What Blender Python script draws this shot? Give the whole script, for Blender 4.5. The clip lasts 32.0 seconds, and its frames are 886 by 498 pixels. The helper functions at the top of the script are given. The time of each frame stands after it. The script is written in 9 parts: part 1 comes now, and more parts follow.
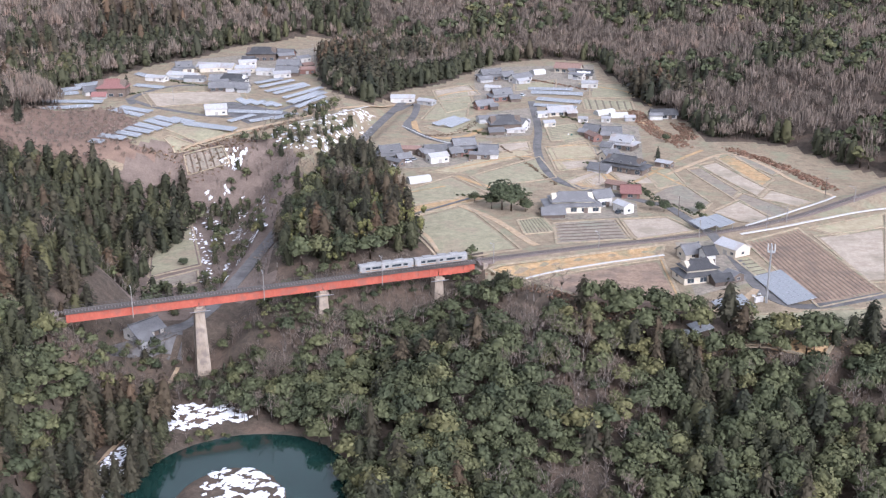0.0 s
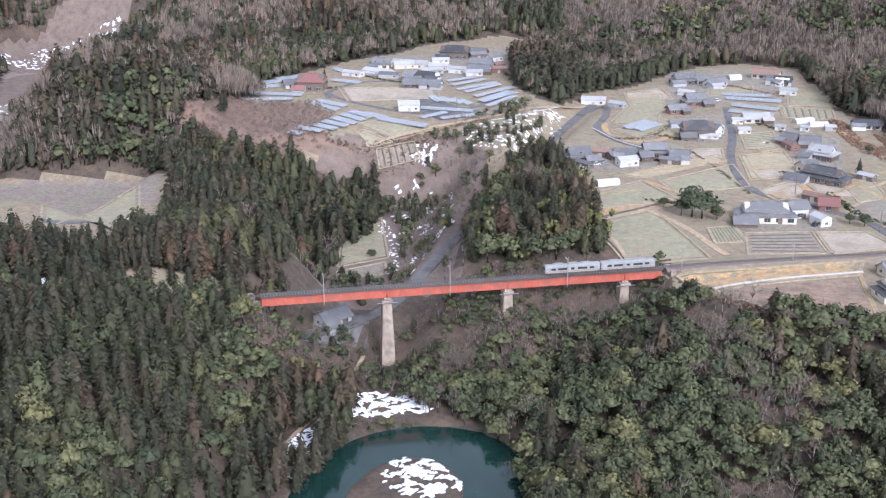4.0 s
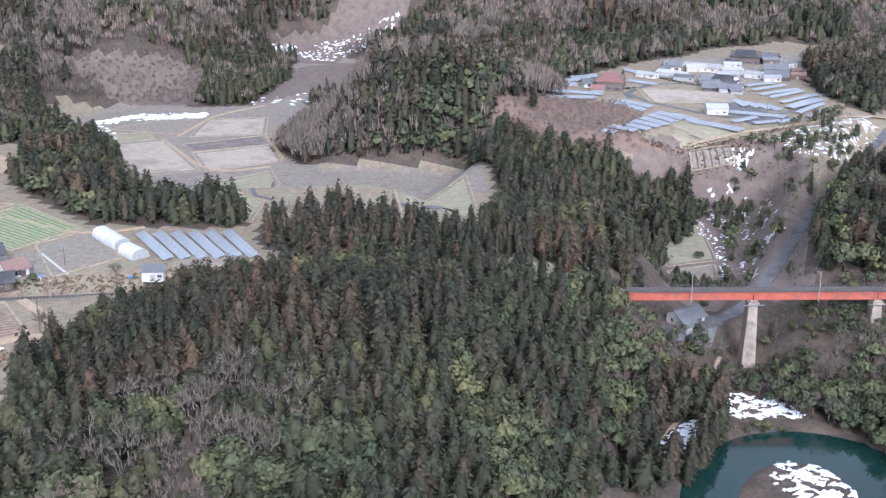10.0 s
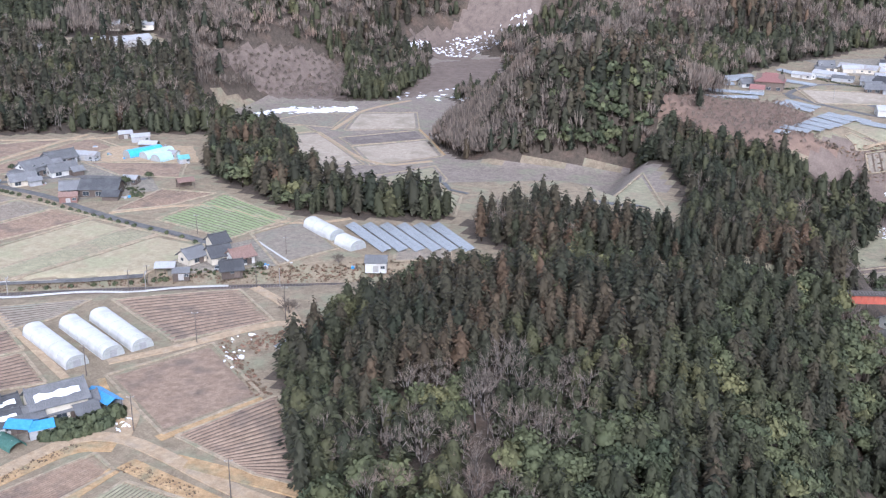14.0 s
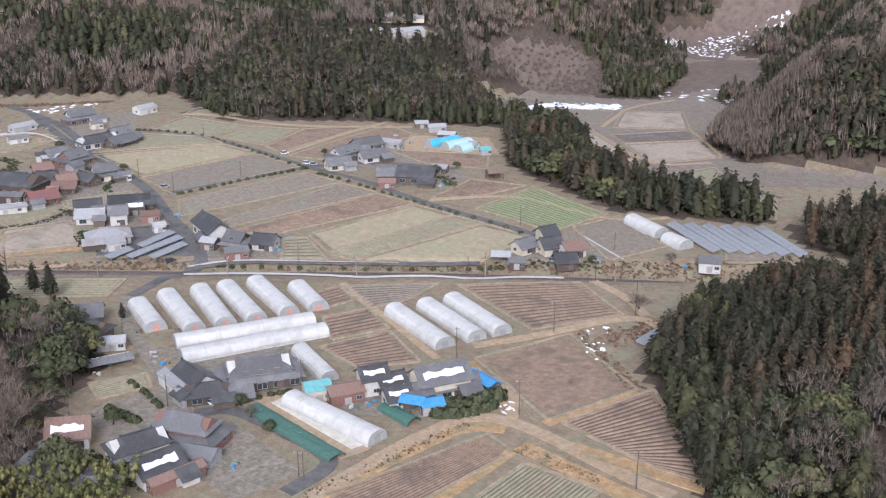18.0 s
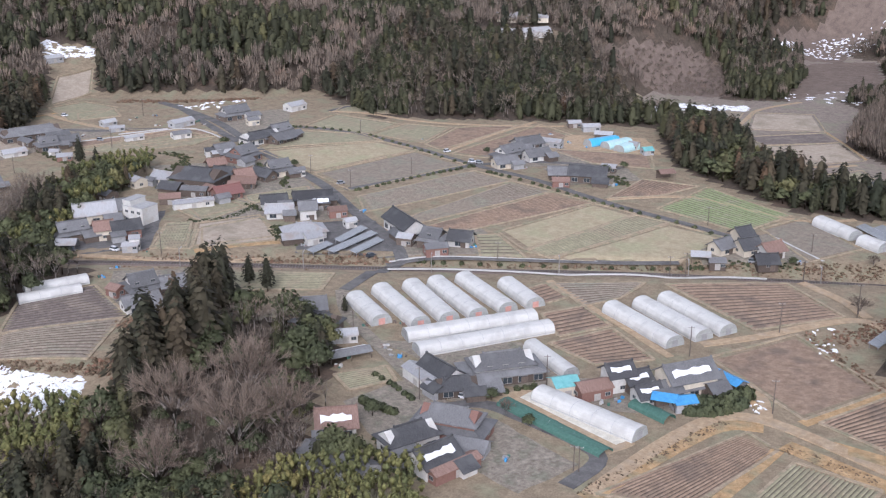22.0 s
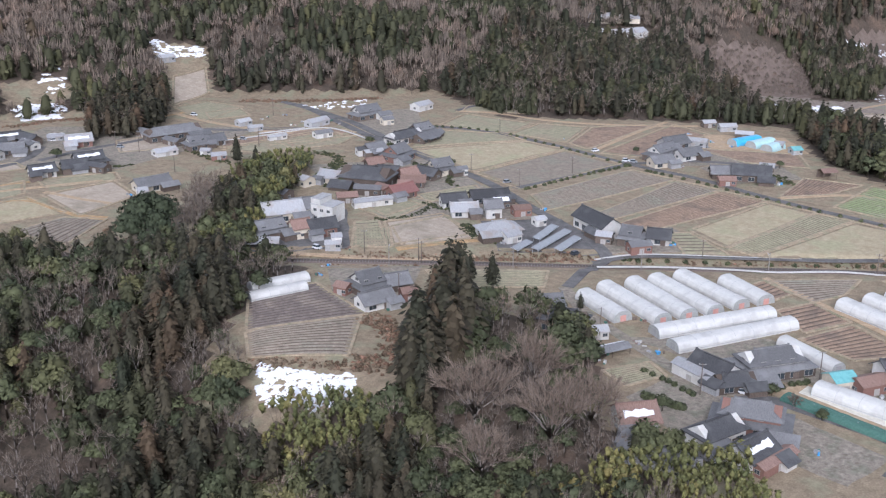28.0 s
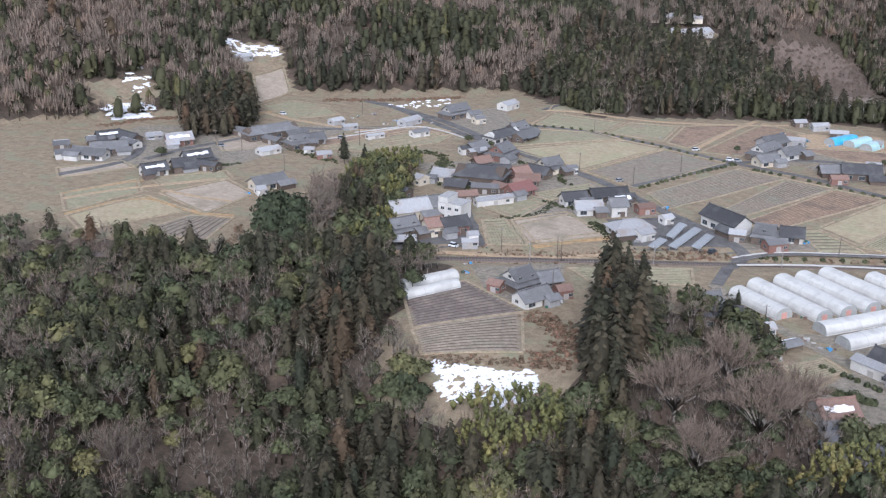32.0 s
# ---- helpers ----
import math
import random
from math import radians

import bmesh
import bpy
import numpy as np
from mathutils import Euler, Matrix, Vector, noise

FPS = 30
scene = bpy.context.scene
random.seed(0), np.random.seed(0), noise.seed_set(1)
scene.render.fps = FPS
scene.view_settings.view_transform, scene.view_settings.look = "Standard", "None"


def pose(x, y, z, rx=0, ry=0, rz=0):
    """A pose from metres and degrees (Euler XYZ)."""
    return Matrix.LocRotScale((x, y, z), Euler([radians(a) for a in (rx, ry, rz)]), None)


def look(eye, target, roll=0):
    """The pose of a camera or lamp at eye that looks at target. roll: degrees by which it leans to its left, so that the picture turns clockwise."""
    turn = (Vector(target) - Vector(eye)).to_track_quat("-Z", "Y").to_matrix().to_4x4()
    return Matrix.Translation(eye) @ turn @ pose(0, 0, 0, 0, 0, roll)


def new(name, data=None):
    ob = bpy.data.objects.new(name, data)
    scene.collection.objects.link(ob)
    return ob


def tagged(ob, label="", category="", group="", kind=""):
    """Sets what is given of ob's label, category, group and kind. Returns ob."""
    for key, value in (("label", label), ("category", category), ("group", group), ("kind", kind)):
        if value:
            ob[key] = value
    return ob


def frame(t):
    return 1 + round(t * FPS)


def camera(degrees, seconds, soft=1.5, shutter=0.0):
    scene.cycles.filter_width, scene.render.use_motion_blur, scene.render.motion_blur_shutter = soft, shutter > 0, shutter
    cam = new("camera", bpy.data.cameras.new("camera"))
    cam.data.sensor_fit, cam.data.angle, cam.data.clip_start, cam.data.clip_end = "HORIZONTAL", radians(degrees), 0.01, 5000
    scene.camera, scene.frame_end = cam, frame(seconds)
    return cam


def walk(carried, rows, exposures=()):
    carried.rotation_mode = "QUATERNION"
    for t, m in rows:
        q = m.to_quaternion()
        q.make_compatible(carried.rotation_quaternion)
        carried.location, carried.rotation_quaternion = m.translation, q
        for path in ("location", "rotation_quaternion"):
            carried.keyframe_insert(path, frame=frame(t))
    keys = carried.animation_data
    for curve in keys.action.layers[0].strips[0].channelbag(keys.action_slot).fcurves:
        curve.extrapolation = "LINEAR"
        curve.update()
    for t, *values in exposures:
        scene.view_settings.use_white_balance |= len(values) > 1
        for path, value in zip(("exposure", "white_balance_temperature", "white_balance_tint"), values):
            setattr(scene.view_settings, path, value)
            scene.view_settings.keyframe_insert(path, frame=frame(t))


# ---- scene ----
cam = camera(42.6, 32.0, 1.25)
METRES, EYE, TILT, LEAN, TURN = 342.0, 131.0, -19.25, 0.0, 0.0
ROWS = [
    (0.0, 0.0, 0.0, 0.0, 0.0, 0.0, -0.0),
    (0.5, 0.0001, -0.0, 0.0, 1.0, -0.01, -0.31),
    (1.0, 0.0001, -0.0, 0.0001, 2.04, -0.03, -0.65),
    (1.5, 0.0001, -0.0002, 0.0001, 3.11, -0.05, -0.97),
    (2.0, 0.0001, -0.0006, 0.0001, 4.29, -0.07, -1.35),
    (2.5, 0.0002, -0.0007, 0.0001, 5.56, -0.12, -1.75),
    (4.5, -0.0177, -0.0053, -0.0008, 10.11, -0.26, -3.26),
    (5.0, -0.0288, -0.0077, -0.0018, 11.4, -0.31, -3.68),
    (5.5, -0.0404, -0.0106, -0.0033, 12.73, -0.37, -4.1),
    (6.0, -0.0533, -0.0155, -0.0047, 14.14, -0.47, -4.53),
    (6.5, -0.0663, -0.0199, -0.0061, 15.4, -0.58, -4.9),
    (7.0, -0.0818, -0.0247, -0.0081, 16.58, -0.69, -5.39),
    (7.5, -0.0971, -0.0301, -0.0102, 17.53, -0.77, -5.74),
    (8.0, -0.1124, -0.0362, -0.0123, 18.25, -0.81, -6.02),
    (8.5, -0.1287, -0.0423, -0.0147, 18.32, -0.83, -6.12),
    (9.0, -0.1448, -0.0485, -0.0171, 18.39, -0.84, -6.15),
    (9.5, -0.1618, -0.054, -0.0196, 18.41, -0.87, -6.22),
    (10.0, -0.1782, -0.0608, -0.0219, 18.45, -0.88, -6.25),
    (10.5, -0.1953, -0.0667, -0.0245, 18.47, -0.9, -6.32),
    (11.0, -0.2122, -0.0728, -0.0267, 18.49, -0.9, -6.34),
    (11.5, -0.2295, -0.0791, -0.029, 18.77, -0.94, -6.45),
    (12.0, -0.2463, -0.0854, -0.0315, 18.86, -0.96, -6.49),
    (12.5, -0.2634, -0.0916, -0.0338, 18.93, -0.98, -6.53),
    (13.0, -0.281, -0.0984, -0.0362, 19.6, -1.07, -6.79),
    (13.5, -0.2979, -0.1055, -0.039, 21.03, -1.28, -7.25),
    (14.0, -0.3144, -0.1129, -0.0414, 22.0, -1.43, -7.53),
    (14.5, -0.3311, -0.1213, -0.0441, 23.24, -1.63, -7.91),
    (16.5, -0.3953, -0.1568, -0.0558, 28.31, -2.46, -9.46),
    (17.0, -0.4108, -0.1662, -0.059, 29.2, -2.61, -9.71),
    (17.5, -0.4264, -0.1756, -0.0622, 30.2, -2.83, -9.97),
    (18.0, -0.4414, -0.1862, -0.0653, 31.32, -3.06, -10.28),
    (18.5, -0.4563, -0.1963, -0.069, 31.95, -3.14, -10.46),
    (19.0, -0.4712, -0.2066, -0.0727, 32.64, -3.27, -10.64),
    (19.5, -0.4858, -0.2174, -0.0759, 33.29, -3.41, -10.8),
    (20.0, -0.5004, -0.2276, -0.0799, 33.87, -3.5, -10.94),
    (20.5, -0.5149, -0.2383, -0.0832, 34.07, -3.55, -10.99),
    (21.0, -0.5295, -0.249, -0.087, 34.01, -3.53, -11.0),
    (21.5, -0.5444, -0.2596, -0.0906, 33.94, -3.51, -10.99),
    (22.0, -0.56, -0.2709, -0.0947, 33.87, -3.52, -11.0),
    (22.5, -0.5747, -0.2815, -0.0983, 33.81, -3.5, -11.01),
    (23.0, -0.5895, -0.2919, -0.1022, 33.75, -3.47, -11.02),
    (23.5, -0.6044, -0.3022, -0.1059, 33.69, -3.46, -11.04),
    (24.0, -0.6193, -0.3125, -0.1098, 33.62, -3.44, -11.05),
    (24.5, -0.6341, -0.3228, -0.1137, 33.55, -3.42, -11.04),
    (25.0, -0.6488, -0.3332, -0.1176, 33.48, -3.41, -11.05),
    (25.5, -0.6626, -0.3428, -0.121, 33.41, -3.39, -11.05),
    (27.5, -0.7209, -0.3835, -0.1363, 33.18, -3.31, -11.02),
    (28.0, -0.7356, -0.3938, -0.1399, 33.13, -3.29, -11.03),
    (28.5, -0.7502, -0.4039, -0.1437, 33.07, -3.27, -11.03),
    (29.0, -0.7649, -0.414, -0.1475, 33.0, -3.25, -11.03),
    (29.5, -0.7796, -0.4241, -0.1514, 32.94, -3.22, -11.03),
    (30.0, -0.7943, -0.4343, -0.155, 32.88, -3.2, -11.03),
    (30.5, -0.8089, -0.4445, -0.1587, 32.83, -3.19, -11.05),
    (31.0, -0.8235, -0.4545, -0.1625, 32.78, -3.19, -11.05),
    (31.5, -0.8381, -0.4646, -0.1664, 32.74, -3.18, -11.05),
    (32.0, -0.8528, -0.4747, -0.1702, 32.78, -3.19, -11.08),
]
walk(cam, [(t, pose(0, 0, EYE, TILT, LEAN, TURN) @ pose(METRES * x, METRES * y, METRES * z, 90 + pitch, roll, yaw)) for t, x, y, z, yaw, pitch, roll in ROWS], [(0.0, 1.12, 5700, 20.0), (9.0, 1.16, 5300, 18.0), (14.0, 1.08, 5400, 18.0), (19.0, 0.62, 5850, 19.0), (24.0, 0.58, 5750, 19.0), (32.0, 0.66, 5650, 16.0)])

# ---- light: a bright overcast winter sky, with a weak broad sun behind thin cloud ----
world = bpy.data.worlds.new("world")
scene.world = world
world.use_nodes = True
_n, _l = world.node_tree.nodes, world.node_tree.links
_sky = _n.new("ShaderNodeTexSky")
_sky.sky_type, _sky.sun_disc = "NISHITA", False
_sky.sun_elevation, _sky.sun_rotation = radians(32), radians(150)
_sky.air_density, _sky.dust_density, _sky.ozone_density = 1.0, 1.5, 1.0
_grey = _n.new("ShaderNodeHueSaturation")
_grey.inputs["Saturation"].default_value = 0.22
_l.new(_sky.outputs[0], _grey.inputs["Color"])
_l.new(_grey.outputs[0], _n["Background"].inputs[0])
_n["Background"].inputs[1].default_value = 0.15
sun = new("sun", bpy.data.lights.new("sun", "SUN"))
sun.data.energy, sun.data.angle, sun.data.color = 1.3, radians(18), (1.0, 0.97, 0.94)
sun.matrix_world = look((0, 0, 0), (-math.sin(radians(150)) * math.cos(radians(32)), -math.cos(radians(150)) * math.cos(radians(32)), -math.sin(radians(32))))

# ---- materials ----
def nodes_of(name):
    m = bpy.data.materials.new(name)
    m.use_nodes = True
    return m, m.node_tree.nodes, m.node_tree.links, m.node_tree.nodes["Principled BSDF"]


def rgb(c):
    return (*c, 1)


def surface(name, dark, light, size=1.0, fine=6.0, rough=0.8, metal=0.0, bump=0.3, spec=0.3, patch=None, patch_size=9.0, each=0.0, stretch=(1, 1, 1), coords="Object", grain=0.0):
    """Two colours mixed by noise at two scales, with fine relief; patch: a third colour in stains; each: brightness spread between things."""
    m, n, l, p = nodes_of(name)
    tc, mp = n.new("ShaderNodeTexCoord"), n.new("ShaderNodeMapping")
    l.new(tc.outputs[coords], mp.inputs[0])
    mp.inputs["Scale"].default_value = stretch
    big, small = n.new("ShaderNodeTexNoise"), n.new("ShaderNodeTexNoise")
    big.inputs["Scale"].default_value, big.inputs["Detail"].default_value = 1.0 / size, 4
    small.inputs["Scale"].default_value, small.inputs["Detail"].default_value = fine / size, 3
    l.new(mp.outputs[0], big.inputs["Vector"]), l.new(mp.outputs[0], small.inputs["Vector"])
    mix = n.new("ShaderNodeMath")
    mix.operation = "MULTIPLY_ADD"
    mix.inputs[1].default_value = 0.55
    half = n.new("ShaderNodeMath")
    half.operation = "MULTIPLY"
    half.inputs[1].default_value = 0.5
    l.new(small.outputs[0], half.inputs[0])
    l.new(big.outputs[0], mix.inputs[0]), l.new(half.outputs[0], mix.inputs[2])
    ramp = n.new("ShaderNodeValToRGB")
    ramp.color_ramp.elements[0].position, ramp.color_ramp.elements[1].position = 0.36, 0.68
    ramp.color_ramp.elements[0].color, ramp.color_ramp.elements[1].color = rgb(dark), rgb(light)
    l.new(mix.outputs[0], ramp.inputs[0])
    out = ramp.outputs[0]
    if patch:
        st, sr, mx = n.new("ShaderNodeTexNoise"), n.new("ShaderNodeValToRGB"), n.new("ShaderNodeMixRGB")
        st.inputs["Scale"].default_value, st.inputs["Detail"].default_value = 1.0 / patch_size, 5
        l.new(tc.outputs[coords], st.inputs["Vector"])
        sr.color_ramp.elements[0].position, sr.color_ramp.elements[1].position = 0.5, 0.66
        l.new(st.outputs[0], sr.inputs[0]), l.new(sr.outputs[0], mx.inputs[0])
        l.new(out, mx.inputs[1])
        mx.inputs[2].default_value = rgb(patch)
        out = mx.outputs[0]
    if each:
        oi, mul, hs = n.new("ShaderNodeObjectInfo"), n.new("ShaderNodeMath"), n.new("ShaderNodeHueSaturation")
        mul.operation, mul.inputs[1].default_value, mul.inputs[2].default_value = "MULTIPLY_ADD", 2 * each, 1 - each
        l.new(oi.outputs["Random"], mul.inputs[0]), l.new(mul.outputs[0], hs.inputs["Value"]), l.new(out, hs.inputs["Color"])
        out = hs.outputs[0]
    if grain:
        gr, gm, gh = n.new("ShaderNodeTexNoise"), n.new("ShaderNodeMapRange"), n.new("ShaderNodeHueSaturation")
        gr.inputs["Scale"].default_value, gr.inputs["Detail"].default_value, gr.inputs["Roughness"].default_value = 0.55, 8, 0.8
        l.new(tc.outputs[coords], gr.inputs["Vector"]), l.new(gr.outputs[0], gm.inputs["Value"])
        gm.inputs["From Min"].default_value, gm.inputs["From Max"].default_value = 0.32, 0.68
        gm.inputs["To Min"].default_value, gm.inputs["To Max"].default_value = 1 - grain, 1 + grain
        l.new(gm.outputs[0], gh.inputs["Value"]), l.new(out, gh.inputs["Color"])
        out = gh.outputs[0]
    l.new(out, p.inputs["Base Color"])
    p.inputs["Roughness"].default_value, p.inputs["Metallic"].default_value = rough, metal
    p.inputs["Specular IOR Level"].default_value = spec
    if bump:
        b = n.new("ShaderNodeBump")
        b.inputs["Strength"].default_value, b.inputs["Distance"].default_value = bump, size * 0.1
        l.new(mix.outputs[0], b.inputs["Height"]), l.new(b.outputs[0], p.inputs["Normal"])
    return m


def leafy(name, dark, light, odd, rough=0.75):
    """Foliage: tone goes from tree to tree with the mesh's tone attribute, and from spray to spray by island."""
    m, n, l, p = nodes_of(name)
    at, geo = n.new("ShaderNodeAttribute"), n.new("ShaderNodeNewGeometry")
    at.attribute_name = "tone"
    ramp = n.new("ShaderNodeValToRGB")
    e = ramp.color_ramp.elements
    e[0].color, e[1].color = rgb(dark), rgb(odd)
    e.new(0.6).color = rgb(light)
    l.new(at.outputs["Fac"], ramp.inputs[0])
    mul, hs = n.new("ShaderNodeMath"), n.new("ShaderNodeHueSaturation")
    mul.operation, mul.inputs[1].default_value, mul.inputs[2].default_value = "MULTIPLY_ADD", 0.8, 0.6
    l.new(geo.outputs["Random Per Island"], mul.inputs[0]), l.new(mul.outputs[0], hs.inputs["Value"]), l.new(ramp.outputs[0], hs.inputs["Color"])
    l.new(hs.outputs[0], p.inputs["Base Color"])
    p.inputs["Roughness"].default_value, p.inputs["Specular IOR Level"].default_value = rough, 0.2
    return m


M_GRASS = surface("winter_grass", (0.20, 0.158, 0.106), (0.34, 0.27, 0.182), 4.0, 10, 0.95, patch=(0.26, 0.245, 0.16), patch_size=10, grain=0.26, bump=0.3)
M_LITTER = surface("forest_floor", (0.062, 0.050, 0.038), (0.125, 0.096, 0.070), 2.5, 7, 0.95, bump=0.6, patch=(0.14, 0.10, 0.072), patch_size=14, grain=0.4)
M_BARK = surface("bark", (0.12, 0.09, 0.07), (0.22, 0.175, 0.14), 0.5, 6, 0.9)
M_PALE_BARK = surface("pale_bark", (0.20, 0.17, 0.145), (0.34, 0.30, 0.26), 0.5, 6, 0.9)
M_CEDAR = leafy("cedar_foliage", (0.032, 0.036, 0.022), (0.056, 0.048, 0.030), (0.098, 0.063, 0.038))
M_CYPRESS = leafy("cypress_foliage", (0.035, 0.038, 0.022), (0.055, 0.056, 0.029), (0.090, 0.085, 0.038))
M_BROAD = leafy("evergreen_leaves", (0.052, 0.063, 0.035), (0.092, 0.099, 0.048), (0.165, 0.150, 0.064))
M_BAMBOO = leafy("bamboo_leaves", (0.085, 0.098, 0.042), (0.160, 0.155, 0.058), (0.235, 0.195, 0.072))
M_TWIG = leafy("winter_twigs", (0.152, 0.126, 0.102), (0.204, 0.164, 0.130), (0.250, 0.182, 0.138), 0.9)
M_SHRUB = leafy("dry_scrub", (0.13, 0.095, 0.065), (0.20, 0.15, 0.10), (0.26, 0.155, 0.105), 0.9)

# ---- the lie of the land: one height function, levels blended between soft-edged outlines ----
def ease(a, b, v):
    k = np.clip((np.asarray(v, float) - a) / (b - a), 0, 1)
    return k * k * (3 - 2 * k)


def outline(x, y, pts):
    """Distance to a closed outline, negative inside."""
    x, y = np.asarray(x, float), np.asarray(y, float)
    best, odd = np.full(x.shape, 1e9), np.zeros(x.shape, bool)
    for (ax, ay), (bx, by) in zip(pts, pts[1:] + pts[:1]):
        ux, uy = bx - ax, by - ay
        k = np.clip(((x - ax) * ux + (y - ay) * uy) / (ux * ux + uy * uy), 0, 1)
        best = np.minimum(best, np.hypot(x - ax - k * ux, y - ay - k * uy))
        if by != ay:
            odd ^= ((ay > y) != (by > y)) & (x < ax + (y - ay) * ux / uy)
    return np.where(odd, -best, best)


def strip(x, y, pts):
    """Distance to an open line of (x, y, z) and the line's z beside the point."""
    x, y = np.asarray(x, float), np.asarray(y, float)
    best, level = np.full(x.shape, 1e9), np.zeros(x.shape)
    for (ax, ay, az), (bx, by, bz) in zip(pts, pts[1:]):
        ux, uy = bx - ax, by - ay
        k = np.clip(((x - ax) * ux + (y - ay) * uy) / (ux * ux + uy * uy), 0, 1)
        d = np.hypot(x - ax - k * ux, y - ay - k * uy)
        level = np.where(d < best, az + k * (bz - az), level)
        best = np.minimum(best, d)
    return best, level


def ripple(x, y, size, seed=0.0):
    """Smooth bumps between about -1 and 1 of that size."""
    u, v = np.asarray(x, float) / size + seed, np.asarray(y, float) / size - 1.7 * seed
    return (np.sin(u + 1.3 * np.sin(v * 0.9 + 0.4)) + np.sin(1.7 * v - 0.8 * np.sin(u * 1.3)) + np.sin(0.8 * (u + v) + np.sin(2.1 * u - v))) / 3


VALLEY = [(-690, 20), (-800, 130), (-765, 185), (-722, 235), (-716, 300), (-612, 378), (-530, 390), (-505, 450), (-535, 590), (-500, 690),
          (-480, 860), (-410, 830), (-330, 690), (-265, 785), (-180, 860), (-60, 880), (105, 815), (142, 660), (172, 560), (205, 490), (330, 450), (400, 200), (300, -600), (-700, -600)]
GORGE = [(-108, 150), (-104, 300), (-98, 335), (-108, 400), (-140, 440), (-150, 490), (-130, 540), (-95, 540), (-88, 440), (-80, 352), (-44, 325), (-20, 288), (-12, 230), (-10, 150)]
PLATEAU = [(-250, 640), (-190, 552), (-132, 524), (-100, 565), (-62, 620), (-62, 690), (-60, 860), (-160, 860), (-270, 770)]
PADDIES = [(-330, 405), (-262, 440), (-212, 455), (-242, 535), (-330, 525), (-352, 560), (-385, 670), (-400, 900), (-500, 900), (-530, 620), (-522, 570), (-430, 470), (-372, 455)]
DARKWOOD = [(-225, 425), (-225, 520), (-150, 530), (-150, 430), (-180, 395)]
W_RIGHT = [(-60, 338), (-40, 350), (-10, 366), (12, 372), (30, 364), (68, 344), (103, 329), (141, 327), (190, 338), (230, 300), (200, 215), (-18, 215), (-24, 272), (-35, 299), (-46, 322)]
RAIL = [(-760, -60, 0.5), (-640, 32, 0.0), (-513, 118, -0.8), (-470, 147, -1.0), (-409, 185, -1.5), (-347, 226, -2.0), (-308, 248, -2.6), (-256, 278, -4.0), (-190, 310, -6.3), (-121.5, 338, -8.0), (11, 386, -8.0), (46, 400, -8.3), (86, 413, -8.6), (108, 421, -8.6), (142, 437, -8.0), (186, 470, -6.0), (260, 520, -3.0)]
VALLEY_ROAD = [(-122, 350, -30.5), (-104, 364, -29.5), (-88, 376, -28.5), (-80, 410, -26.0), (-74, 456, -25.0), (-66, 505, -22.0), (-52, 560, -18.0), (-38, 620, -14.0), (-24, 680, -12.0)]


def ground(x, y):
    """Height of the bare ground."""
    x, y = np.asarray(x, float), np.asarray(y, float)
    z = -10.0 * ease(-170, -40, x)
    z = z + 7.0 * np.exp(-(((x + 205) / 45) ** 2 + ((y - 225) / 60) ** 2))
    z = z - 24.0 * ease(78, 5, y) * ease(-330, -420, x) * (1 - 0.75 * ease(-470, -530, x))
    z = z - 16.0 * ease(345, 240, y) * ease(-30, 20, x) + 7.0 * np.exp(-(((x - 8) / 30) ** 2 + ((y - 292) / 22) ** 2))
    for pts, level, soft in ((PADDIES, -33.0, 42.0), (PLATEAU, -4.5, 30.0), (DARKWOOD, -14.0, 28.0)):
        k = 1 - ease(0, soft, outline(x, y, pts))
        z = z + (level - z) * k
    z = z + 20.0 * np.exp(-(((x + 290) / 48) ** 2 + ((y - 598) / 42) ** 2))
    d = outline(x, y, GORGE)
    z = z - 14.0 * (1 - ease(5, 60, d)) * (1 - ease(380, 430, y)) - 8.0 * (1 - ease(5, 40, d)) * ease(380, 430, y)
    k = 1 - ease(-2, 22, d)
    z = z + (-37.0 + 2.5 * ease(345, 370, y) * (1 - ease(380, 430, y)) - z) * k
    pool = np.hypot((x + 56) / 38, (y - 268) / 46)
    isle = np.hypot((x + 59) / 17, (y - 268) / 24)
    z = z - 3.0 * (1 - ease(0.8, 1.02, pool)) * ease(0.8, 1.25, isle)
    low = 9.0 * (1 - ease(-16, -1, outline(x, y, W_RIGHT))) + 14.0 * np.exp(-(((x + 10) / 27) ** 2 + ((y - 366) / 26) ** 2))
    z = z - low * np.clip((z + 35) / 12, 0, 1)
    d, level = strip(x, y, VALLEY_ROAD)
    z = z + (level - z) * (1 - ease(4, 13, d))
    d, level = strip(x, y, RAIL)
    k = (1 - ease(3.5, 10, d)) * (1 - ease(-128, -120, x) * (1 - ease(8, 20, x)))
    z = z + (level - 0.6 - z) * k
    r = np.maximum(outline(x, y, VALLEY), 0)
    far = ease(0, 260, r)
    z = z + 0.24 * r ** 0.97 * (1 - 0.45 * ease(150, 900, r)) + far * (16 * ripple(x, y, 75, 0.3) + 9 * ripple(x, y, 34, 1.9))
    return z + 0.25 * ripple(x, y, 17, 0.7)


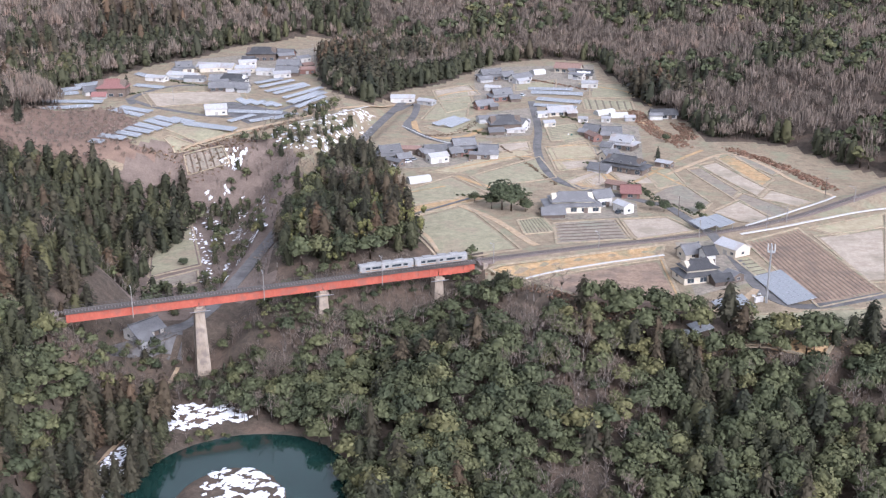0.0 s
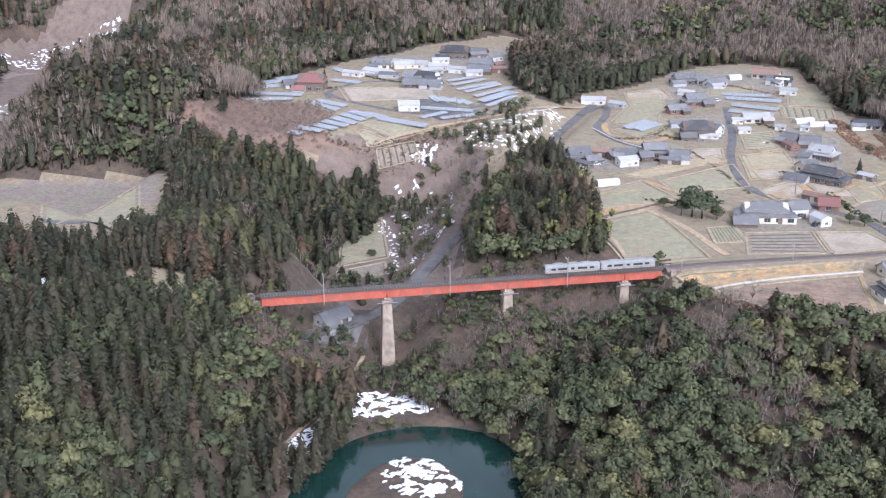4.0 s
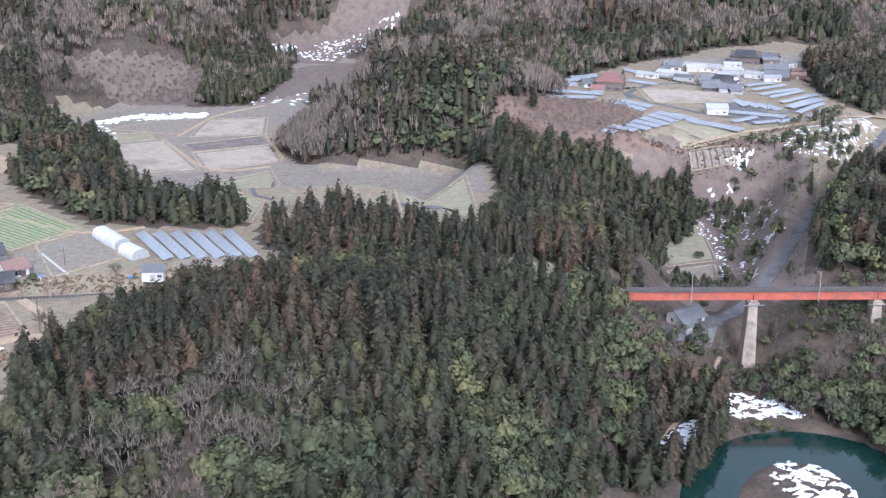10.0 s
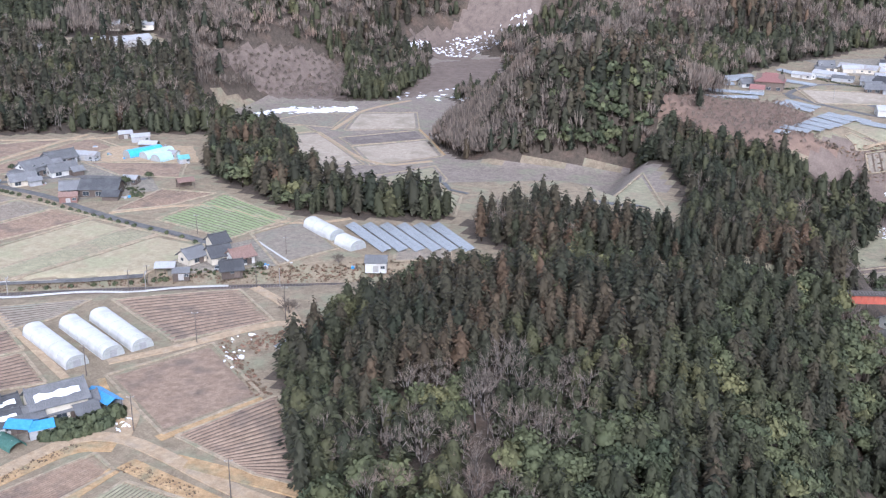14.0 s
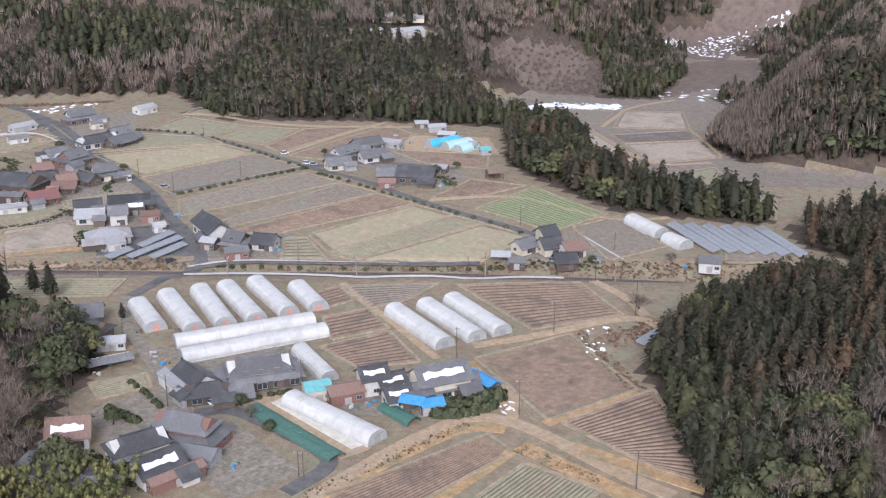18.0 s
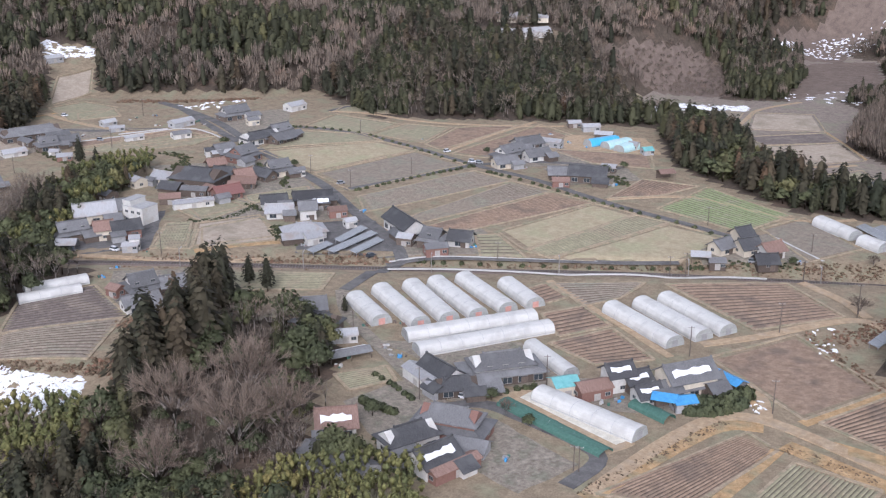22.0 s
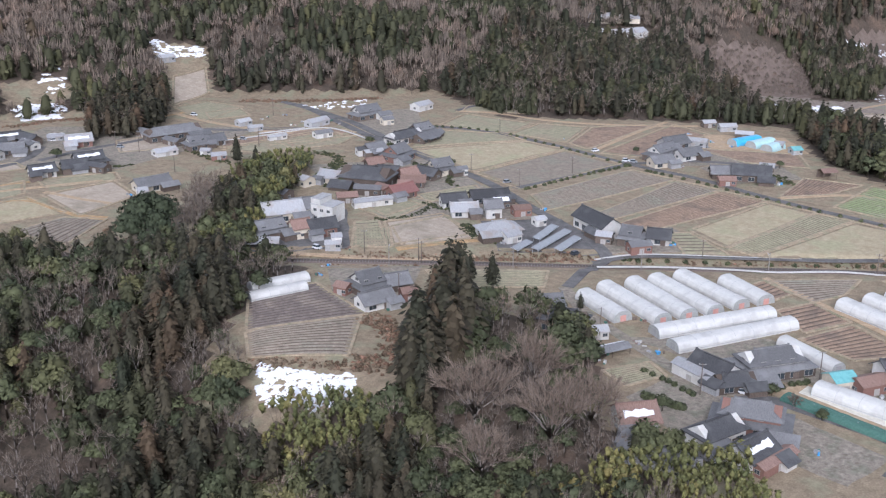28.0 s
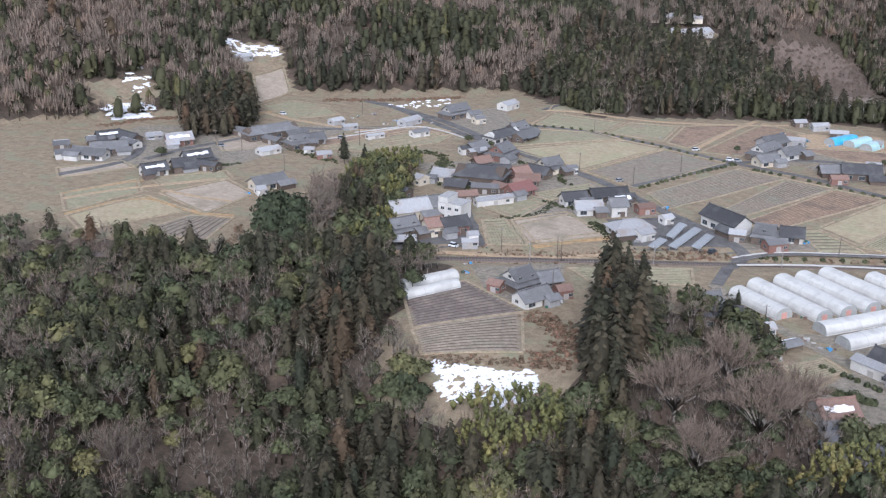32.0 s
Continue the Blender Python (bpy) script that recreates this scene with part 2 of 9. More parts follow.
# ---- the ground: one sheet to the horizon, finer where the camera looks ----
W_HILL = [(-251, 188), (-257, 236), (-245, 262), (-222, 288), (-188, 308), (-130, 338), (-110, 322), (-108, 280), (-112, 235), (-118, 150), (-162, 99), (-216, 137)]
W_DARK = [(-190, 414), (-214, 490), (-208, 535), (-152, 528), (-140, 478), (-128, 440), (-150, 402)]
W_BELT = [(-258, 333), (-244, 312), (-222, 306), (-190, 320), (-186, 332), (-209, 352), (-233, 357), (-246, 342)]
W_EDGE = [(-424, 415), (-385, 352), (-320, 319), (-266, 333), (-275, 352), (-320, 348), (-372, 398), (-400, 455)]
W_NORTH = [(-556, 352), (-486, 393), (-428, 414), (-404, 458), (-440, 500), (-520, 560), (-560, 560), (-640, 480), (-612, 380)]
W_BARE = [(-372, 560), (-340, 532), (-245, 545), (-232, 592), (-215, 628), (-262, 690), (-335, 690), (-382, 650)]
W_KNOLL = [(-64, 405), (-36, 388), (-8, 396), (-12, 440), (-24, 500), (-42, 548), (-56, 530), (-64, 470)]
W_FRONT = [(-760, 20), (-640, 50), (-591, 76), (-545, 94), (-515, 107), (-489, 121), (-480, 84), (-474, 58), (-462, 40), (-425, 46), (-414, 62), (-410, 80), (-420, 118), (-402, 128), (-382, 120), (-372, 100), (-362, 80), (-336, 72), (-322, 40), (-330, -60), (-760, -90)]
FELLED = [(-520, 832), (-518, 880), (-500, 920), (-470, 962), (-430, 962), (-425, 915), (-458, 905), (-462, 842), (-485, 828)]
BROWN_BASIN = [(-481, 815), (-462, 842), (-437, 850), (-400, 750), (-432, 712), (-447, 668), (-460, 732)]
RED_BANK = [(-250, 572), (-232, 612), (-181, 624), (-161, 590), (-164, 556), (-142, 553), (-181, 530), (-212, 538)]
E_BACK = [(-252, 572), (-240, 588), (-237, 656), (-218, 708), (-201, 756), (-171, 797), (-159, 838), (-129, 864), (-97, 889), (-60, 900), (-60, 910), (-190, 885), (-280, 800), (-332, 695), (-300, 620)]
E_MID = [(-87, 794), (-60, 880), (-42, 830), (-30, 704), (-43, 659), (-56, 662), (-73, 693)]
E_SLOPE = [(-32, 704), (-3, 726), (18, 769), (40, 803), (74, 825), (112, 806), (115, 709), (119, 667), (135, 624), (137, 572), (158, 575), (177, 560), (190, 526), (210, 495), (176, 575), (148, 665), (110, 824), (-55, 890)]
CLEARINGS = ([(-625, 535), (-598, 600), (-570, 590), (-560, 545), (-585, 495), (-622, 470)], [(-700, 252), (-740, 293), (-776, 315), (-794, 328), (-768, 347), (-745, 329), (-708, 290)], [(-563, 601), (-550, 670), (-540, 710), (-523, 735), (-482, 740), (-486, 652), (-512, 643), (-546, 628)], [(-800, 215), (-780, 250), (-752, 240), (-756, 205)])
W_SPUR = [(-541, 717), (-540, 758), (-530, 828), (-507, 830), (-490, 816), (-463, 762), (-452, 690), (-447, 668), (-483, 650), (-500, 690), (-520, 738)]
W_HOLLOW = [(-396, 752), (-430, 842), (-410, 835), (-328, 696), (-350, 690), (-384, 660), (-415, 690)]
W_RISE = [(-186, 404), (-180, 338), (-150, 340), (-125, 385), (-138, 408), (-165, 404)]
W_POINTED = [(-216, 496), (-208, 536), (-226, 560), (-246, 548), (-240, 522), (-228, 502)]
WOODS = (W_POINTED, W_SPUR, W_HOLLOW, W_RISE, W_HILL, W_RIGHT, W_DARK, W_BELT, W_EDGE, W_NORTH, W_BARE, W_KNOLL, W_FRONT, E_BACK, E_MID, E_SLOPE)


def lines(parts):
    out = []
    for a, b, n in parts:
        out += list(np.linspace(a, b, n, endpoint=False))
    return np.array(out + [parts[-1][1]])


def make_ground():
    xs = lines([(-6000, -1500, 12), (-1500, -900, 30), (-900, 260, 270), (260, 700, 30), (700, 6000, 12)])
    ys = lines([(-4000, -300, 10), (-300, -60, 16), (-60, 960, 236), (960, 1700, 50), (1700, 6000, 12)])
    gx, gy = np.meshgrid(xs, ys)
    gz = ground(gx, gy)
    nx, ny = len(xs), len(ys)
    me = bpy.data.meshes.new("ground")
    me.vertices.add(nx * ny)
    me.vertices.foreach_set("co", np.stack([gx, gy, gz], -1).astype(np.float32).ravel())
    i, j = np.meshgrid(np.arange(nx - 1), np.arange(ny - 1))
    k = (j * nx + i).ravel()
    q = np.stack([k, k + 1, k + 1 + nx, k + nx], 1).astype(np.int32)
    me.loops.add(4 * len(q)), me.polygons.add(len(q))
    me.loops.foreach_set("vertex_index", q.ravel())
    me.polygons.foreach_set("loop_start", np.arange(0, 4 * len(q), 4, dtype=np.int32))
    cx, cy = gx.ravel()[q].mean(1), gy.ravel()[q].mean(1)
    cx, cy = cx + 1.2 * ripple(cx, cy, 6, 0.2), cy + 1.2 * ripple(cx, cy, 6, 5.2)
    slot = np.zeros(len(q), np.int32)
    r = outline(cx, cy, VALLEY)
    slot[r > 8] = 1
    slot[(outline(cx, cy, GORGE) < 26) & (cy < 600)] = 1
    slot[(outline(cx, cy, GORGE) < 26) & (cy > 395) & (cy < 600)] = 2
    slot[(strip(cx, cy, RAIL)[0] < 34) & (cx > -135) & (cx < 14)] = 1
    for pts in WOODS:
        slot[outline(cx, cy, pts) < 2] = 1
    slot[outline(cx, cy, FELLED) < 0] = 2
    for pts, k in zip(CLEARINGS, (0, 0, 2, 0)):
        slot[outline(cx, cy, pts) < 0] = k
    slot[(outline(cx, cy, PADDIES) < 4) & (slot == 0)] = 4
    slot[outline(cx, cy, BROWN_BASIN) < 0] = 2
    slot[outline(cx, cy, RED_BANK) < 0] = 3
    me.polygons.foreach_set("material_index", slot)
    me.polygons.foreach_set("use_smooth", np.ones(len(q), bool))
    for m in (M_GRASS, M_LITTER, M_FELLED, M_RED_BANK, M_PADDY):
        me.materials.append(m)
    me.update(calc_edges=True)
    return tagged(new("ground", me), "winter valley ground of tan grass and brown leaf litter", "ground", kind="structure")


M_FELLED = surface("felled_slope", (0.13, 0.10, 0.08), (0.24, 0.185, 0.15), 5.0, 8, 0.95, bump=0.7)
M_RED_BANK = surface("red_scrub_bank", (0.165, 0.112, 0.084), (0.275, 0.188, 0.138), 4.0, 8, 0.95, bump=0.7)
M_PADDY = surface("bare_paddy_edge", (0.20, 0.165, 0.135), (0.31, 0.26, 0.215), 4.0, 9, 0.95, bump=0.4, patch=(0.25, 0.235, 0.17), patch_size=13, grain=0.3)
M_WATER = surface("river_water", (0.008, 0.028, 0.023), (0.014, 0.042, 0.034), 12.0, 3, 0.08, bump=0.02, spec=0.45)
make_ground()
water = bpy.data.meshes.new("river")
_k = np.linspace(0, 2 * np.pi, 48, endpoint=False)
water.from_pydata([(-56 + 44 * math.cos(a), 262 + 60 * math.sin(a), -38.0) for a in _k], [], [list(range(48))])
water.materials.append(M_WATER)
tagged(new("river", water), "still dark green river pool below the bridge", "river", kind="structure")

# ---- trees: unit-high crowns of many small sprays, scattered as woods ----
class Growth:
    """Triangles gathered for one mesh: corners, triangles, material slots, the tone of each corner and, for foliage, its shading normal."""

    def __init__(self):
        self.v, self.f, self.m, self.t, self.n, self.count = [], [], [], [], [], 0

    def add(self, v, f, m, tone, n=None):
        self.v.append(v), self.f.append(f + self.count), self.m.append(m)
        self.t.append(np.broadcast_to(tone, (len(v),)).astype(np.float32))
        if n is not None:
            self.n.append(n)
        self.count += len(v)

    def mesh(self, name, materials):
        v, f = np.concatenate(self.v).astype(np.float32), np.concatenate(self.f).astype(np.int32)
        me = bpy.data.meshes.new(name)
        me.vertices.add(len(v)), me.loops.add(3 * len(f)), me.polygons.add(len(f))
        me.vertices.foreach_set("co", v.ravel())
        me.loops.foreach_set("vertex_index", f.ravel())
        me.polygons.foreach_set("loop_start", np.arange(0, 3 * len(f), 3, dtype=np.int32))
        me.polygons.foreach_set("material_index", np.concatenate(self.m).astype(np.int32))
        for mat in materials:
            me.materials.append(mat)
        me.attributes.new("tone", "FLOAT", "POINT").data.foreach_set("value", np.concatenate(self.t))
        me.polygons.foreach_set("use_smooth", np.ones(len(f), bool))
        me.update(calc_edges=True)
        if self.n:
            me.attributes.new("custom_normal", "FLOAT_VECTOR", "POINT").data.foreach_set("vector", np.concatenate(self.n).astype(np.float32).ravel())
        return me


def prism(a, b, ra, rb, sides=4):
    """A tapered stem from a to b."""
    a, b = np.array(a, float), np.array(b, float)
    d = (b - a) / np.linalg.norm(b - a)
    u = np.cross(d, (1, 0, 0) if abs(d[0]) < 0.8 else (0, 1, 0))
    u /= np.linalg.norm(u)
    w, k = np.cross(d, u), np.arange(sides) * 2 * np.pi / sides
    ring = np.cos(k)[:, None] * u + np.sin(k)[:, None] * w
    i, j = np.arange(sides), (np.arange(sides) + 1) % sides
    return np.concatenate([a + ra * ring, b + rb * ring]), np.concatenate([np.c_[i, j, j + sides], np.c_[i, j + sides, i + sides]])


def unit(v):
    return v / (np.linalg.norm(v, axis=-1, keepdims=True) + 1e-9)


def gather(pieces):
    """Pieces of (corners, triangles, slot, normals) as one shape, each triangle turned to face the way of its normals; with no normals given, away from the piece's middle."""
    v, f, m, w, n = [], [], [], [], 0
    for pv, pf, slot, *rest in pieces:
        pn = rest[0] if rest else unit(pv - pv.mean(0))
        way = np.cross(pv[pf[:, 1]] - pv[pf[:, 0]], pv[pf[:, 2]] - pv[pf[:, 0]])
        pf = np.where((np.sum(way * pn[pf].mean(1), 1) < 0)[:, None], pf[:, ::-1], pf)
        v.append(pv), f.append(pf + n), m.append(np.full(len(pf), slot)), w.append(pn)
        n += len(pv)
    return np.concatenate(v), np.concatenate(f), np.concatenate(m), np.concatenate(w)


def sprays(rng, at, out, size, droop=0.2, wide=0.7, light=False):
    """One leaf spray (a bent pair of triangles) at each place, facing roughly out; with its shading normals."""
    n = len(at)
    out = unit(out + rng.normal(0, 0.22, (n, 3)))
    side = unit(np.cross(out, rng.normal(0, 1, (n, 3))))
    up = np.cross(side, out)
    s = (size * rng.uniform(0.65, 1.35, n))[:, None]
    a, b = at - side * s * wide - out * s * 0.25, at + side * s * wide - out * s * 0.25
    c, d = at + up * s + out * s * 0.1, at - up * s * 0.8 - out * s * droop
    if light:
        k = np.arange(n)[:, None] * 4
        return np.stack([a, c, b, d], 1).reshape(-1, 3), np.concatenate([k + [0, 2, 1], k + [0, 3, 2]]), np.repeat(out, 4, 0)
    v = np.stack([a, c, at + out * s * 0.16, b, d], 1).reshape(-1, 3)
    k = np.arange(n)[:, None] * 5
    return v, np.concatenate([k + [0, 2, 1], k + [1, 2, 3], k + [0, 4, 2], k + [2, 4, 3]]), np.repeat(out, 5, 0)


def conifer(rng, boughs, radius=0.19, foot=0.18, blunt=0.75, size=0.06, sides=6, tip=True, rings=5):
    """A cedar or cypress, 1 high: stem, dim heart and a plump crown of small drooping boughs."""
    def reach(h):
        k = np.clip((1 - h) / (1 - foot), 0, 1)
        return radius * (k ** blunt) * np.clip(0.5 + 2.0 * (1 - k), 0, 1)

    h = foot + (1 - foot) * (1 - rng.uniform(0, 1, boughs) ** (1 / (0.8 + blunt)))
    h[:2] = (0.985, 0.955) if tip else (0.94, 0.92)
    a = rng.uniform(0, 2 * np.pi, boughs)
    p = rng.uniform(0, 6)
    r = reach(h) * (1 + 0.19 * np.sin(3 * a + 11 * h + p) + 0.13 * np.sin(5 * a - 17 * h) + rng.uniform(-0.2, 0.16, boughs)) + 0.006
    o = np.c_[np.cos(a), np.sin(a), np.zeros(boughs)]
    n = unit(o + (0, 0, 0.5))
    t = np.c_[-np.sin(a), np.cos(a), np.zeros(boughs)]
    d = unit(o * 0.75 - (0, 0, 0.66))
    w = rng.normal(0, 0.45, boughs)[:, None]
    t, d = t * np.cos(w) + d * np.sin(w), d * np.cos(w) - t * np.sin(w)
    s = (size * rng.uniform(0.65, 1.3, boughs) * (0.55 + 0.6 * np.sqrt((1 - h) / (1 - foot))))[:, None]
    at = o * r[:, None] + np.c_[np.zeros(boughs), np.zeros(boughs), h]
    v = np.stack([at - d * s * 1.0 - n * s * 0.25, at - t * s * 0.72 - n * s * 0.12, at + d * s * 0.9 + n * s * 0.22, at + t * s * 0.72 - n * s * 0.12], 1).reshape(-1, 3)
    k = np.arange(boughs)[:, None] * 4
    f = np.concatenate([k + [0, 1, 2], k + [0, 2, 3]])
    shade = np.repeat(unit(o + (0, 0, 0.6) + rng.normal(0, 0.42, (boughs, 3))), 4, 0)
    hs = np.linspace(foot, 0.80, rings)
    ring = np.arange(sides) * 2 * np.pi / sides
    hv = np.concatenate([np.c_[np.cos(ring + q) * 0.72 * (reach(q) + 0.004), np.sin(ring + q) * 0.72 * (reach(q) + 0.004), np.full(sides, q)] for q in hs])
    i, j = np.arange(sides), (np.arange(sides) + 1) % sides
    hv = np.concatenate([hv, [(0, 0, 0.89)]])
    hf = np.concatenate([np.concatenate([np.c_[i, j, j + sides], np.c_[i, j + sides, i + sides]]) + q * sides for q in range(rings - 1)] + [np.c_[i + (rings - 1) * sides, j + (rings - 1) * sides, np.full(sides, rings * sides)]])
    hn = unit(hv * (1, 1, 0) + (0, 0, 0.06))
    stem = prism((0, 0, -0.06), (0, 0, foot + 0.2), 0.016, 0.011, 4)
    return gather([(v, f, 1, shade), (hv, hf, 1, hn), (*stem, 0)])


def roundtree(rng, lobes, leaves, spread=0.42, tall=0.36, size=0.062, light=False):
    """An evergreen broad-leaved tree, 1 high: limbs and a crown of uneven lobes."""
    pieces = [(*prism((0, 0, -0.06), (0.01, 0, 0.5), 0.026, 0.014, 4), 0)]
    for k in range(lobes):
        a, q = k * 2.4 + rng.uniform(0, 0.7), np.sqrt((k + 0.3) / lobes)
        c = np.array([np.cos(a) * spread * q * 0.62, np.sin(a) * spread * q * 0.62, 0.66 - 0.22 * q * q + rng.uniform(-0.06, 0.08)])
        r = spread * rng.uniform(0.42, 0.62)
        d = rng.normal(0, 1, (leaves, 3))
        d[:, 2] = np.abs(d[:, 2]) * 1.2 - 0.35
        d = unit(d)
        at = c + d * r * rng.uniform(0.8, 1.12, (leaves, 1)) * (1, 1, tall / spread)
        lv, lf, ln = sprays(rng, at, d, size, light=light)
        pieces.append((lv, lf, 1, unit(ln + 0.5 * unit(lv - (0, 0, 0.45)) + (0, 0, 0.25))))
        ring = np.array([(np.cos(i * 1.257), np.sin(i * 1.257), -0.2) for i in range(5)] + [(0, 0, 0.85), (0, 0, -0.8)])
        hv, i = c + ring * r * (0.82, 0.82, 0.75 * tall / spread), np.arange(5)
        pieces.append((hv, np.concatenate([np.c_[i, (i + 1) % 5, np.full(5, 5)], np.c_[(i + 1) % 5, i, np.full(5, 6)]]), 1, unit(ring)))
        pieces.append((*prism((0.005, 0, 0.3), c, 0.012, 0.005, 3), 0))
    return gather(pieces)


def baretree(rng, limbs, twigs, spread=0.36, fork=0.28, thick=1.0, fine=1.0):
    """A leafless tree, 1 high: stem, rising limbs, branches and a fan of fine twigs that all strive up and out."""
    pieces = [(*prism((0, 0, -0.05), (0.01, 0, fork + 0.1), 0.017 * thick, 0.012 * thick, 5), 0)]
    ends = []
    for k in range(limbs):
        a = k * 2.4 + rng.uniform(-0.4, 0.4)
        q = 0.2 + 0.8 * (k + 0.5) / limbs
        base = np.array([0, 0, fork + 0.16 * rng.uniform(0, 1)])
        mid = base + np.array([np.cos(a) * spread * q * 0.55, np.sin(a) * spread * q * 0.55, 0.20 + 0.12 * rng.uniform(0, 1)])
        tip = np.array([np.cos(a) * spread * q, np.sin(a) * spread * q, 0.95 - 0.30 * q * q + rng.uniform(-0.08, 0.02)])
        pieces += [(*prism(base, mid, 0.009 * thick, 0.006 * thick, 3), 0), (*prism(mid, tip, 0.006 * thick, 0.0015, 3), 0)]
        for _ in range(3):
            s = mid + (tip - mid) * rng.uniform(0.0, 0.8)
            e = s + rng.normal(0, 1, 3) * (0.09, 0.09, 0.03) + (tip - mid) * 0.35
            pieces.append((*prism(s, e, 0.0038 * thick, 0.0012, 3), 0))
            ends += [(s, e), (s, e)]
        ends += [(mid, tip)] * 2
    which = rng.integers(0, len(ends), twigs)
    s, e = np.array([ends[i][0] for i in which]), np.array([ends[i][1] for i in which])
    p = s + (e - s) * rng.uniform(0.1, 1.0, (twigs, 1))
    out = unit(p - (0, 0, fork * 0.6))
    d = (out + rng.normal(0, 0.42, (twigs, 3))) * rng.uniform(0.06, 0.15, (twigs, 1))
    w = np.cross(d, rng.normal(0, 1, (twigs, 3)))
    w *= 0.0042 * fine / (np.linalg.norm(w, axis=1)[:, None] + 1e-9)
    k = np.arange(twigs)[:, None] * 3
    face = np.cross(w, d)
    face = unit(face * np.where(face[:, 2:] < 0, -1, 1))
    pieces.append((np.stack([p - w, p + w, p + d], 1).reshape(-1, 3), k + [0, 1, 2], 1, np.repeat(face, 3, 0)))
    return gather(pieces)


def twigdome(rng, blades, spread=0.38):
    """A leafless tree seen from afar, 1 high: a stem and a loose dome of rising twigs."""
    a, q = rng.uniform(0, 2 * np.pi, blades), np.sqrt(rng.uniform(0, 1, blades))
    o = np.c_[np.cos(a) * q, np.sin(a) * q, np.zeros(blades)]
    top = o * spread + np.c_[np.zeros((blades, 2)), 0.98 - 0.42 * q * q + rng.uniform(-0.1, 0.05, blades)]
    low = o * spread * 0.6 + np.c_[np.zeros((blades, 2)), rng.uniform(0.2, 0.5, blades)]
    w = unit(np.cross(top - low, rng.normal(0, 1, (blades, 3)))) * 0.028
    face = np.cross(w, top - low)
    face = unit(face * np.where(face[:, 2:] < 0, -1, 1))
    k = np.arange(blades)[:, None] * 3
    v = np.stack([(low + top) / 2 - w, (low + top) / 2 + w, top], 1).reshape(-1, 3)
    v[1::6] += np.array([0, 0, -0.15])
    return gather([(v, k + [0, 1, 2], 1, np.repeat(face, 3, 0)), (*prism((0, 0, -0.06), (0, 0, 0.75), 0.014, 0.006, 3), 0)])


def bamboo(rng, leaves):
    """A clump of bamboo, 1 high: leaning canes with feathery nodding heads."""
    pieces = []
    for k in range(5):
        a = k * 1.26 + rng.uniform(0, 0.5)
        lean = np.array([np.cos(a), np.sin(a), 0]) * rng.uniform(0.08, 0.2)
        top = lean * 1.6 + (0, 0, rng.uniform(0.78, 0.92))
        pieces.append((*prism(lean * 0.3 - (0, 0, 0.05), top, 0.006, 0.003, 3), 0))
        d = unit(rng.normal(0, 1, (leaves, 3)) + (0, 0, 0.3))
        at = top + lean * 0.5 - (0, 0, 0.10) + d * (0.115, 0.115, 0.17) * rng.uniform(0.8, 1.1, (leaves, 1))
        sv, sf, sn = sprays(rng, at, d + (0, 0, 0.2), 0.052, 0.5, 0.55, True)
        pieces.append((sv, sf, 1, sn))
        ring = np.array([(np.cos(i * 1.257), np.sin(i * 1.257), -0.1) for i in range(5)] + [(0, 0, 1), (0, 0, -1.6)])
        i = np.arange(5)
        pieces.append((top + lean * 0.5 - (0, 0, 0.10) + ring * (0.09, 0.09, 0.13), np.concatenate([np.c_[i, (i + 1) % 5, np.full(5, 5)], np.c_[(i + 1) % 5, i, np.full(5, 6)]]), 1, unit(ring)))
    return gather(pieces)


RNG = np.random.default_rng(7)
FINE = {"cedar": [conifer(RNG, 170, 0.215, 0.12, 0.58, 0.050) for _ in range(5)], "cypress": [conifer(RNG, 170, 0.305, 0.02, 0.42, 0.058, tip=False) for _ in range(5)],
        "round": [roundtree(RNG, 7, 26, size=0.054, light=True) for _ in range(5)], "bare": [baretree(RNG, 5, 170) for _ in range(5)], "bamboo": [bamboo(RNG, 16) for _ in range(3)]}
MID = {"cedar": [conifer(RNG, 64, 0.235, 0.12, 0.55, 0.078) for _ in range(4)], "cypress": [conifer(RNG, 64, 0.315, 0.02, 0.38, 0.088, tip=False) for _ in range(4)],
       "round": [roundtree(RNG, 5, 11, size=0.09, light=True) for _ in range(4)], "bare": [baretree(RNG, 3, 80, fine=1.5) for _ in range(4)], "bamboo": [bamboo(RNG, 8) for _ in range(3)]}
PLAIN = {"cedar": [conifer(RNG, 30, 0.25, 0.06, 0.58, 0.095, 5, rings=4) for _ in range(4)], "cypress": [conifer(RNG, 30, 0.33, 0.02, 0.40, 0.105, 5, False, 4) for _ in range(4)],
         "round": [roundtree(RNG, 3, 8, size=0.12, light=True) for _ in range(4)], "bare": [twigdome(RNG, 56) for _ in range(4)], "bamboo": [bamboo(RNG, 5) for _ in range(2)]}
LEAF = {"cedar": M_CEDAR, "cypress": M_CYPRESS, "round": M_BROAD, "bare": M_TWIG, "bamboo": M_BAMBOO}
TALL = {"cedar": (11, 15.5), "cypress": (8.5, 11.5), "round": (8, 12), "bare": (8, 12), "bamboo": (7, 10)}
SLOTS = [M_BARK, M_CEDAR, M_CYPRESS, M_BROAD, M_TWIG, M_BAMBOO, M_PALE_BARK]
SLOT = {"cedar": 1, "cypress": 2, "round": 3, "bare": 4, "bamboo": 5}


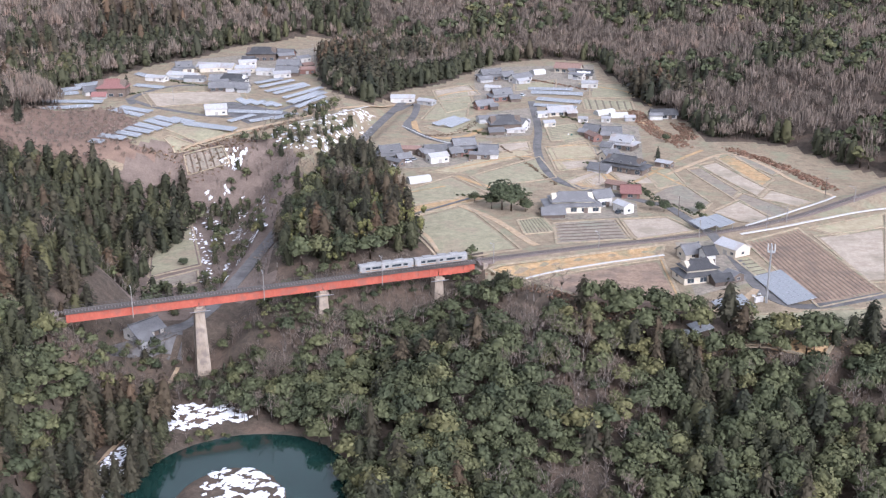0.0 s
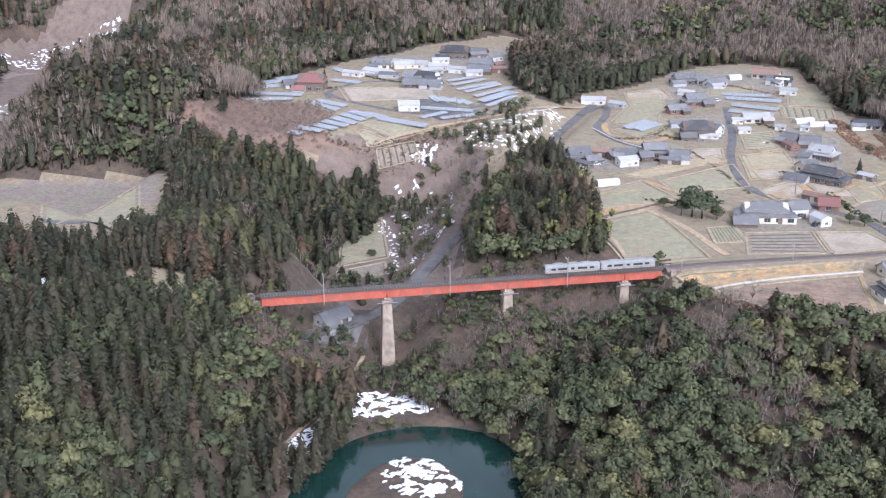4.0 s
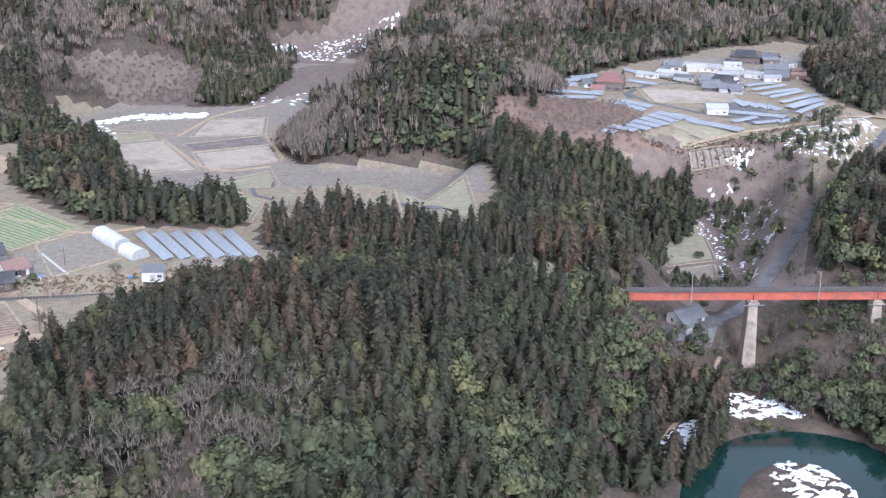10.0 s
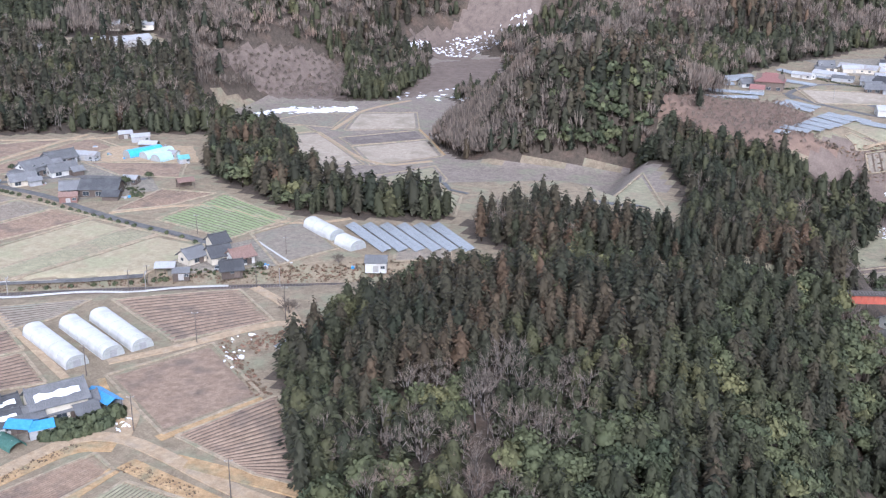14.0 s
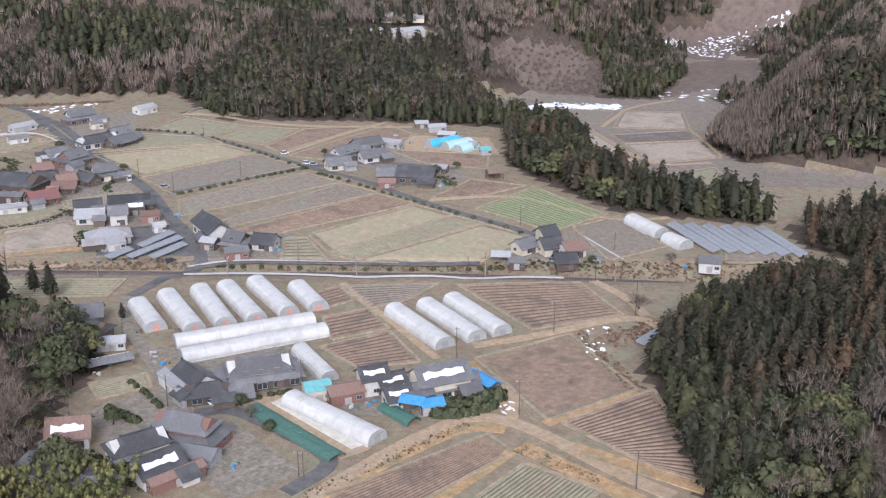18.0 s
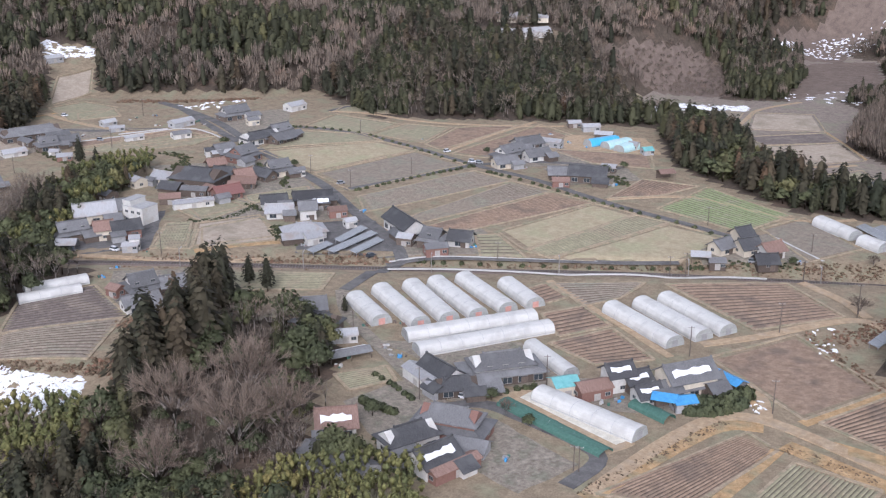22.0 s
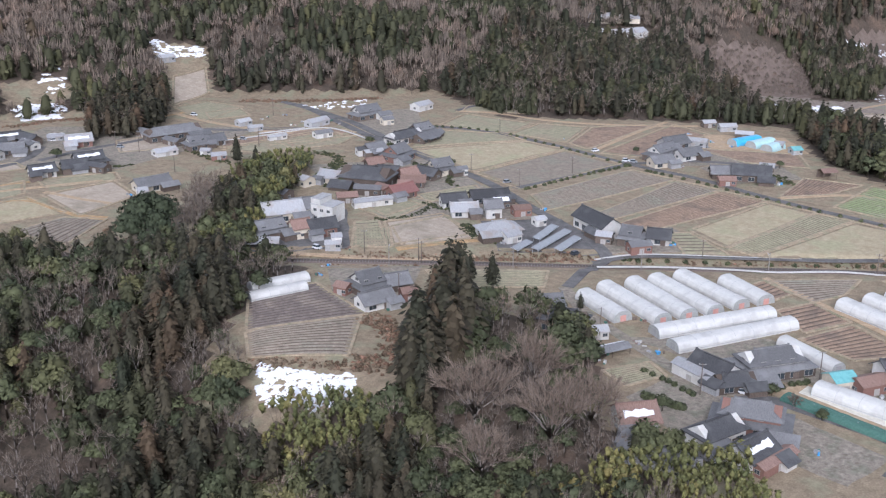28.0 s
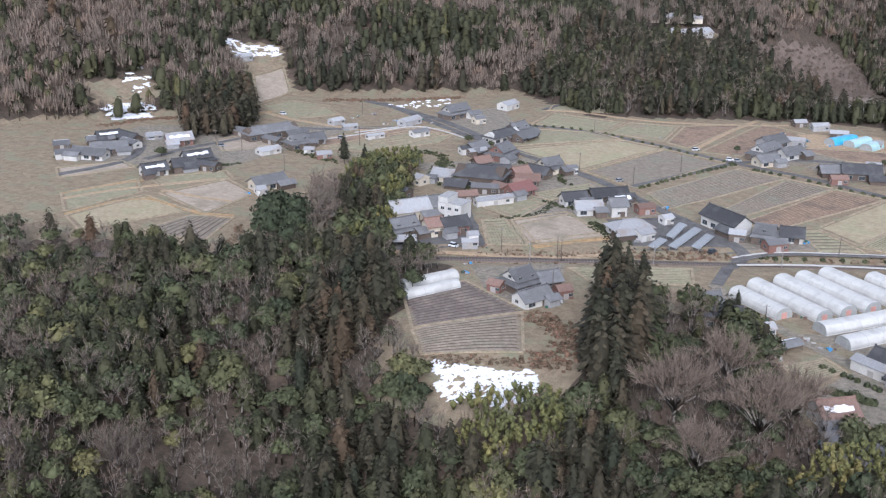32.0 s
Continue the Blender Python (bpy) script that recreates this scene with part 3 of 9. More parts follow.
def plant(growth, kind, shapes, x, y, z, tall, rng, tone):
    """Many trees of a kind: copies of its shapes, turned and scaled, laid into one mesh."""
    which = rng.integers(0, len(shapes), len(x))
    for k, (v, f, m, w) in enumerate(shapes):
        i = np.flatnonzero(which == k)
        if not len(i):
            continue
        a, s = rng.uniform(0, 2 * np.pi, len(i)), tall[i]
        wide = s * rng.uniform(0.75, 1.25, len(i))
        lean = rng.normal(0, 0.035, (2, len(i), 1)) * s[:, None] * v[:, 2]
        c, n = np.cos(a), np.sin(a)
        px = x[i, None] + lean[0] + wide[:, None] * (c[:, None] * v[:, 0] - n[:, None] * v[:, 1])
        py = y[i, None] + lean[1] + wide[:, None] * (n[:, None] * v[:, 0] + c[:, None] * v[:, 1])
        pz = z[i, None] + s[:, None] * v[:, 2]
        ff = (f[None] + (np.arange(len(i)) * len(v))[:, None, None]).reshape(-1, 3)
        stem = 6 if kind == "bare" else 0
        growth.add(np.stack([px, py, pz], -1).reshape(-1, 3), ff, np.tile(np.where(m == 0, stem, SLOT[kind]), len(i)), np.repeat(tone[i], len(v)),
                   np.stack([c[:, None] * w[:, 0] - n[:, None] * w[:, 1], n[:, None] * w[:, 0] + c[:, None] * w[:, 1], np.broadcast_to(w[:, 2], (len(i), len(v)))], -1).reshape(-1, 3))


PLANTED = [(86, 190), (235, 556), (460, 1120), (400, 1300), (-1150, 900), (-1060, 330), (-710, 98), (-505, -40), (-470, -66), (-330, 30), (-210, 120), (-100, 165), (0, 190)]


def wood(label, pts, spacing, mix, seed, fine=True, scale=1.0, keep=None):
    """A wood inside an outline. mix: shares of each kind, drawn in drifts. keep: a test that leaves places bare."""
    rng = np.random.default_rng(seed)
    p = np.array(pts, float)
    if fine and scale >= 0.7:
        spacing *= 1.2
    gx, gy = np.meshgrid(np.arange(p[:, 0].min(), p[:, 0].max(), spacing), np.arange(p[:, 1].min(), p[:, 1].max(), spacing * 0.87))
    gx = gx + (np.arange(len(gx)) % 2 * 0.5 * spacing)[:, None]
    x, y = (gx + rng.uniform(-0.42, 0.42, gx.shape) * spacing).ravel(), (gy + rng.uniform(-0.42, 0.42, gy.shape) * spacing).ravel()
    ok = (outline(x, y, pts) < 0) & (outline(x, y, PLANTED) < 6)
    x, y = x[ok], y[ok]
    if keep is not None:
        ok = keep(x, y)
        x, y = x[ok], y[ok]
    if not len(x):
        return None
    z = ground(x, y)
    kinds, share = list(mix), np.cumsum(list(mix.values())) / sum(mix.values())
    drift = 0.5 + 0.5 * ripple(x, y, 13 if fine else 46, seed * 0.37) + rng.normal(0, 0.22 if fine else 0.11, len(x))
    order = np.argsort(np.argsort(drift)) / max(1, len(x))
    kind = np.searchsorted(share, order, side="right").clip(0, len(kinds) - 1)
    growth = Growth()
    for k, name in enumerate(kinds):
        i = np.flatnonzero(kind == k)
        if not len(i):
            continue
        lo, hi = TALL[name]
        tall = rng.uniform(lo * 0.88, hi * 1.08, len(i)) * scale * (1 + 0.12 * ripple(x[i], y[i], 21, 2.2))
        tone = np.clip(0.45 + 0.25 * ripple(x[i], y[i], 16 if fine else 50, seed + 3.1) + rng.normal(0, 0.2, len(i)), 0, 1)
        plant(growth, name, (MID if fine == "mid" else FINE if fine else PLAIN)[name], x[i], y[i], z[i], tall, rng, tone)
    return tagged(new("woodland", growth.mesh("woodland", SLOTS)), label, "trees", kind="stuff")


# ---- woods ----
def off_rail(x, y):
    d = strip(x, y, RAIL)[0]
    return (d > 5.5) & (strip(x, y, VALLEY_ROAD)[0] > 5) & ((d > 24) | (x < -121) | (x > 16))


def under_bridge(x, y):
    d = strip(x, y, RAIL)[0]
    return (d > np.where(x > -66, 11, 4)) & (d < 26) & (strip(x, y, VALLEY_ROAD)[0] > 5) & ((x < -96) | (x > -66))


def open_gully(x, y):
    return (outline(x, y, W_DARK) > 0) & (outline(x, y, W_KNOLL) > 0) & (strip(x, y, VALLEY_ROAD)[0] > 6) & (outline(x, y, MEADOW) > 0) & (strip(x, y, RAIL)[0] > 26)


MEADOW = [(-146, 470), (-128, 528), (-104, 500), (-98, 430), (-120, 428)]
PATH = [(-90, 284), (-88, 304), (-94, 308), (-101, 296), (-104, 274), (-97, 270)]
TRAIL = [(-92, 366, 0), (-95, 345, 0), (-99, 318, 0), (-101, 296, 0), (-104, 278, 0)]
CORRIDOR = [(-222, 290), (-190, 302), (-130, 332), (-121, 336), (-122, 366), (-190, 350), (-235, 322)]
GULLY = [(-150, 408), (-128, 400), (-60, 400), (-64, 520), (-44, 590), (-60, 640), (-96, 570), (-130, 528), (-150, 520)]


wood("dark green cypress wood below the solar plateau", W_DARK, 4.7, {"cypress": 0.75, "cedar": 0.2, "bare": 0.05}, 13, fine="mid")
wood("row of tall slender cedars beside the railway cutting", W_BELT, 4.6, {"cedar": 0.75, "cypress": 0.15, "bare": 0.1}, 14, keep=off_rail)
wood("green cypresses on the rise below the plateau", W_RISE, 4.6, {"cypress": 0.7, "cedar": 0.2, "bare": 0.1}, 71, "mid", keep=off_rail)
wood("dark conifers on the spur beside the felled slope", W_SPUR, 6.0, {"cypress": 0.6, "bare": 0.25, "cedar": 0.15}, 72, False, 1.1)
wood("thin brown scrub on the old clearing", CLEARINGS[2], 5.0, {"bare": 1.0}, 75, False, 0.42)
wood("conifers and leafless trees round the brown hollow", W_HOLLOW, 6.0, {"bare": 0.5, "cypress": 0.35, "cedar": 0.15}, 73, False, 1.0)
wood("dark pointed conifers beside the leafless hill", W_POINTED, 4.0, {"cedar": 0.45, "cypress": 0.45, "bare": 0.1}, 79, "mid", 1.05)
wood("belt of dark cedars at the edge of the fields", W_EDGE, 4.2, {"cedar": 0.35, "cypress": 0.5, "round": 0.15}, 15, fine="mid")
wood("dark cedar wood with grey leafless trees behind the village", W_NORTH, 4.8, {"cypress": 0.42, "bare": 0.4, "cedar": 0.18}, 16, fine="mid", scale=1.1)
wood("grey-brown leafless wood on the low hill", W_BARE, 3.7, {"bare": 0.84, "cedar": 0.10, "round": 0.06}, 17, False, scale=1.25)
wood("evergreens and bamboo on the knoll beside the valley road", W_KNOLL, 4.2, {"cedar": 0.4, "bamboo": 0.18, "cypress": 0.2, "round": 0.22}, 18, keep=off_rail)


def outside(*shapes):
    """A test for woods: clear of the railway and road, and outside the given outlines."""
    return lambda x, y: off_rail(x, y) & (outline(x, y, PATH) > 0) & np.all([outline(x, y, q) > 0 for q in shapes] + [np.ones(len(x), bool)], axis=0)


def hills(x, y):
    r = outline(x, y, VALLEY)
    return (r > 4 + 7 * ripple(x, y, 22, 0.8)) & (r < 240) & np.all([outline(x, y, q) > 1 for q in CLEARINGS], axis=0) & (outline(x, y, FELLED) > 2) & (outline(x, y, BROWN_BASIN) > 2) & (outline(x, y, W_NORTH) > 0)


FAR_MIX = {"cypress": 0.34, "bare": 0.52, "cedar": 0.14}
wood("wooded hills of dark conifers and grey leafless trees", [(-1250, 250), (-830, 80), (-700, 150), (-600, 380), (-520, 400), (-540, 560), (-600, 900), (-1100, 700)], 7.6, FAR_MIX, 21, False, 1.18, keep=hills)
wood("far wooded hills of conifers and grey leafless trees", [(-1000, 700), (-540, 560), (-480, 700), (-380, 700), (-250, 760), (-60, 870), (-60, 1250), (-700, 1250)], 8.6, FAR_MIX, 22, False, 1.25, keep=hills)
wood("misty wooded hillside of grey leafless trees and conifers", [(-60, 870), (105, 810), (140, 600), (220, 480), (420, 450), (420, 800), (350, 1200), (-60, 1200)], 8.0, {"bare": 0.6, "round": 0.2, "cypress": 0.2}, 23, False, 1.15, keep=hills)

wood("cedars crowding the railway cutting", CORRIDOR, 3.7, {"cedar": 0.8, "cypress": 0.2}, 25, scale=0.9, keep=off_rail)
wood("low scrub and saplings under the bridge", [(-124, 325), (-60, 330), (18, 362), (20, 400), (-60, 390), (-124, 372)], 3.4, {"bare": 0.6, "round": 0.4}, 26, "mid", scale=0.5, keep=under_bridge)
wood("brown leafless scrub and evergreens on the gully sides", GULLY, 4.8, {"bare": 0.62, "round": 0.2, "cypress": 0.18}, 27, "mid", scale=0.62, keep=open_gully)


def rim(x, y):
    return outline(x, y, VALLEY) < 6


wood("dark conifers behind the solar plateau", E_BACK, 6.0, {"cypress": 0.5, "bare": 0.3, "cedar": 0.2}, 61, False, 1.2, keep=rim)
wood("dark cedars between the plateau and the hamlet", E_MID, 5.2, {"cedar": 0.5, "cypress": 0.35, "bare": 0.15}, 62, False, 1.1)
wood("dark conifers and reddish leafless trees above the hamlet", E_SLOPE, 5.4, {"cypress": 0.3, "bare": 0.5, "cedar": 0.2}, 63, False, 1.1, keep=rim)
wood("low reddish leafless scrub on the bank of the plateau", RED_BANK, 4.2, {"bare": 1.0}, 64, False, 0.3)
# ---- makers for built things ----
def part(name, v, f, material, parent=None, label="", slots=None, smooth=False):
    """One mesh object, under a thing or a part."""
    me = bpy.data.meshes.new(name)
    me.from_pydata([tuple(map(float, q)) for q in v], [], [tuple(map(int, q)) for q in f])
    for m in (material if isinstance(material, (list, tuple)) else [material]):
        me.materials.append(m)
    if slots is not None:
        me.polygons.foreach_set("material_index", slots)
    if smooth:
        me.polygons.foreach_set("use_smooth", [True] * len(f))
    me.update()
    return hang(name, me, parent, label)


def hang(name, me, parent=None, label=""):
    ob = new(name, me)
    ob.parent = parent
    if label:
        ob["label"] = label
    return ob


def thing(name, x, y, turn=0.0, z=None, label="", category="", group="", kind=""):
    ob = new(name)
    ob.matrix_basis = pose(x, y, float(ground(x, y)) if z is None else z, 0, 0, turn)
    return tagged(ob, label, category, group, kind)


def block(x0, x1, y0, y1, z0, z1):
    v = [(x0, y0, z0), (x1, y0, z0), (x1, y1, z0), (x0, y1, z0), (x0, y0, z1), (x1, y0, z1), (x1, y1, z1), (x0, y1, z1)]
    return v, [(3, 2, 1, 0), (4, 5, 6, 7), (0, 1, 5, 4), (1, 2, 6, 5), (2, 3, 7, 6), (3, 0, 4, 7)]


def join(*pieces):
    v, f = [], []
    for pv, pf in pieces:
        n = len(v)
        v += list(pv)
        f += [[i + n for i in q] for q in pf]
    return v, f


def tube(a, b, ra, rb, sides=6):
    v, f = prism(a, b, ra, rb, sides)
    q = [(i, (i + 1) % sides, (i + 1) % sides + sides, i + sides) for i in range(sides)]
    return [tuple(p) for p in v], q + [tuple(range(sides - 1, -1, -1)), tuple(range(sides, 2 * sides))]


def slab(pts, thick):
    """A flat many-cornered plate, its top at pts."""
    n = len(pts)
    v = list(pts) + [(x, y, z - thick) for x, y, z in pts]
    return v, [tuple(range(n)), tuple(range(2 * n - 1, n - 1, -1))] + [(i, i + n, (i + 1) % n + n, (i + 1) % n) for i in range(n)]


M_TILE = surface("grey_roof_tiles", (0.108, 0.108, 0.109), (0.208, 0.206, 0.204), 0.6, 5, 0.55, bump=0.5, patch=(0.20, 0.20, 0.20), patch_size=4, each=0.22, stretch=(3, 1, 1))
M_TILE_DARK = surface("dark_roof_tiles", (0.046, 0.046, 0.048), (0.098, 0.098, 0.099), 0.6, 5, 0.5, bump=0.5, patch=(0.11, 0.11, 0.11), patch_size=5, each=0.2, stretch=(3, 1, 1))
M_TILE_RED = surface("russet_roof_tiles", (0.19, 0.085, 0.075), (0.30, 0.16, 0.14), 0.6, 5, 0.65, bump=0.5, each=0.2, stretch=(3, 1, 1))
M_TIN = surface("pale_metal_roof", (0.30, 0.305, 0.31), (0.46, 0.46, 0.46), 1.2, 5, 0.45, bump=0.15, patch=(0.34, 0.30, 0.27), patch_size=5, each=0.18, stretch=(5, 1, 1))
M_TIN_BROWN = surface("rusty_metal_roof", (0.16, 0.10, 0.08), (0.30, 0.20, 0.16), 1.0, 5, 0.65, bump=0.2, each=0.2, stretch=(5, 1, 1))
M_TEAL = surface("teal_metal_roof", (0.12, 0.36, 0.36), (0.22, 0.50, 0.50), 1.2, 5, 0.5, bump=0.1)
M_BLUE = surface("blue_sheeting", (0.05, 0.24, 0.50), (0.10, 0.36, 0.66), 0.7, 5, 0.45, bump=0.5)
M_PLASTER = surface("white_plaster", (0.48, 0.47, 0.44), (0.66, 0.65, 0.61), 1.5, 5, 0.85, bump=0.08, patch=(0.50, 0.47, 0.42), patch_size=3, each=0.10)
M_CREAM = surface("cream_wall", (0.50, 0.44, 0.34), (0.64, 0.58, 0.47), 1.5, 5, 0.85, bump=0.08, each=0.12)
M_BOARD = surface("brown_boarding", (0.085, 0.065, 0.052), (0.165, 0.13, 0.105), 0.5, 5, 0.85, bump=0.25, each=0.25, stretch=(4, 4, 0.5))
M_RED_WALL = surface("rust_red_boarding", (0.17, 0.09, 0.07), (0.26, 0.15, 0.12), 0.6, 5, 0.8, bump=0.2, each=0.15, stretch=(4, 4, 0.5))
M_GREY_WALL = surface("grey_wall", (0.28, 0.28, 0.28), (0.42, 0.42, 0.41), 1.0, 5, 0.8, bump=0.1, each=0.15)
M_SNOW = surface("snow", (0.80, 0.82, 0.85), (0.92, 0.93, 0.95), 1.0, 6, 0.7, bump=0.4)
M_GLASS = surface("window_glass", (0.03, 0.04, 0.05), (0.06, 0.075, 0.085), 1.0, 3, 0.08, bump=0.0, spec=0.7)
M_SASH = surface("window_sash", (0.30, 0.28, 0.25), (0.42, 0.40, 0.37), 0.5, 5, 0.5, bump=0.05)
M_FILM = surface("greenhouse_film", (0.55, 0.545, 0.51), (0.65, 0.64, 0.60), 2.0, 5, 0.45, bump=0.1, patch=(0.50, 0.49, 0.46), patch_size=4, stretch=(1, 3, 1))
# end-wall film, a darker grey than the cover
M_END_FILM = surface("darker_end_film", (0.30, 0.31, 0.29), (0.42, 0.43, 0.41), 1.0, 5, 0.5, bump=0.1)
M_HOOP = surface("galvanised_hoop", (0.35, 0.36, 0.37), (0.5, 0.5, 0.5), 0.5, 5, 0.4, metal=0.6, bump=0.05)
# cells paled in their base colour to stand in for reflected sky
M_PANEL = surface("sky_paled_cells", (0.24, 0.255, 0.262), (0.325, 0.34, 0.345), 1.2, 4, 0.25, bump=0.05, spec=0.6)
M_PANEL_EDGE = surface("panel_frame", (0.45, 0.47, 0.49), (0.6, 0.61, 0.62), 0.5, 4, 0.4, metal=0.3, bump=0.05)
M_CONCRETE = surface("weathered_concrete", (0.27, 0.215, 0.16), (0.42, 0.35, 0.275), 2.5, 5, 0.9, bump=0.25, patch=(0.22, 0.18, 0.15), patch_size=3.5, stretch=(1, 1, 0.3))
M_POLE = surface("pole_concrete", (0.22, 0.20, 0.18), (0.34, 0.32, 0.29), 0.8, 5, 0.85, bump=0.1)
M_POLE_DARK = surface("weathered_pole_wood", (0.10, 0.08, 0.065), (0.17, 0.14, 0.12), 0.8, 5, 0.85, bump=0.1)
M_ASPHALT = surface("asphalt", (0.12, 0.115, 0.11), (0.185, 0.178, 0.17), 2.0, 8, 0.9, bump=0.15, patch=(0.10, 0.097, 0.095), patch_size=6, grain=0.15)
M_TRACK = surface("earth_track", (0.36, 0.255, 0.155), (0.50, 0.385, 0.255), 1.6, 7, 0.95, bump=0.3, patch=(0.40, 0.315, 0.22), patch_size=4, grain=0.25)
M_YARD = surface("gravel_yard", (0.20, 0.17, 0.132), (0.335, 0.295, 0.238), 1.2, 8, 0.95, bump=0.3, patch=(0.21, 0.20, 0.15), patch_size=4, grain=0.4)
M_BALLAST = surface("track_ballast", (0.13, 0.10, 0.085), (0.23, 0.185, 0.16), 0.5, 6, 0.95, bump=0.5)
M_WHITE_LINE = surface("white_kerb", (0.44, 0.43, 0.41), (0.60, 0.59, 0.56), 0.8, 5, 0.8, bump=0.1)
M_NET = surface("green_shade_net", (0.055, 0.135, 0.105), (0.10, 0.20, 0.16), 0.6, 6, 0.8, bump=0.4)
M_RED_STEEL = surface("red_painted_steel", (0.36, 0.085, 0.055), (0.47, 0.13, 0.082), 2.5, 5, 0.6, bump=0.05, patch=(0.31, 0.11, 0.08), patch_size=2.5, stretch=(1, 1, 0.4))
M_DARK_STEEL = surface("dark_steel", (0.09, 0.08, 0.075), (0.16, 0.145, 0.135), 0.6, 5, 0.6, metal=0.3, bump=0.1)
ROOFS = {"tile": M_TILE, "dark": M_TILE_DARK, "red": M_TILE_RED, "tin": M_TIN, "rust": M_TIN_BROWN, "teal": M_TEAL, "blue": M_BLUE}
WALLS = {"white": M_PLASTER, "cream": M_CREAM, "board": M_BOARD, "red": M_RED_WALL, "grey": M_GREY_WALL}
ROOF_WORDS = {"tile": "grey-tiled", "dark": "dark-tiled", "red": "russet-tiled", "tin": "pale metal", "rust": "rusty brown metal", "teal": "teal metal", "blue": "blue-sheeted"}
WALL_WORDS = {"white": "white plaster", "cream": "cream-coloured", "board": "brown boarded", "red": "rust-red boarded", "grey": "grey"}


# windows are shared meshes: a sash with two bars and a pane behind it
def _window_meshes(w, h):
    sash = join(block(-w / 2, w / 2, -0.06, 0.06, 0, 0.09), block(-w / 2, w / 2, -0.06, 0.06, h - 0.09, h), block(-w / 2, -w / 2 + 0.09, -0.06, 0.06, 0.09, h - 0.09),
                block(w / 2 - 0.09, w / 2, -0.06, 0.06, 0.09, h - 0.09), block(-0.045, 0.045, -0.05, 0.05, 0.09, h - 0.09))
    pane = block(-w / 2 + 0.05, w / 2 - 0.05, -0.02, 0.02, 0.05, h - 0.05)
    out = []
    for name, (v, f), m in (("window", sash, M_SASH), ("pane", pane, M_GLASS)):
        me = bpy.data.meshes.new(name)
        me.from_pydata(v, [], f)
        me.materials.append(m)
        out.append(me)
    return out


WIN = {"s": _window_meshes(1.5, 1.1), "l": _window_meshes(2.6, 1.8)}


def window(parent, size, x, y, z, turn):
    ob = hang("window", WIN[size][0], parent)
    ob.matrix_basis = pose(x, y, z, 0, 0, turn)
    hang("pane", WIN[size][1], ob)


def gable_body(L, D, low, eave, top):
    """Walls that end in two gables, ridge along x."""
    v = [(sx * L / 2, sy * D / 2, z) for sx, sy in ((-1, -1), (1, -1), (1, 1), (-1, 1)) for z in (low, eave)] + [(-L / 2, 0, top), (L / 2, 0, top)]
    return v, [(0, 2, 3, 1), (2, 4, 5, 9, 3), (4, 6, 7, 5), (6, 0, 1, 8, 7), (1, 3, 9, 8), (5, 7, 8, 9)]


def gable_roof(L, D, eave, top, over=0.7, thick=0.22):
    drop = over * (top - eave) / (D / 2)
    e, x = D / 2 + over, L / 2 + over * 0.8
    z0 = eave - drop + thick
    return join(slab([(-x, -e, z0), (x, -e, z0), (x, 0, top + thick), (-x, 0, top + thick)], thick), slab([(-x, 0, top + thick), (x, 0, top + thick), (x, e, z0), (-x, e, z0)], thick))


def hip_roof(L, D, eave, top, over=0.7, thick=0.22, gablet=0.0, ridge=None):
    """Hipped on four sides; gablet: share of the height above which the ends stand up as small gables."""
    e, x = D / 2 + over, L / 2 + over
    z0 = eave - over * 0.35 + thick
    t = top + thick
    r = (ridge if ridge is not None else max(L - D, 0.25 * L)) / 2
    if not gablet:
        v = [(-x, -e, z0), (x, -e, z0), (x, e, z0), (-x, e, z0), (-r, 0, t), (r, 0, t)]
        f = [(0, 1, 5, 4), (1, 2, 5), (2, 3, 4, 5), (3, 0, 4)]
    else:
        zg, eg = z0 + (t - z0) * gablet, e * (1 - gablet)
        xg = r + (x - r) * (1 - gablet) * 0.75
        v = [(-x, -e, z0), (x, -e, z0), (x, e, z0), (-x, e, z0), (-xg, -eg, zg), (xg, -eg, zg), (xg, eg, zg), (-xg, eg, zg), (-xg, 0, t), (xg, 0, t)]
        f = [(0, 1, 5, 4), (2, 3, 7, 6), (1, 2, 6, 5), (3, 0, 4, 7), (4, 5, 9, 8), (6, 7, 8, 9), (5, 6, 9), (7, 4, 8)]
    n = 4
    low = [(p[0], p[1], p[2] - thick) for p in v[:4]]
    k = len(v)
    f = f + [(i, i + k, (i + 1) % n + k, (i + 1) % n) for i in range(n)] + [(k + 3, k + 2, k + 1, k)]
    return v + low, f


def skirt(L, D, l2, d2, eave, high, over=0.7, thick=0.18):
    """A lean-to roof round a smaller upper storey."""
    o = [(sx * (L / 2 + over), sy * (D / 2 + over), eave - 0.2) for sx, sy in ((-1, -1), (1, -1), (1, 1), (-1, 1))]
    i = [(sx * l2 / 2, sy * d2 / 2, high) for sx, sy in ((-1, -1), (1, -1), (1, 1), (-1, 1))]
    up = [(x, y, z + thick) for x, y, z in o]
    v = o + up + i
    return v, [(4 + k, 4 + (k + 1) % 4, 8 + (k + 1) % 4, 8 + k) for k in range(4)] + [(k, (k + 1) % 4, 4 + (k + 1) % 4, 4 + k) for k in range(4)] + [(k, 8 + k, 8 + (k + 1) % 4, (k + 1) % 4) for k in range(4)]


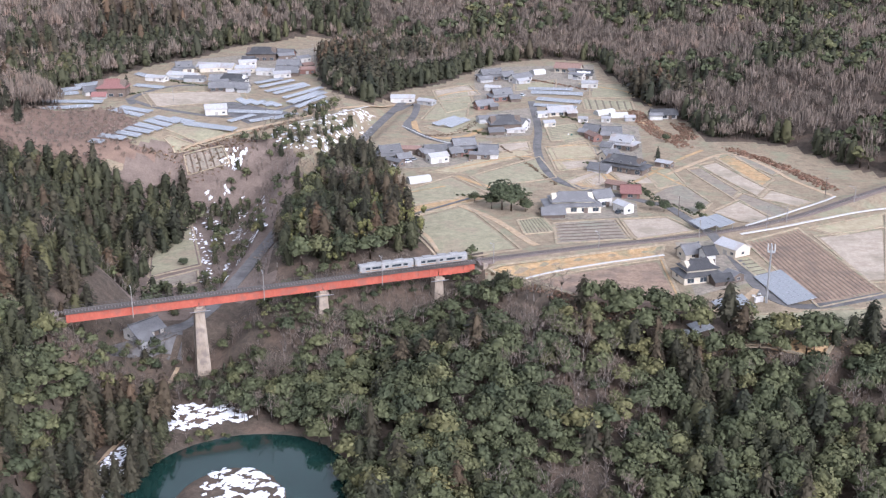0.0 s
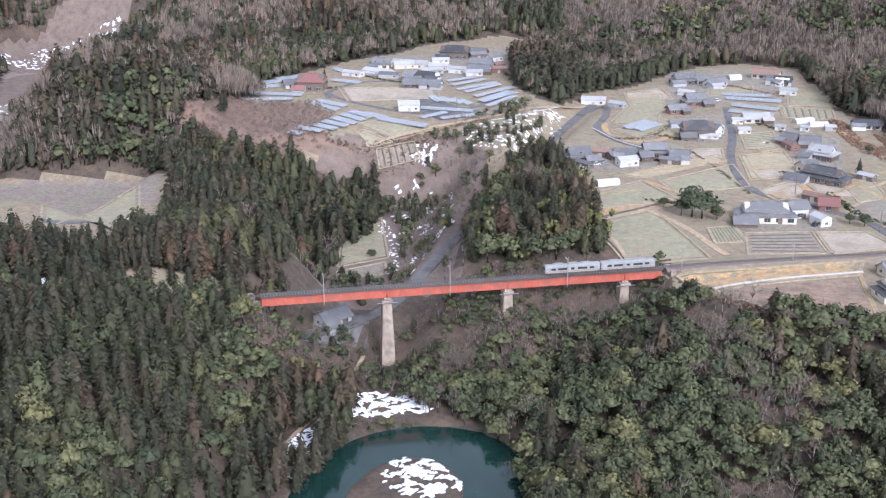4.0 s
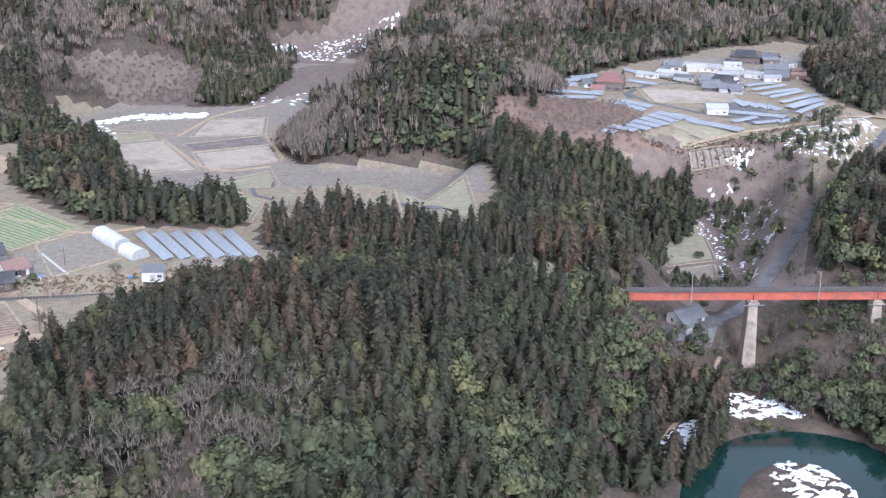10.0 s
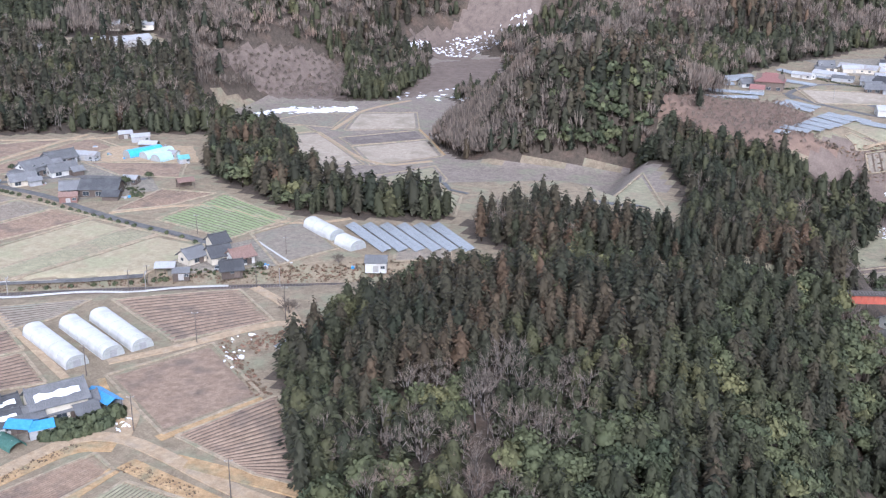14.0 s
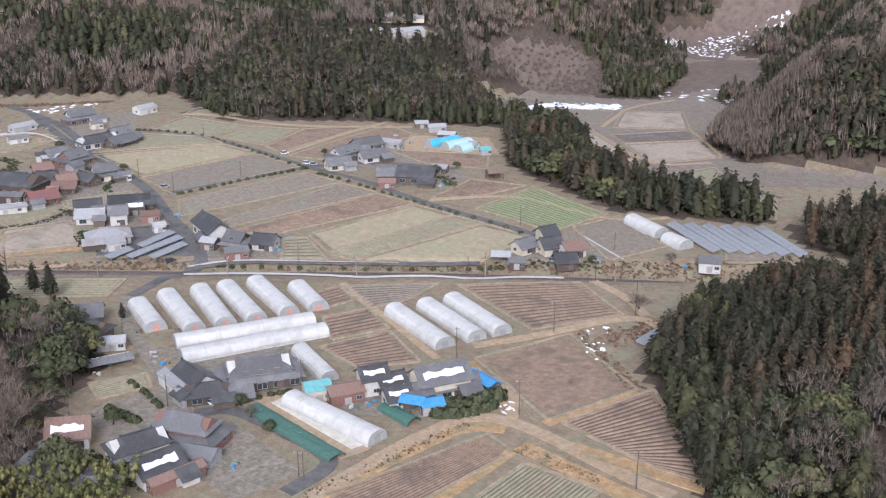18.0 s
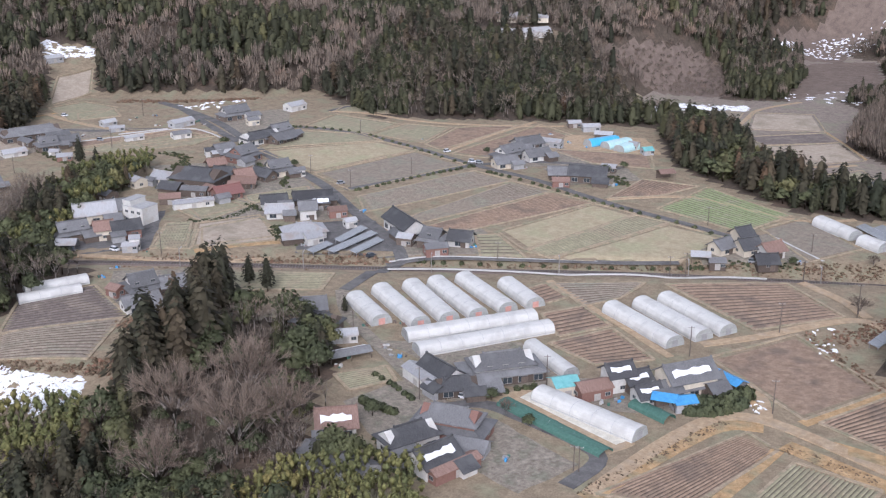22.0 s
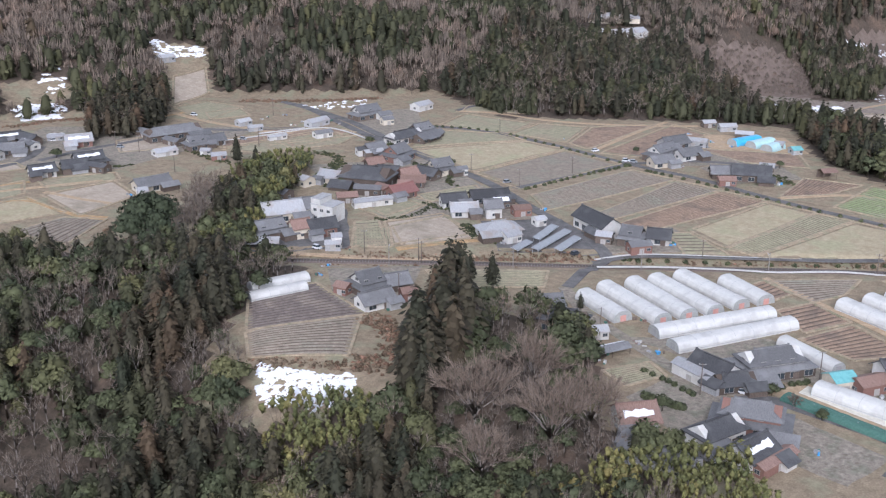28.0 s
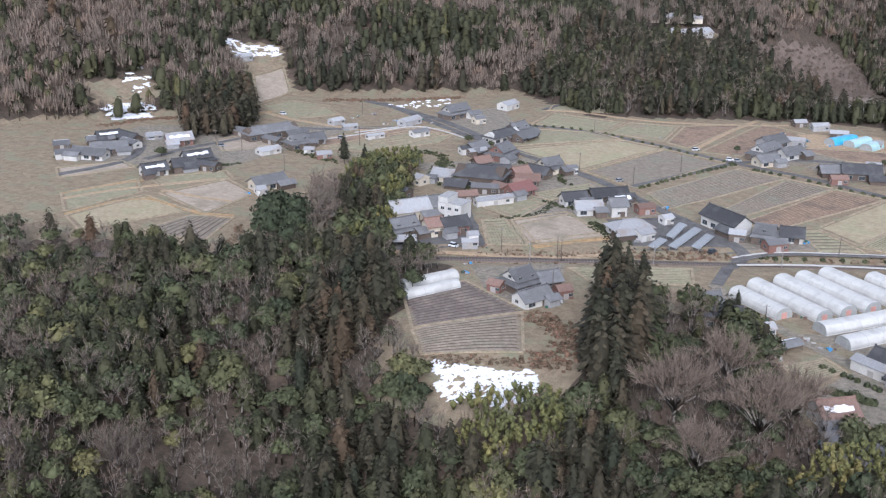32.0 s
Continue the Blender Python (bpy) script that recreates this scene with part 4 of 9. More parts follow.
def snow_on(parent, x0, x1, D, eave, top, lo, hi, side=-1):
    """A left-over sheet of snow on one slope, between the shares lo and hi of its height."""
    rng, pts = random.Random(round(x0 * 7 + D * 3)), []
    n = 7
    for k in range(n + 1):
        pts.append((x0 + (x1 - x0) * k / n, lo + rng.uniform(-0.05, 0.1)))
    for k in range(n, -1, -1):
        pts.append((x0 + (x1 - x0) * k / n, hi + rng.uniform(-0.12, 0.05)))
    v = [(x, side * D / 2 * (1 - h), eave + (top - eave) * h + 0.36) for x, h in pts]
    if side > 0:
        v = v[::-1]
    part("snow", *slab(v, 0.10), M_SNOW, parent, "left-over sheet of snow")


def house(x, y, turn, L, D, top, roof="tile", wall="white", kind="gable", two=False, snow=0, label="", group=""):
    """A house with its ridge along L. top: the ridge's height; two: an upper storey over a wider ground floor with a skirt of roof."""
    words = label or f"{'two-storey' if two else 'single-storey'} {WALL_WORDS[wall]} house with {ROOF_WORDS[roof]} roof"
    h = thing("house", x, y, turn, label=words, category="house", group=group)
    rise = min(0.33 * D, 0.42 * top)
    eave = top - rise
    mr, mw = ROOFS[roof], WALLS[wall]
    body = gable_body(L, D, -0.8 if not two else 2.9, eave, top - 0.05) if kind != "hip" else block(-L / 2, L / 2, -D / 2, D / 2, -0.8 if not two else 2.9, eave)
    part("wall", *body, mw, h)
    if kind == "gable":
        part("roof", *gable_roof(L, D, eave, top, 0.95), mr, h)
        rr = L + 1.0
    else:
        rr = max(L - D, 0.3 * L) + (1.6 if kind == "irimoya" else 0)
        part("roof", *hip_roof(L, D, eave, top, 0.85, 0.22, 0.5 if kind == "irimoya" else 0.0), mr, h)
    part("ridge", *join(block(-rr / 2, rr / 2, -0.2, 0.2, top + 0.12, top + 0.5), block(-rr / 2 - 0.15, -rr / 2 + 0.25, -0.28, 0.28, top + 0.1, top + 0.75), block(rr / 2 - 0.25, rr / 2 + 0.15, -0.28, 0.28, top + 0.1, top + 0.75)), mr, h)
    gl, gd = L, D
    if two:
        gl, gd = L * 1.32, D * 1.42
        part("ground_floor_wall", *block(-gl / 2, gl / 2, -gd / 2, gd / 2, -0.8, 3.0), M_BOARD if wall == "white" else mw, h)
        part("skirt_roof", *skirt(gl, gd, L + 0.1, D + 0.1, 2.9, 3.9), mr, h)
    n = max(1, int(gl / 4.2))
    for side in (-1, 1):
        for k in range(n):
            wx = (k + 0.5) * gl / n - gl / 2
            window(h, "l" if gl > 7 else "s", wx, side * (gd / 2 + 0.02), 0.55 if gl > 7 else 1.0, 0)
            if two and abs(wx) < L / 2 - 0.8:
                window(h, "s", wx, side * (D / 2 + 0.02), 4.25, 0)
        window(h, "s", side * (gl / 2 + 0.02), gd * 0.12, 1.1, 90)
        if two and top > 6:
            window(h, "s", side * (L / 2 + 0.02), 0, 4.3, 90)
    part("door", *block(gl * 0.22 - 0.9, gl * 0.22 + 0.9, -gd / 2 - 0.09, -gd / 2 - 0.03, -0.2, 2.05), M_BOARD, h, "sliding wooden door")
    rng = random.Random(round(x * 3 + y * 7))
    if L > 8:
        s, wl, wd, wt = rng.choice((-1, 1)), gl * rng.uniform(0.38, 0.5), gd * rng.uniform(0.5, 0.7), rng.uniform(3.4, 4.0)
        wx, wy = s * (gl / 2 - wl * 0.25), -gd / 2 - wd * 0.28
        wing = part("wing", *[[(px + wx, py + wy, pz) for px, py, pz in q] if k == 0 else q for k, q in enumerate(gable_body(wl, wd, -0.8, wt - 0.27 * wd, wt - 0.05))], rng.choice((mw, M_BOARD, M_GREY_WALL)), h)
        part("wing_roof", *[[(px + wx, py + wy, pz) for px, py, pz in q] if k == 0 else q for k, q in enumerate(gable_roof(wl, wd, wt - 0.27 * wd, wt, 0.7, 0.16))], rng.choice((mr, mr, M_TILE)), wing)
    if L > 6:
        ll, ld, y0 = gl * rng.uniform(0.55, 0.8), rng.uniform(1.6, 2.4), gd / 2
        lean = part("lean_to_roof", *slab([(-ll / 2, y0 - 0.05, 2.75), (-ll / 2, y0 + ld, 2.2), (ll / 2, y0 + ld, 2.2), (ll / 2, y0 - 0.05, 2.75)][::-1], 0.1), rng.choice((M_TIN, mr, M_TILE)), h)
        for px in (-ll / 2 + 0.15, 0, ll / 2 - 0.15):
            part("post", *block(px - 0.07, px + 0.07, y0 + ld - 0.25, y0 + ld - 0.11, -0.6, 2.16), M_BOARD, lean)
    if snow:
        snow_on(h, -L * 0.42, L * 0.40, D, eave, top, 0.2, 0.62, 1 if snow > 0 else -1)
    return h


def white_block(x, y, turn, L, D, top, label):
    """A flat-roofed plastered building with a raised stair tower at one end."""
    h = thing("school_building", x, y, turn, label=label, category="building")
    part("wall", *block(-L / 2, L / 2, -D / 2, D / 2, -0.8, top - 2.2), M_PLASTER, h)
    part("stair_tower", *block(-L / 2 + 0.1, -L / 2 + L * 0.42, -D / 2 + 0.1, D / 2 - 0.1, top - 2.2, top), M_PLASTER, h)
    part("roof", *block(-L / 2 - 0.15, L / 2 + 0.15, -D / 2 - 0.15, D / 2 + 0.15, top - 2.2, top - 1.95), M_GREY_WALL, h)
    part("tower_roof", *block(-L / 2 - 0.05, -L / 2 + L * 0.42 + 0.15, -D / 2 - 0.05, D / 2 + 0.05, top, top + 0.2), M_GREY_WALL, h)
    for side in (-1, 1):
        for k in range(3):
            window(h, "s", (k - 1) * L * 0.3, side * (D / 2 + 0.02), 1.0, 0)
            window(h, "s", (k - 1) * L * 0.3, side * (D / 2 + 0.02), 4.0, 0)
    return h


def shed(x, y, turn, L, D, top, roof="tin", wall="grey", open_front=False, label="", snow=0):
    """A small outbuilding with a low gable roof."""
    h = thing("shed", x, y, turn, label=label or f"small {WALL_WORDS[wall]} shed with {ROOF_WORDS[roof]} roof", category="shed")
    eave = top - 0.22 * D
    if open_front:
        for sx in (-1, 0, 1):
            for sy in (-1, 1):
                part("post", *block(sx * (L / 2 - 0.1) - 0.07, sx * (L / 2 - 0.1) + 0.07, sy * (D / 2 - 0.1) - 0.07, sy * (D / 2 - 0.1) + 0.07, -0.4, eave), M_BOARD, h)
        part("back_wall", *block(-L / 2, L / 2, D / 2 - 0.08, D / 2, -0.4, eave), WALLS[wall], h)
    else:
        part("wall", *gable_body(L, D, -0.6, eave, top - 0.03), WALLS[wall], h)
        part("door", *block(-0.9, 0.9, -D / 2 - 0.07, -D / 2 - 0.02, -0.2, 1.95), M_SASH, h)
        window(h, "s", L * 0.33, -D / 2 - 0.02, 0.9, 0)
        window(h, "s", -L / 2 - 0.02, 0, 0.9, 90)
        window(h, "s", L / 2 + 0.02, 0, 0.9, 90)
    part("roof", *gable_roof(L, D, eave, top, 0.4, 0.12), ROOFS[roof], h)
    if snow:
        snow_on(h, -L * 0.45, L * 0.45, D, eave, top, 0.05, 0.95, 1 if snow > 0 else -1)
    return h


def tunnel(x, y, turn, L, W, H, ends="red", film=None, label="white plastic-covered greenhouse tunnel in the fields", group="greenhouse tunnels"):
    """A polytunnel: film over hoops, two end walls with doors, hoops along its length."""
    t = thing("greenhouse_tunnel", x, y, turn, label=label, category="greenhouse", group=group)
    n, m = 10, max(4, int(L / 3.0))
    prof = [(-math.cos(math.pi * k / n) * W / 2, H * (0.38 * min(1, 4 * min(k, n - k) / n) + 0.62 * math.sin(math.pi * k / n) ** 0.75)) for k in range(n + 1)]
    v = [(-L / 2 + L * i / m, py, pz - (0.05 if i % 2 else 0) * (pz > 0.5)) for i in range(m + 1) for py, pz in prof]
    k = n + 1
    f = [(i * k + j, (i + 1) * k + j, (i + 1) * k + j + 1, i * k + j + 1) for i in range(m) for j in range(n)]
    part("film_cover", v, f, film or M_FILM, t)
    for s in (-1, 1):
        ex = s * (L / 2 - 0.03)
        ring = [(ex, py, pz) for py, pz in prof]
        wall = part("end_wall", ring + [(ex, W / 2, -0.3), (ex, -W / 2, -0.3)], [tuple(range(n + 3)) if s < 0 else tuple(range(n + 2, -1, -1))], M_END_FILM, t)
        if ends:
            part("door", *block(ex - 0.05, ex + 0.05, -1.0, 1.0, 0, 2.0), {"red": M_DOOR_PINK, "grey": M_GREY_WALL, "dark": M_TILE_DARK}[ends], wall, "sliding tunnel door")
            part("door_rail", *block(ex - 0.09, ex + 0.09, -W * 0.36, W * 0.36, 2.0, 2.14), M_HOOP, wall)
    for i in range(0, m + 1, 2):
        px = -L / 2 + L * i / m
        ring = [(px + ox, py * q, pz * q) for py, pz in prof for ox, q in ((-0.05, 1.0), (0.05, 1.0), (0.0, 1.01))]
        part("hoop", ring, [(3 * j + a, 3 * j + 3 + a, 3 * j + 3 + (a + 1) % 3, 3 * j + (a + 1) % 3) for j in range(n) for a in range(3)], M_HOOP, t)
    part("side_rail", *join(block(-L / 2, L / 2, -W / 2 - 0.06, -W / 2 + 0.02, 0.5, 0.62), block(-L / 2, L / 2, W / 2 - 0.02, W / 2 + 0.06, 0.5, 0.62)), M_HOOP, t)
    return t


M_DOOR_PINK = surface("faded_red_door", (0.50, 0.24, 0.20), (0.62, 0.36, 0.30), 0.8, 5, 0.7, bump=0.1)


def solar(x, y, turn, L, W, low=0.7, high=None, label="row of solar panels, coloured grey for reflected sky, on steel posts", group="solar panel rows", kind_mat=None):
    """A tilted row of modules: one table of separate panels over rails, on posts; it rises towards +y."""
    t = thing("solar_array", x, y, turn, label=label, category="solar panels", group=group)
    high = low + 0.2 * W if high is None else high
    nx, ny = max(1, round(L / 4.2)), max(1, round(W / 2.2))
    dx, dy = L / nx, W / ny
    me = bpy.data.meshes.new("panel")
    slope = (high - low) / W
    v, f = slab([(0.05, 0.04, 0.04 * slope), (dx - 0.05, 0.04, 0.04 * slope), (dx - 0.05, dy - 0.04, (dy - 0.04) * slope), (0.05, dy - 0.04, (dy - 0.04) * slope)], 0.06)
    me.from_pydata(v, [], f)
    me.materials.append(kind_mat or M_PANEL)
    for i in range(nx):
        for j in range(ny):
            p = hang("panel", me, t)
            p.location = (-L / 2 + i * dx, -W / 2 + j * dy, low + j * dy * slope)
    part("rail_frame", *join(slab([(-L / 2, -W / 2, low - 0.08), (L / 2, -W / 2, low - 0.08), (L / 2, W / 2, high - 0.08), (-L / 2, W / 2, high - 0.08)], 0.07)), M_PANEL_EDGE, t)
    for k in range(max(2, int(L / 6) + 1)):
        px = -L / 2 + 0.4 + (L - 0.8) * k / max(1, int(L / 6) + (0 if L >= 6 else 1))
        part("post", *block(px - 0.06, px + 0.06, -W * 0.38 - 0.06, -W * 0.38 + 0.06, -0.5, low), M_HOOP, t)
        part("post", *block(px - 0.06, px + 0.06, W * 0.38 - 0.06, W * 0.38 + 0.06, -0.5, high - 0.25), M_HOOP, t)
    return t


def bilinear(c, u, v):
    a, b, d, e = [np.array(p, float) for p in c]
    u, v = np.asarray(u)[..., None], np.asarray(v)[..., None]
    return (a * (1 - u) + b * u) * (1 - v) + (e * (1 - u) + d * u) * v


SOILS = {
    "stubble": surface("straw_stubble", (0.345, 0.285, 0.18), (0.45, 0.385, 0.26), 4.0, 10, 0.95, patch=(0.37, 0.345, 0.215), patch_size=12, grain=0.22),
    "turf": surface("short_winter_turf", (0.25, 0.235, 0.15), (0.36, 0.33, 0.22), 3.5, 10, 0.95, patch=(0.31, 0.26, 0.18), patch_size=10, grain=0.25),
    "grey": surface("bare_grey_soil", (0.212, 0.178, 0.138), (0.308, 0.262, 0.205), 3.0, 10, 0.95, patch=(0.25, 0.235, 0.18), patch_size=11, bump=0.5, grain=0.28),
    "plough": surface("ploughed_brown_soil", (0.245, 0.170, 0.118), (0.345, 0.252, 0.180), 2.5, 10, 0.95, patch=(0.20, 0.15, 0.115), patch_size=8, bump=0.6, grain=0.3),
    "green": surface("young_green_crop", (0.20, 0.25, 0.11), (0.30, 0.34, 0.18), 2.0, 8, 0.9, patch=(0.30, 0.29, 0.19), patch_size=7, bump=0.5, grain=0.25),
    "pale": surface("pale_dry_paddy", (0.36, 0.295, 0.225), (0.47, 0.40, 0.315), 4.0, 9, 0.95, patch=(0.32, 0.275, 0.205), patch_size=12, grain=0.22),
    "dark": surface("dark_mulched_soil", (0.14, 0.115, 0.10), (0.22, 0.185, 0.165), 2.0, 9, 0.9, bump=0.6, patch=(0.26, 0.22, 0.18), patch_size=8, grain=0.25),
    "tan": surface("tan_grass_bank", (0.37, 0.235, 0.115), (0.50, 0.35, 0.19), 2.5, 9, 0.95, bump=0.5, patch=(0.30, 0.25, 0.15), patch_size=6, grain=0.35),
    "white": surface("white_ground_sheet", (0.58, 0.54, 0.44), (0.72, 0.69, 0.59), 2.0, 8, 0.8, bump=0.3, grain=0.15),
}
# bare soil between beds, darkened to stand in for shade in the furrows
M_FURROW = surface("shaded_furrow_soil", (0.098, 0.075, 0.057), (0.165, 0.128, 0.098), 1.5, 8, 0.95, bump=0.5, grain=0.3)
M_FURROW_PALE = surface("shaded_pale_furrow_soil", (0.13, 0.112, 0.08), (0.205, 0.176, 0.128), 1.5, 8, 0.95, bump=0.5, grain=0.3)
SOIL_WORDS = {"stubble": "straw-coloured stubble field", "turf": "flat field of faded winter turf", "grey": "bare grey-brown field", "plough": "ploughed brown field", "green": "field of young green crop rows",
              "pale": "pale dry rice paddy", "dark": "field of dark mulched beds", "tan": "tan grass bank between fields", "white": "strip of white ground sheeting"}


def field(a, b, c, d, soil, rows=0, along=True, depth=0.2, lift=0.10, bank=0.0, bund=True):
    """A four-cornered field laid on the ground; rows: raised beds counted across it, with bare furrows between,
    coloured darker in place of shade; bund: a low earth edge round it.
    """
    rows = rows * 3 // 2
    nu, nv = (12, max(4, rows * 4)) if along else (max(4, rows * 4), 12)
    if not rows:
        nu = nv = 14
    u, v = np.meshgrid(np.linspace(0, 1, nu + 1), np.linspace(0, 1, nv + 1))
    p = bilinear((a, b, c, d), u, v)
    z = ground(p[..., 0], p[..., 1]) + lift + bank
    if rows:
        k = (np.arange(nv + 1)[:, None] if along else np.arange(nu + 1)[None]) % 4
        z = z + np.where((k == 1) | (k == 2), depth, 0.0) * np.ones_like(z)
    edge = (u == 0) | (u == 1) | (v == 0) | (v == 1)
    z = np.where(edge, z - 0.35 - bank, z)
    n = nu + 1
    f, slots = [], []
    for j in range(nv):
        for i in range(nu):
            f.append((j * n + i, j * n + i + 1, (j + 1) * n + i + 1, (j + 1) * n + i))
            slots.append(1 if rows and (j if along else i) % 4 == 3 else 0)
    pale = soil in ("turf", "green", "stubble", "pale")
    ob = part("field", np.c_[p.reshape(-1, 2), z.ravel()], f, [SOILS[soil], M_FURROW_PALE if pale else M_FURROW], None, slots=slots, smooth=not rows)
    if (np.cross(np.array(b) - np.array(a), np.array(d) - np.array(a))) < 0:
        ob.data.flip_normals()
    if bund:
        for s, e in ((a, b), (b, c), (c, d), (d, a)):
            part("bund", *ribbon([s, e], 0.9 if soil != "tan" else 1.3, 0.26), M_BUND, ob)
    return tagged(ob, SOIL_WORDS[soil] + (" with raised rows" if rows else ""), "field", kind="structure")


M_BUND = surface("earth_bund", (0.30, 0.235, 0.155), (0.44, 0.36, 0.255), 1.2, 8, 0.95, bump=0.4, patch=(0.28, 0.26, 0.17), patch_size=5, grain=0.35)


def spread(line, step=3.0):
    """Points along a line, close together, rounded at its bends."""
    p = np.array(line, float)
    for _ in range(2):
        q = [p[0]]
        for s, e in zip(p, p[1:]):
            q += [s * 0.75 + e * 0.25, s * 0.25 + e * 0.75]
        p = np.array(q + [p[-1]])
    out = [p[0]]
    for s, e in zip(p, p[1:]):
        n = max(1, int(np.linalg.norm(e - s) / step))
        out += [s + (e - s) * (k + 1) / n for k in range(n)]
    return np.array(out)


def ribbon(line, width, lift, z=None):
    p = spread(line)
    d = np.gradient(p, axis=0)
    d /= np.linalg.norm(d, axis=1)[:, None]
    w = np.c_[-d[:, 1], d[:, 0]] * width / 2
    l, r = p + w, p - w
    zl, zr = (ground(l[:, 0], l[:, 1]), ground(r[:, 0], r[:, 1])) if z is None else (z, z)
    zm = np.maximum(zl, zr) + lift if z is None else np.full(len(p), z) + lift
    n = len(p)
    v = np.concatenate([np.c_[l, zm - 0.4], np.c_[l, zm], np.c_[r, zm], np.c_[r, zm - 0.4]])
    f = [(k * n + i, (k + 1) * n + i, (k + 1) * n + i + 1, k * n + i + 1) for k in range(3) for i in range(n - 1)]
    return v, f


def road(line, width=4.0, kind="asphalt", lift=0.16):
    m, name, label = {"asphalt": (M_ASPHALT, "road", "grey asphalt lane between fields and houses"), "track": (M_TRACK, "farm_track", "pale earth farm track between fields"),
                      "path": (M_LITTER, "footpath", "dark leaf-strewn path down to the river"), "kerb": (M_WHITE_LINE, "kerb", "low white concrete kerb beside the lane"), "yard": (M_YARD, "yard", "gravel yard"), "bank": (SOILS["tan"], "bank", "tan grass bank beside the fields"),
                      "ditch": (M_TILE_DARK, "ditch", "dark drainage ditch between fields"), "wall": (M_CONCRETE, "retaining_wall", "weathered concrete retaining wall")}[kind]
    return tagged(part(name, *ribbon(line, width, lift), m), label, name.replace("_", " "), kind="structure")


def yard(a, b, c, d, kind="yard", lift=0.06):
    u, v = np.meshgrid(np.linspace(0, 1, 9), np.linspace(0, 1, 9))
    p = bilinear((a, b, c, d), u, v)
    p = p + np.stack([ripple(p[..., 0], p[..., 1], 3.1), ripple(p[..., 0], p[..., 1], 3.7, 4)], -1) * 0.8
    z = ground(p[..., 0], p[..., 1]) + lift
    f = [(j * 9 + i, j * 9 + i + 1, j * 9 + i + 10, j * 9 + i + 9) for j in range(8) for i in range(8)]
    ob = part("yard", np.c_[p.reshape(-1, 2), z.ravel()], f, {"yard": M_YARD, "asphalt": M_ASPHALT, "track": M_TRACK}[kind])
    if (np.cross(np.array(b) - np.array(a), np.array(d) - np.array(a))) < 0:
        ob.data.flip_normals()
    return tagged(ob, "gravel yard around the houses", "yard", kind="structure")


def pole(x, y, h=9.0, arms=1, dark=True, turn=30.0):
    t = thing("utility_pole", x, y, turn, label="dark slender utility pole with a cross-arm", category="utility pole", group="utility poles")
    part("shaft", *tube((0, 0, -0.6), (0, 0, h), 0.17, 0.11), M_POLE_DARK if dark else M_POLE, t)
    for k in range(arms):
        part("cross_arm", *block(-0.9, 0.9, -0.06, 0.06, h - 0.5 - k * 0.8, h - 0.36 - k * 0.8), M_POLE, t)
        for sx in (-0.8, 0, 0.8):
            part("insulator", *tube((sx, 0, h - 0.36 - k * 0.8), (sx, 0, h - 0.14 - k * 0.8), 0.07, 0.05), M_WHITE_LINE, t)
    return t


def _bush_mesh(rng, sprig, rx, ry, rz):
    d = rng.normal(0, 1, (sprig, 3))
    d[:, 2] = np.abs(d[:, 2])
    d /= np.linalg.norm(d, axis=1)[:, None]
    v, f, n = sprays(rng, d * (rx, ry, rz) * rng.uniform(0.85, 1.08, (sprig, 1)), d, 0.24 * rz + 0.08, light=sprig < 20)
    ring = np.array([(np.cos(i * 1.05), np.sin(i * 1.05), 0.1) for i in range(6)] + [(0, 0, 0.95)]) * (rx * 0.9, ry * 0.9, rz * 0.9)
    i = np.arange(6)
    return gather([(v, f, 0, n), (ring, np.c_[i, (i + 1) % 6, np.full(6, 6)], 0)])


def as_mesh(name, shape, materials, tone):
    g = Growth()
    g.add(shape[0], shape[1], shape[2], np.full(len(shape[0]), tone), shape[3])
    return g.mesh(name, materials)




def bush(x, y, r=1.1, h=1.2, name="bush", label="small clipped dark green bush beside the lane", group="clipped bushes"):
    k = RNG.integers(0, 3)
    ob = hang(name, BUSH_MESH[k])
    ob.matrix_basis = Matrix.LocRotScale((x, y, float(ground(x, y)) - 0.05), Euler((0, 0, RNG.uniform(0, 6.3))), (r / 1.1, r / 1.1, h / 1.1))
    return tagged(ob, label, "bush", group=group)


BUSH_MESH = [as_mesh("bush", _bush_mesh(RNG, 46, 1.1, 1.0, 1.1), [M_BROAD], t) for t in (0.15, 0.3, 0.45)]


def tree(kind, x, y, h, label, tone=0.4, wide=1.0, k=None, name=None):
    """A single tree as a thing: trunk and crown."""
    shapes = GRAND[kind]
    k = RNG.integers(0, len(shapes)) if k is None else k
    base = new(name or {"cedar": "cedar_tree", "cypress": "cypress_tree", "round": "evergreen_tree", "bare": "leafless_tree", "bamboo": "bamboo_clump"}[kind])
    base.matrix_basis = Matrix.LocRotScale((x, y, float(ground(x, y))), Euler((0, 0, RNG.uniform(0, 6.3))), (h * wide, h * wide, h))
    key = (kind, int(k), round(tone, 1))
    if key not in GRAND_MESH:
        v, f, m, w = shapes[k]
        out = []
        for slot, nm in ((0, "trunk"), (1, "crown")):
            g = Growth()
            used, inv = np.unique(f[m == slot], return_inverse=True)
            g.add(v[used], inv.reshape(-1, 3), np.zeros((m == slot).sum(), int), np.full(len(used), round(tone, 1)), w[used])
            out.append(g.mesh(nm, [(M_PALE_BARK if kind == "bare" else M_BARK) if slot == 0 else LEAF[kind]]))
        GRAND_MESH[key] = out
    hang("trunk", GRAND_MESH[key][0], base)
    hang("crown", GRAND_MESH[key][1], base)
    return tagged(base, label, "tree")


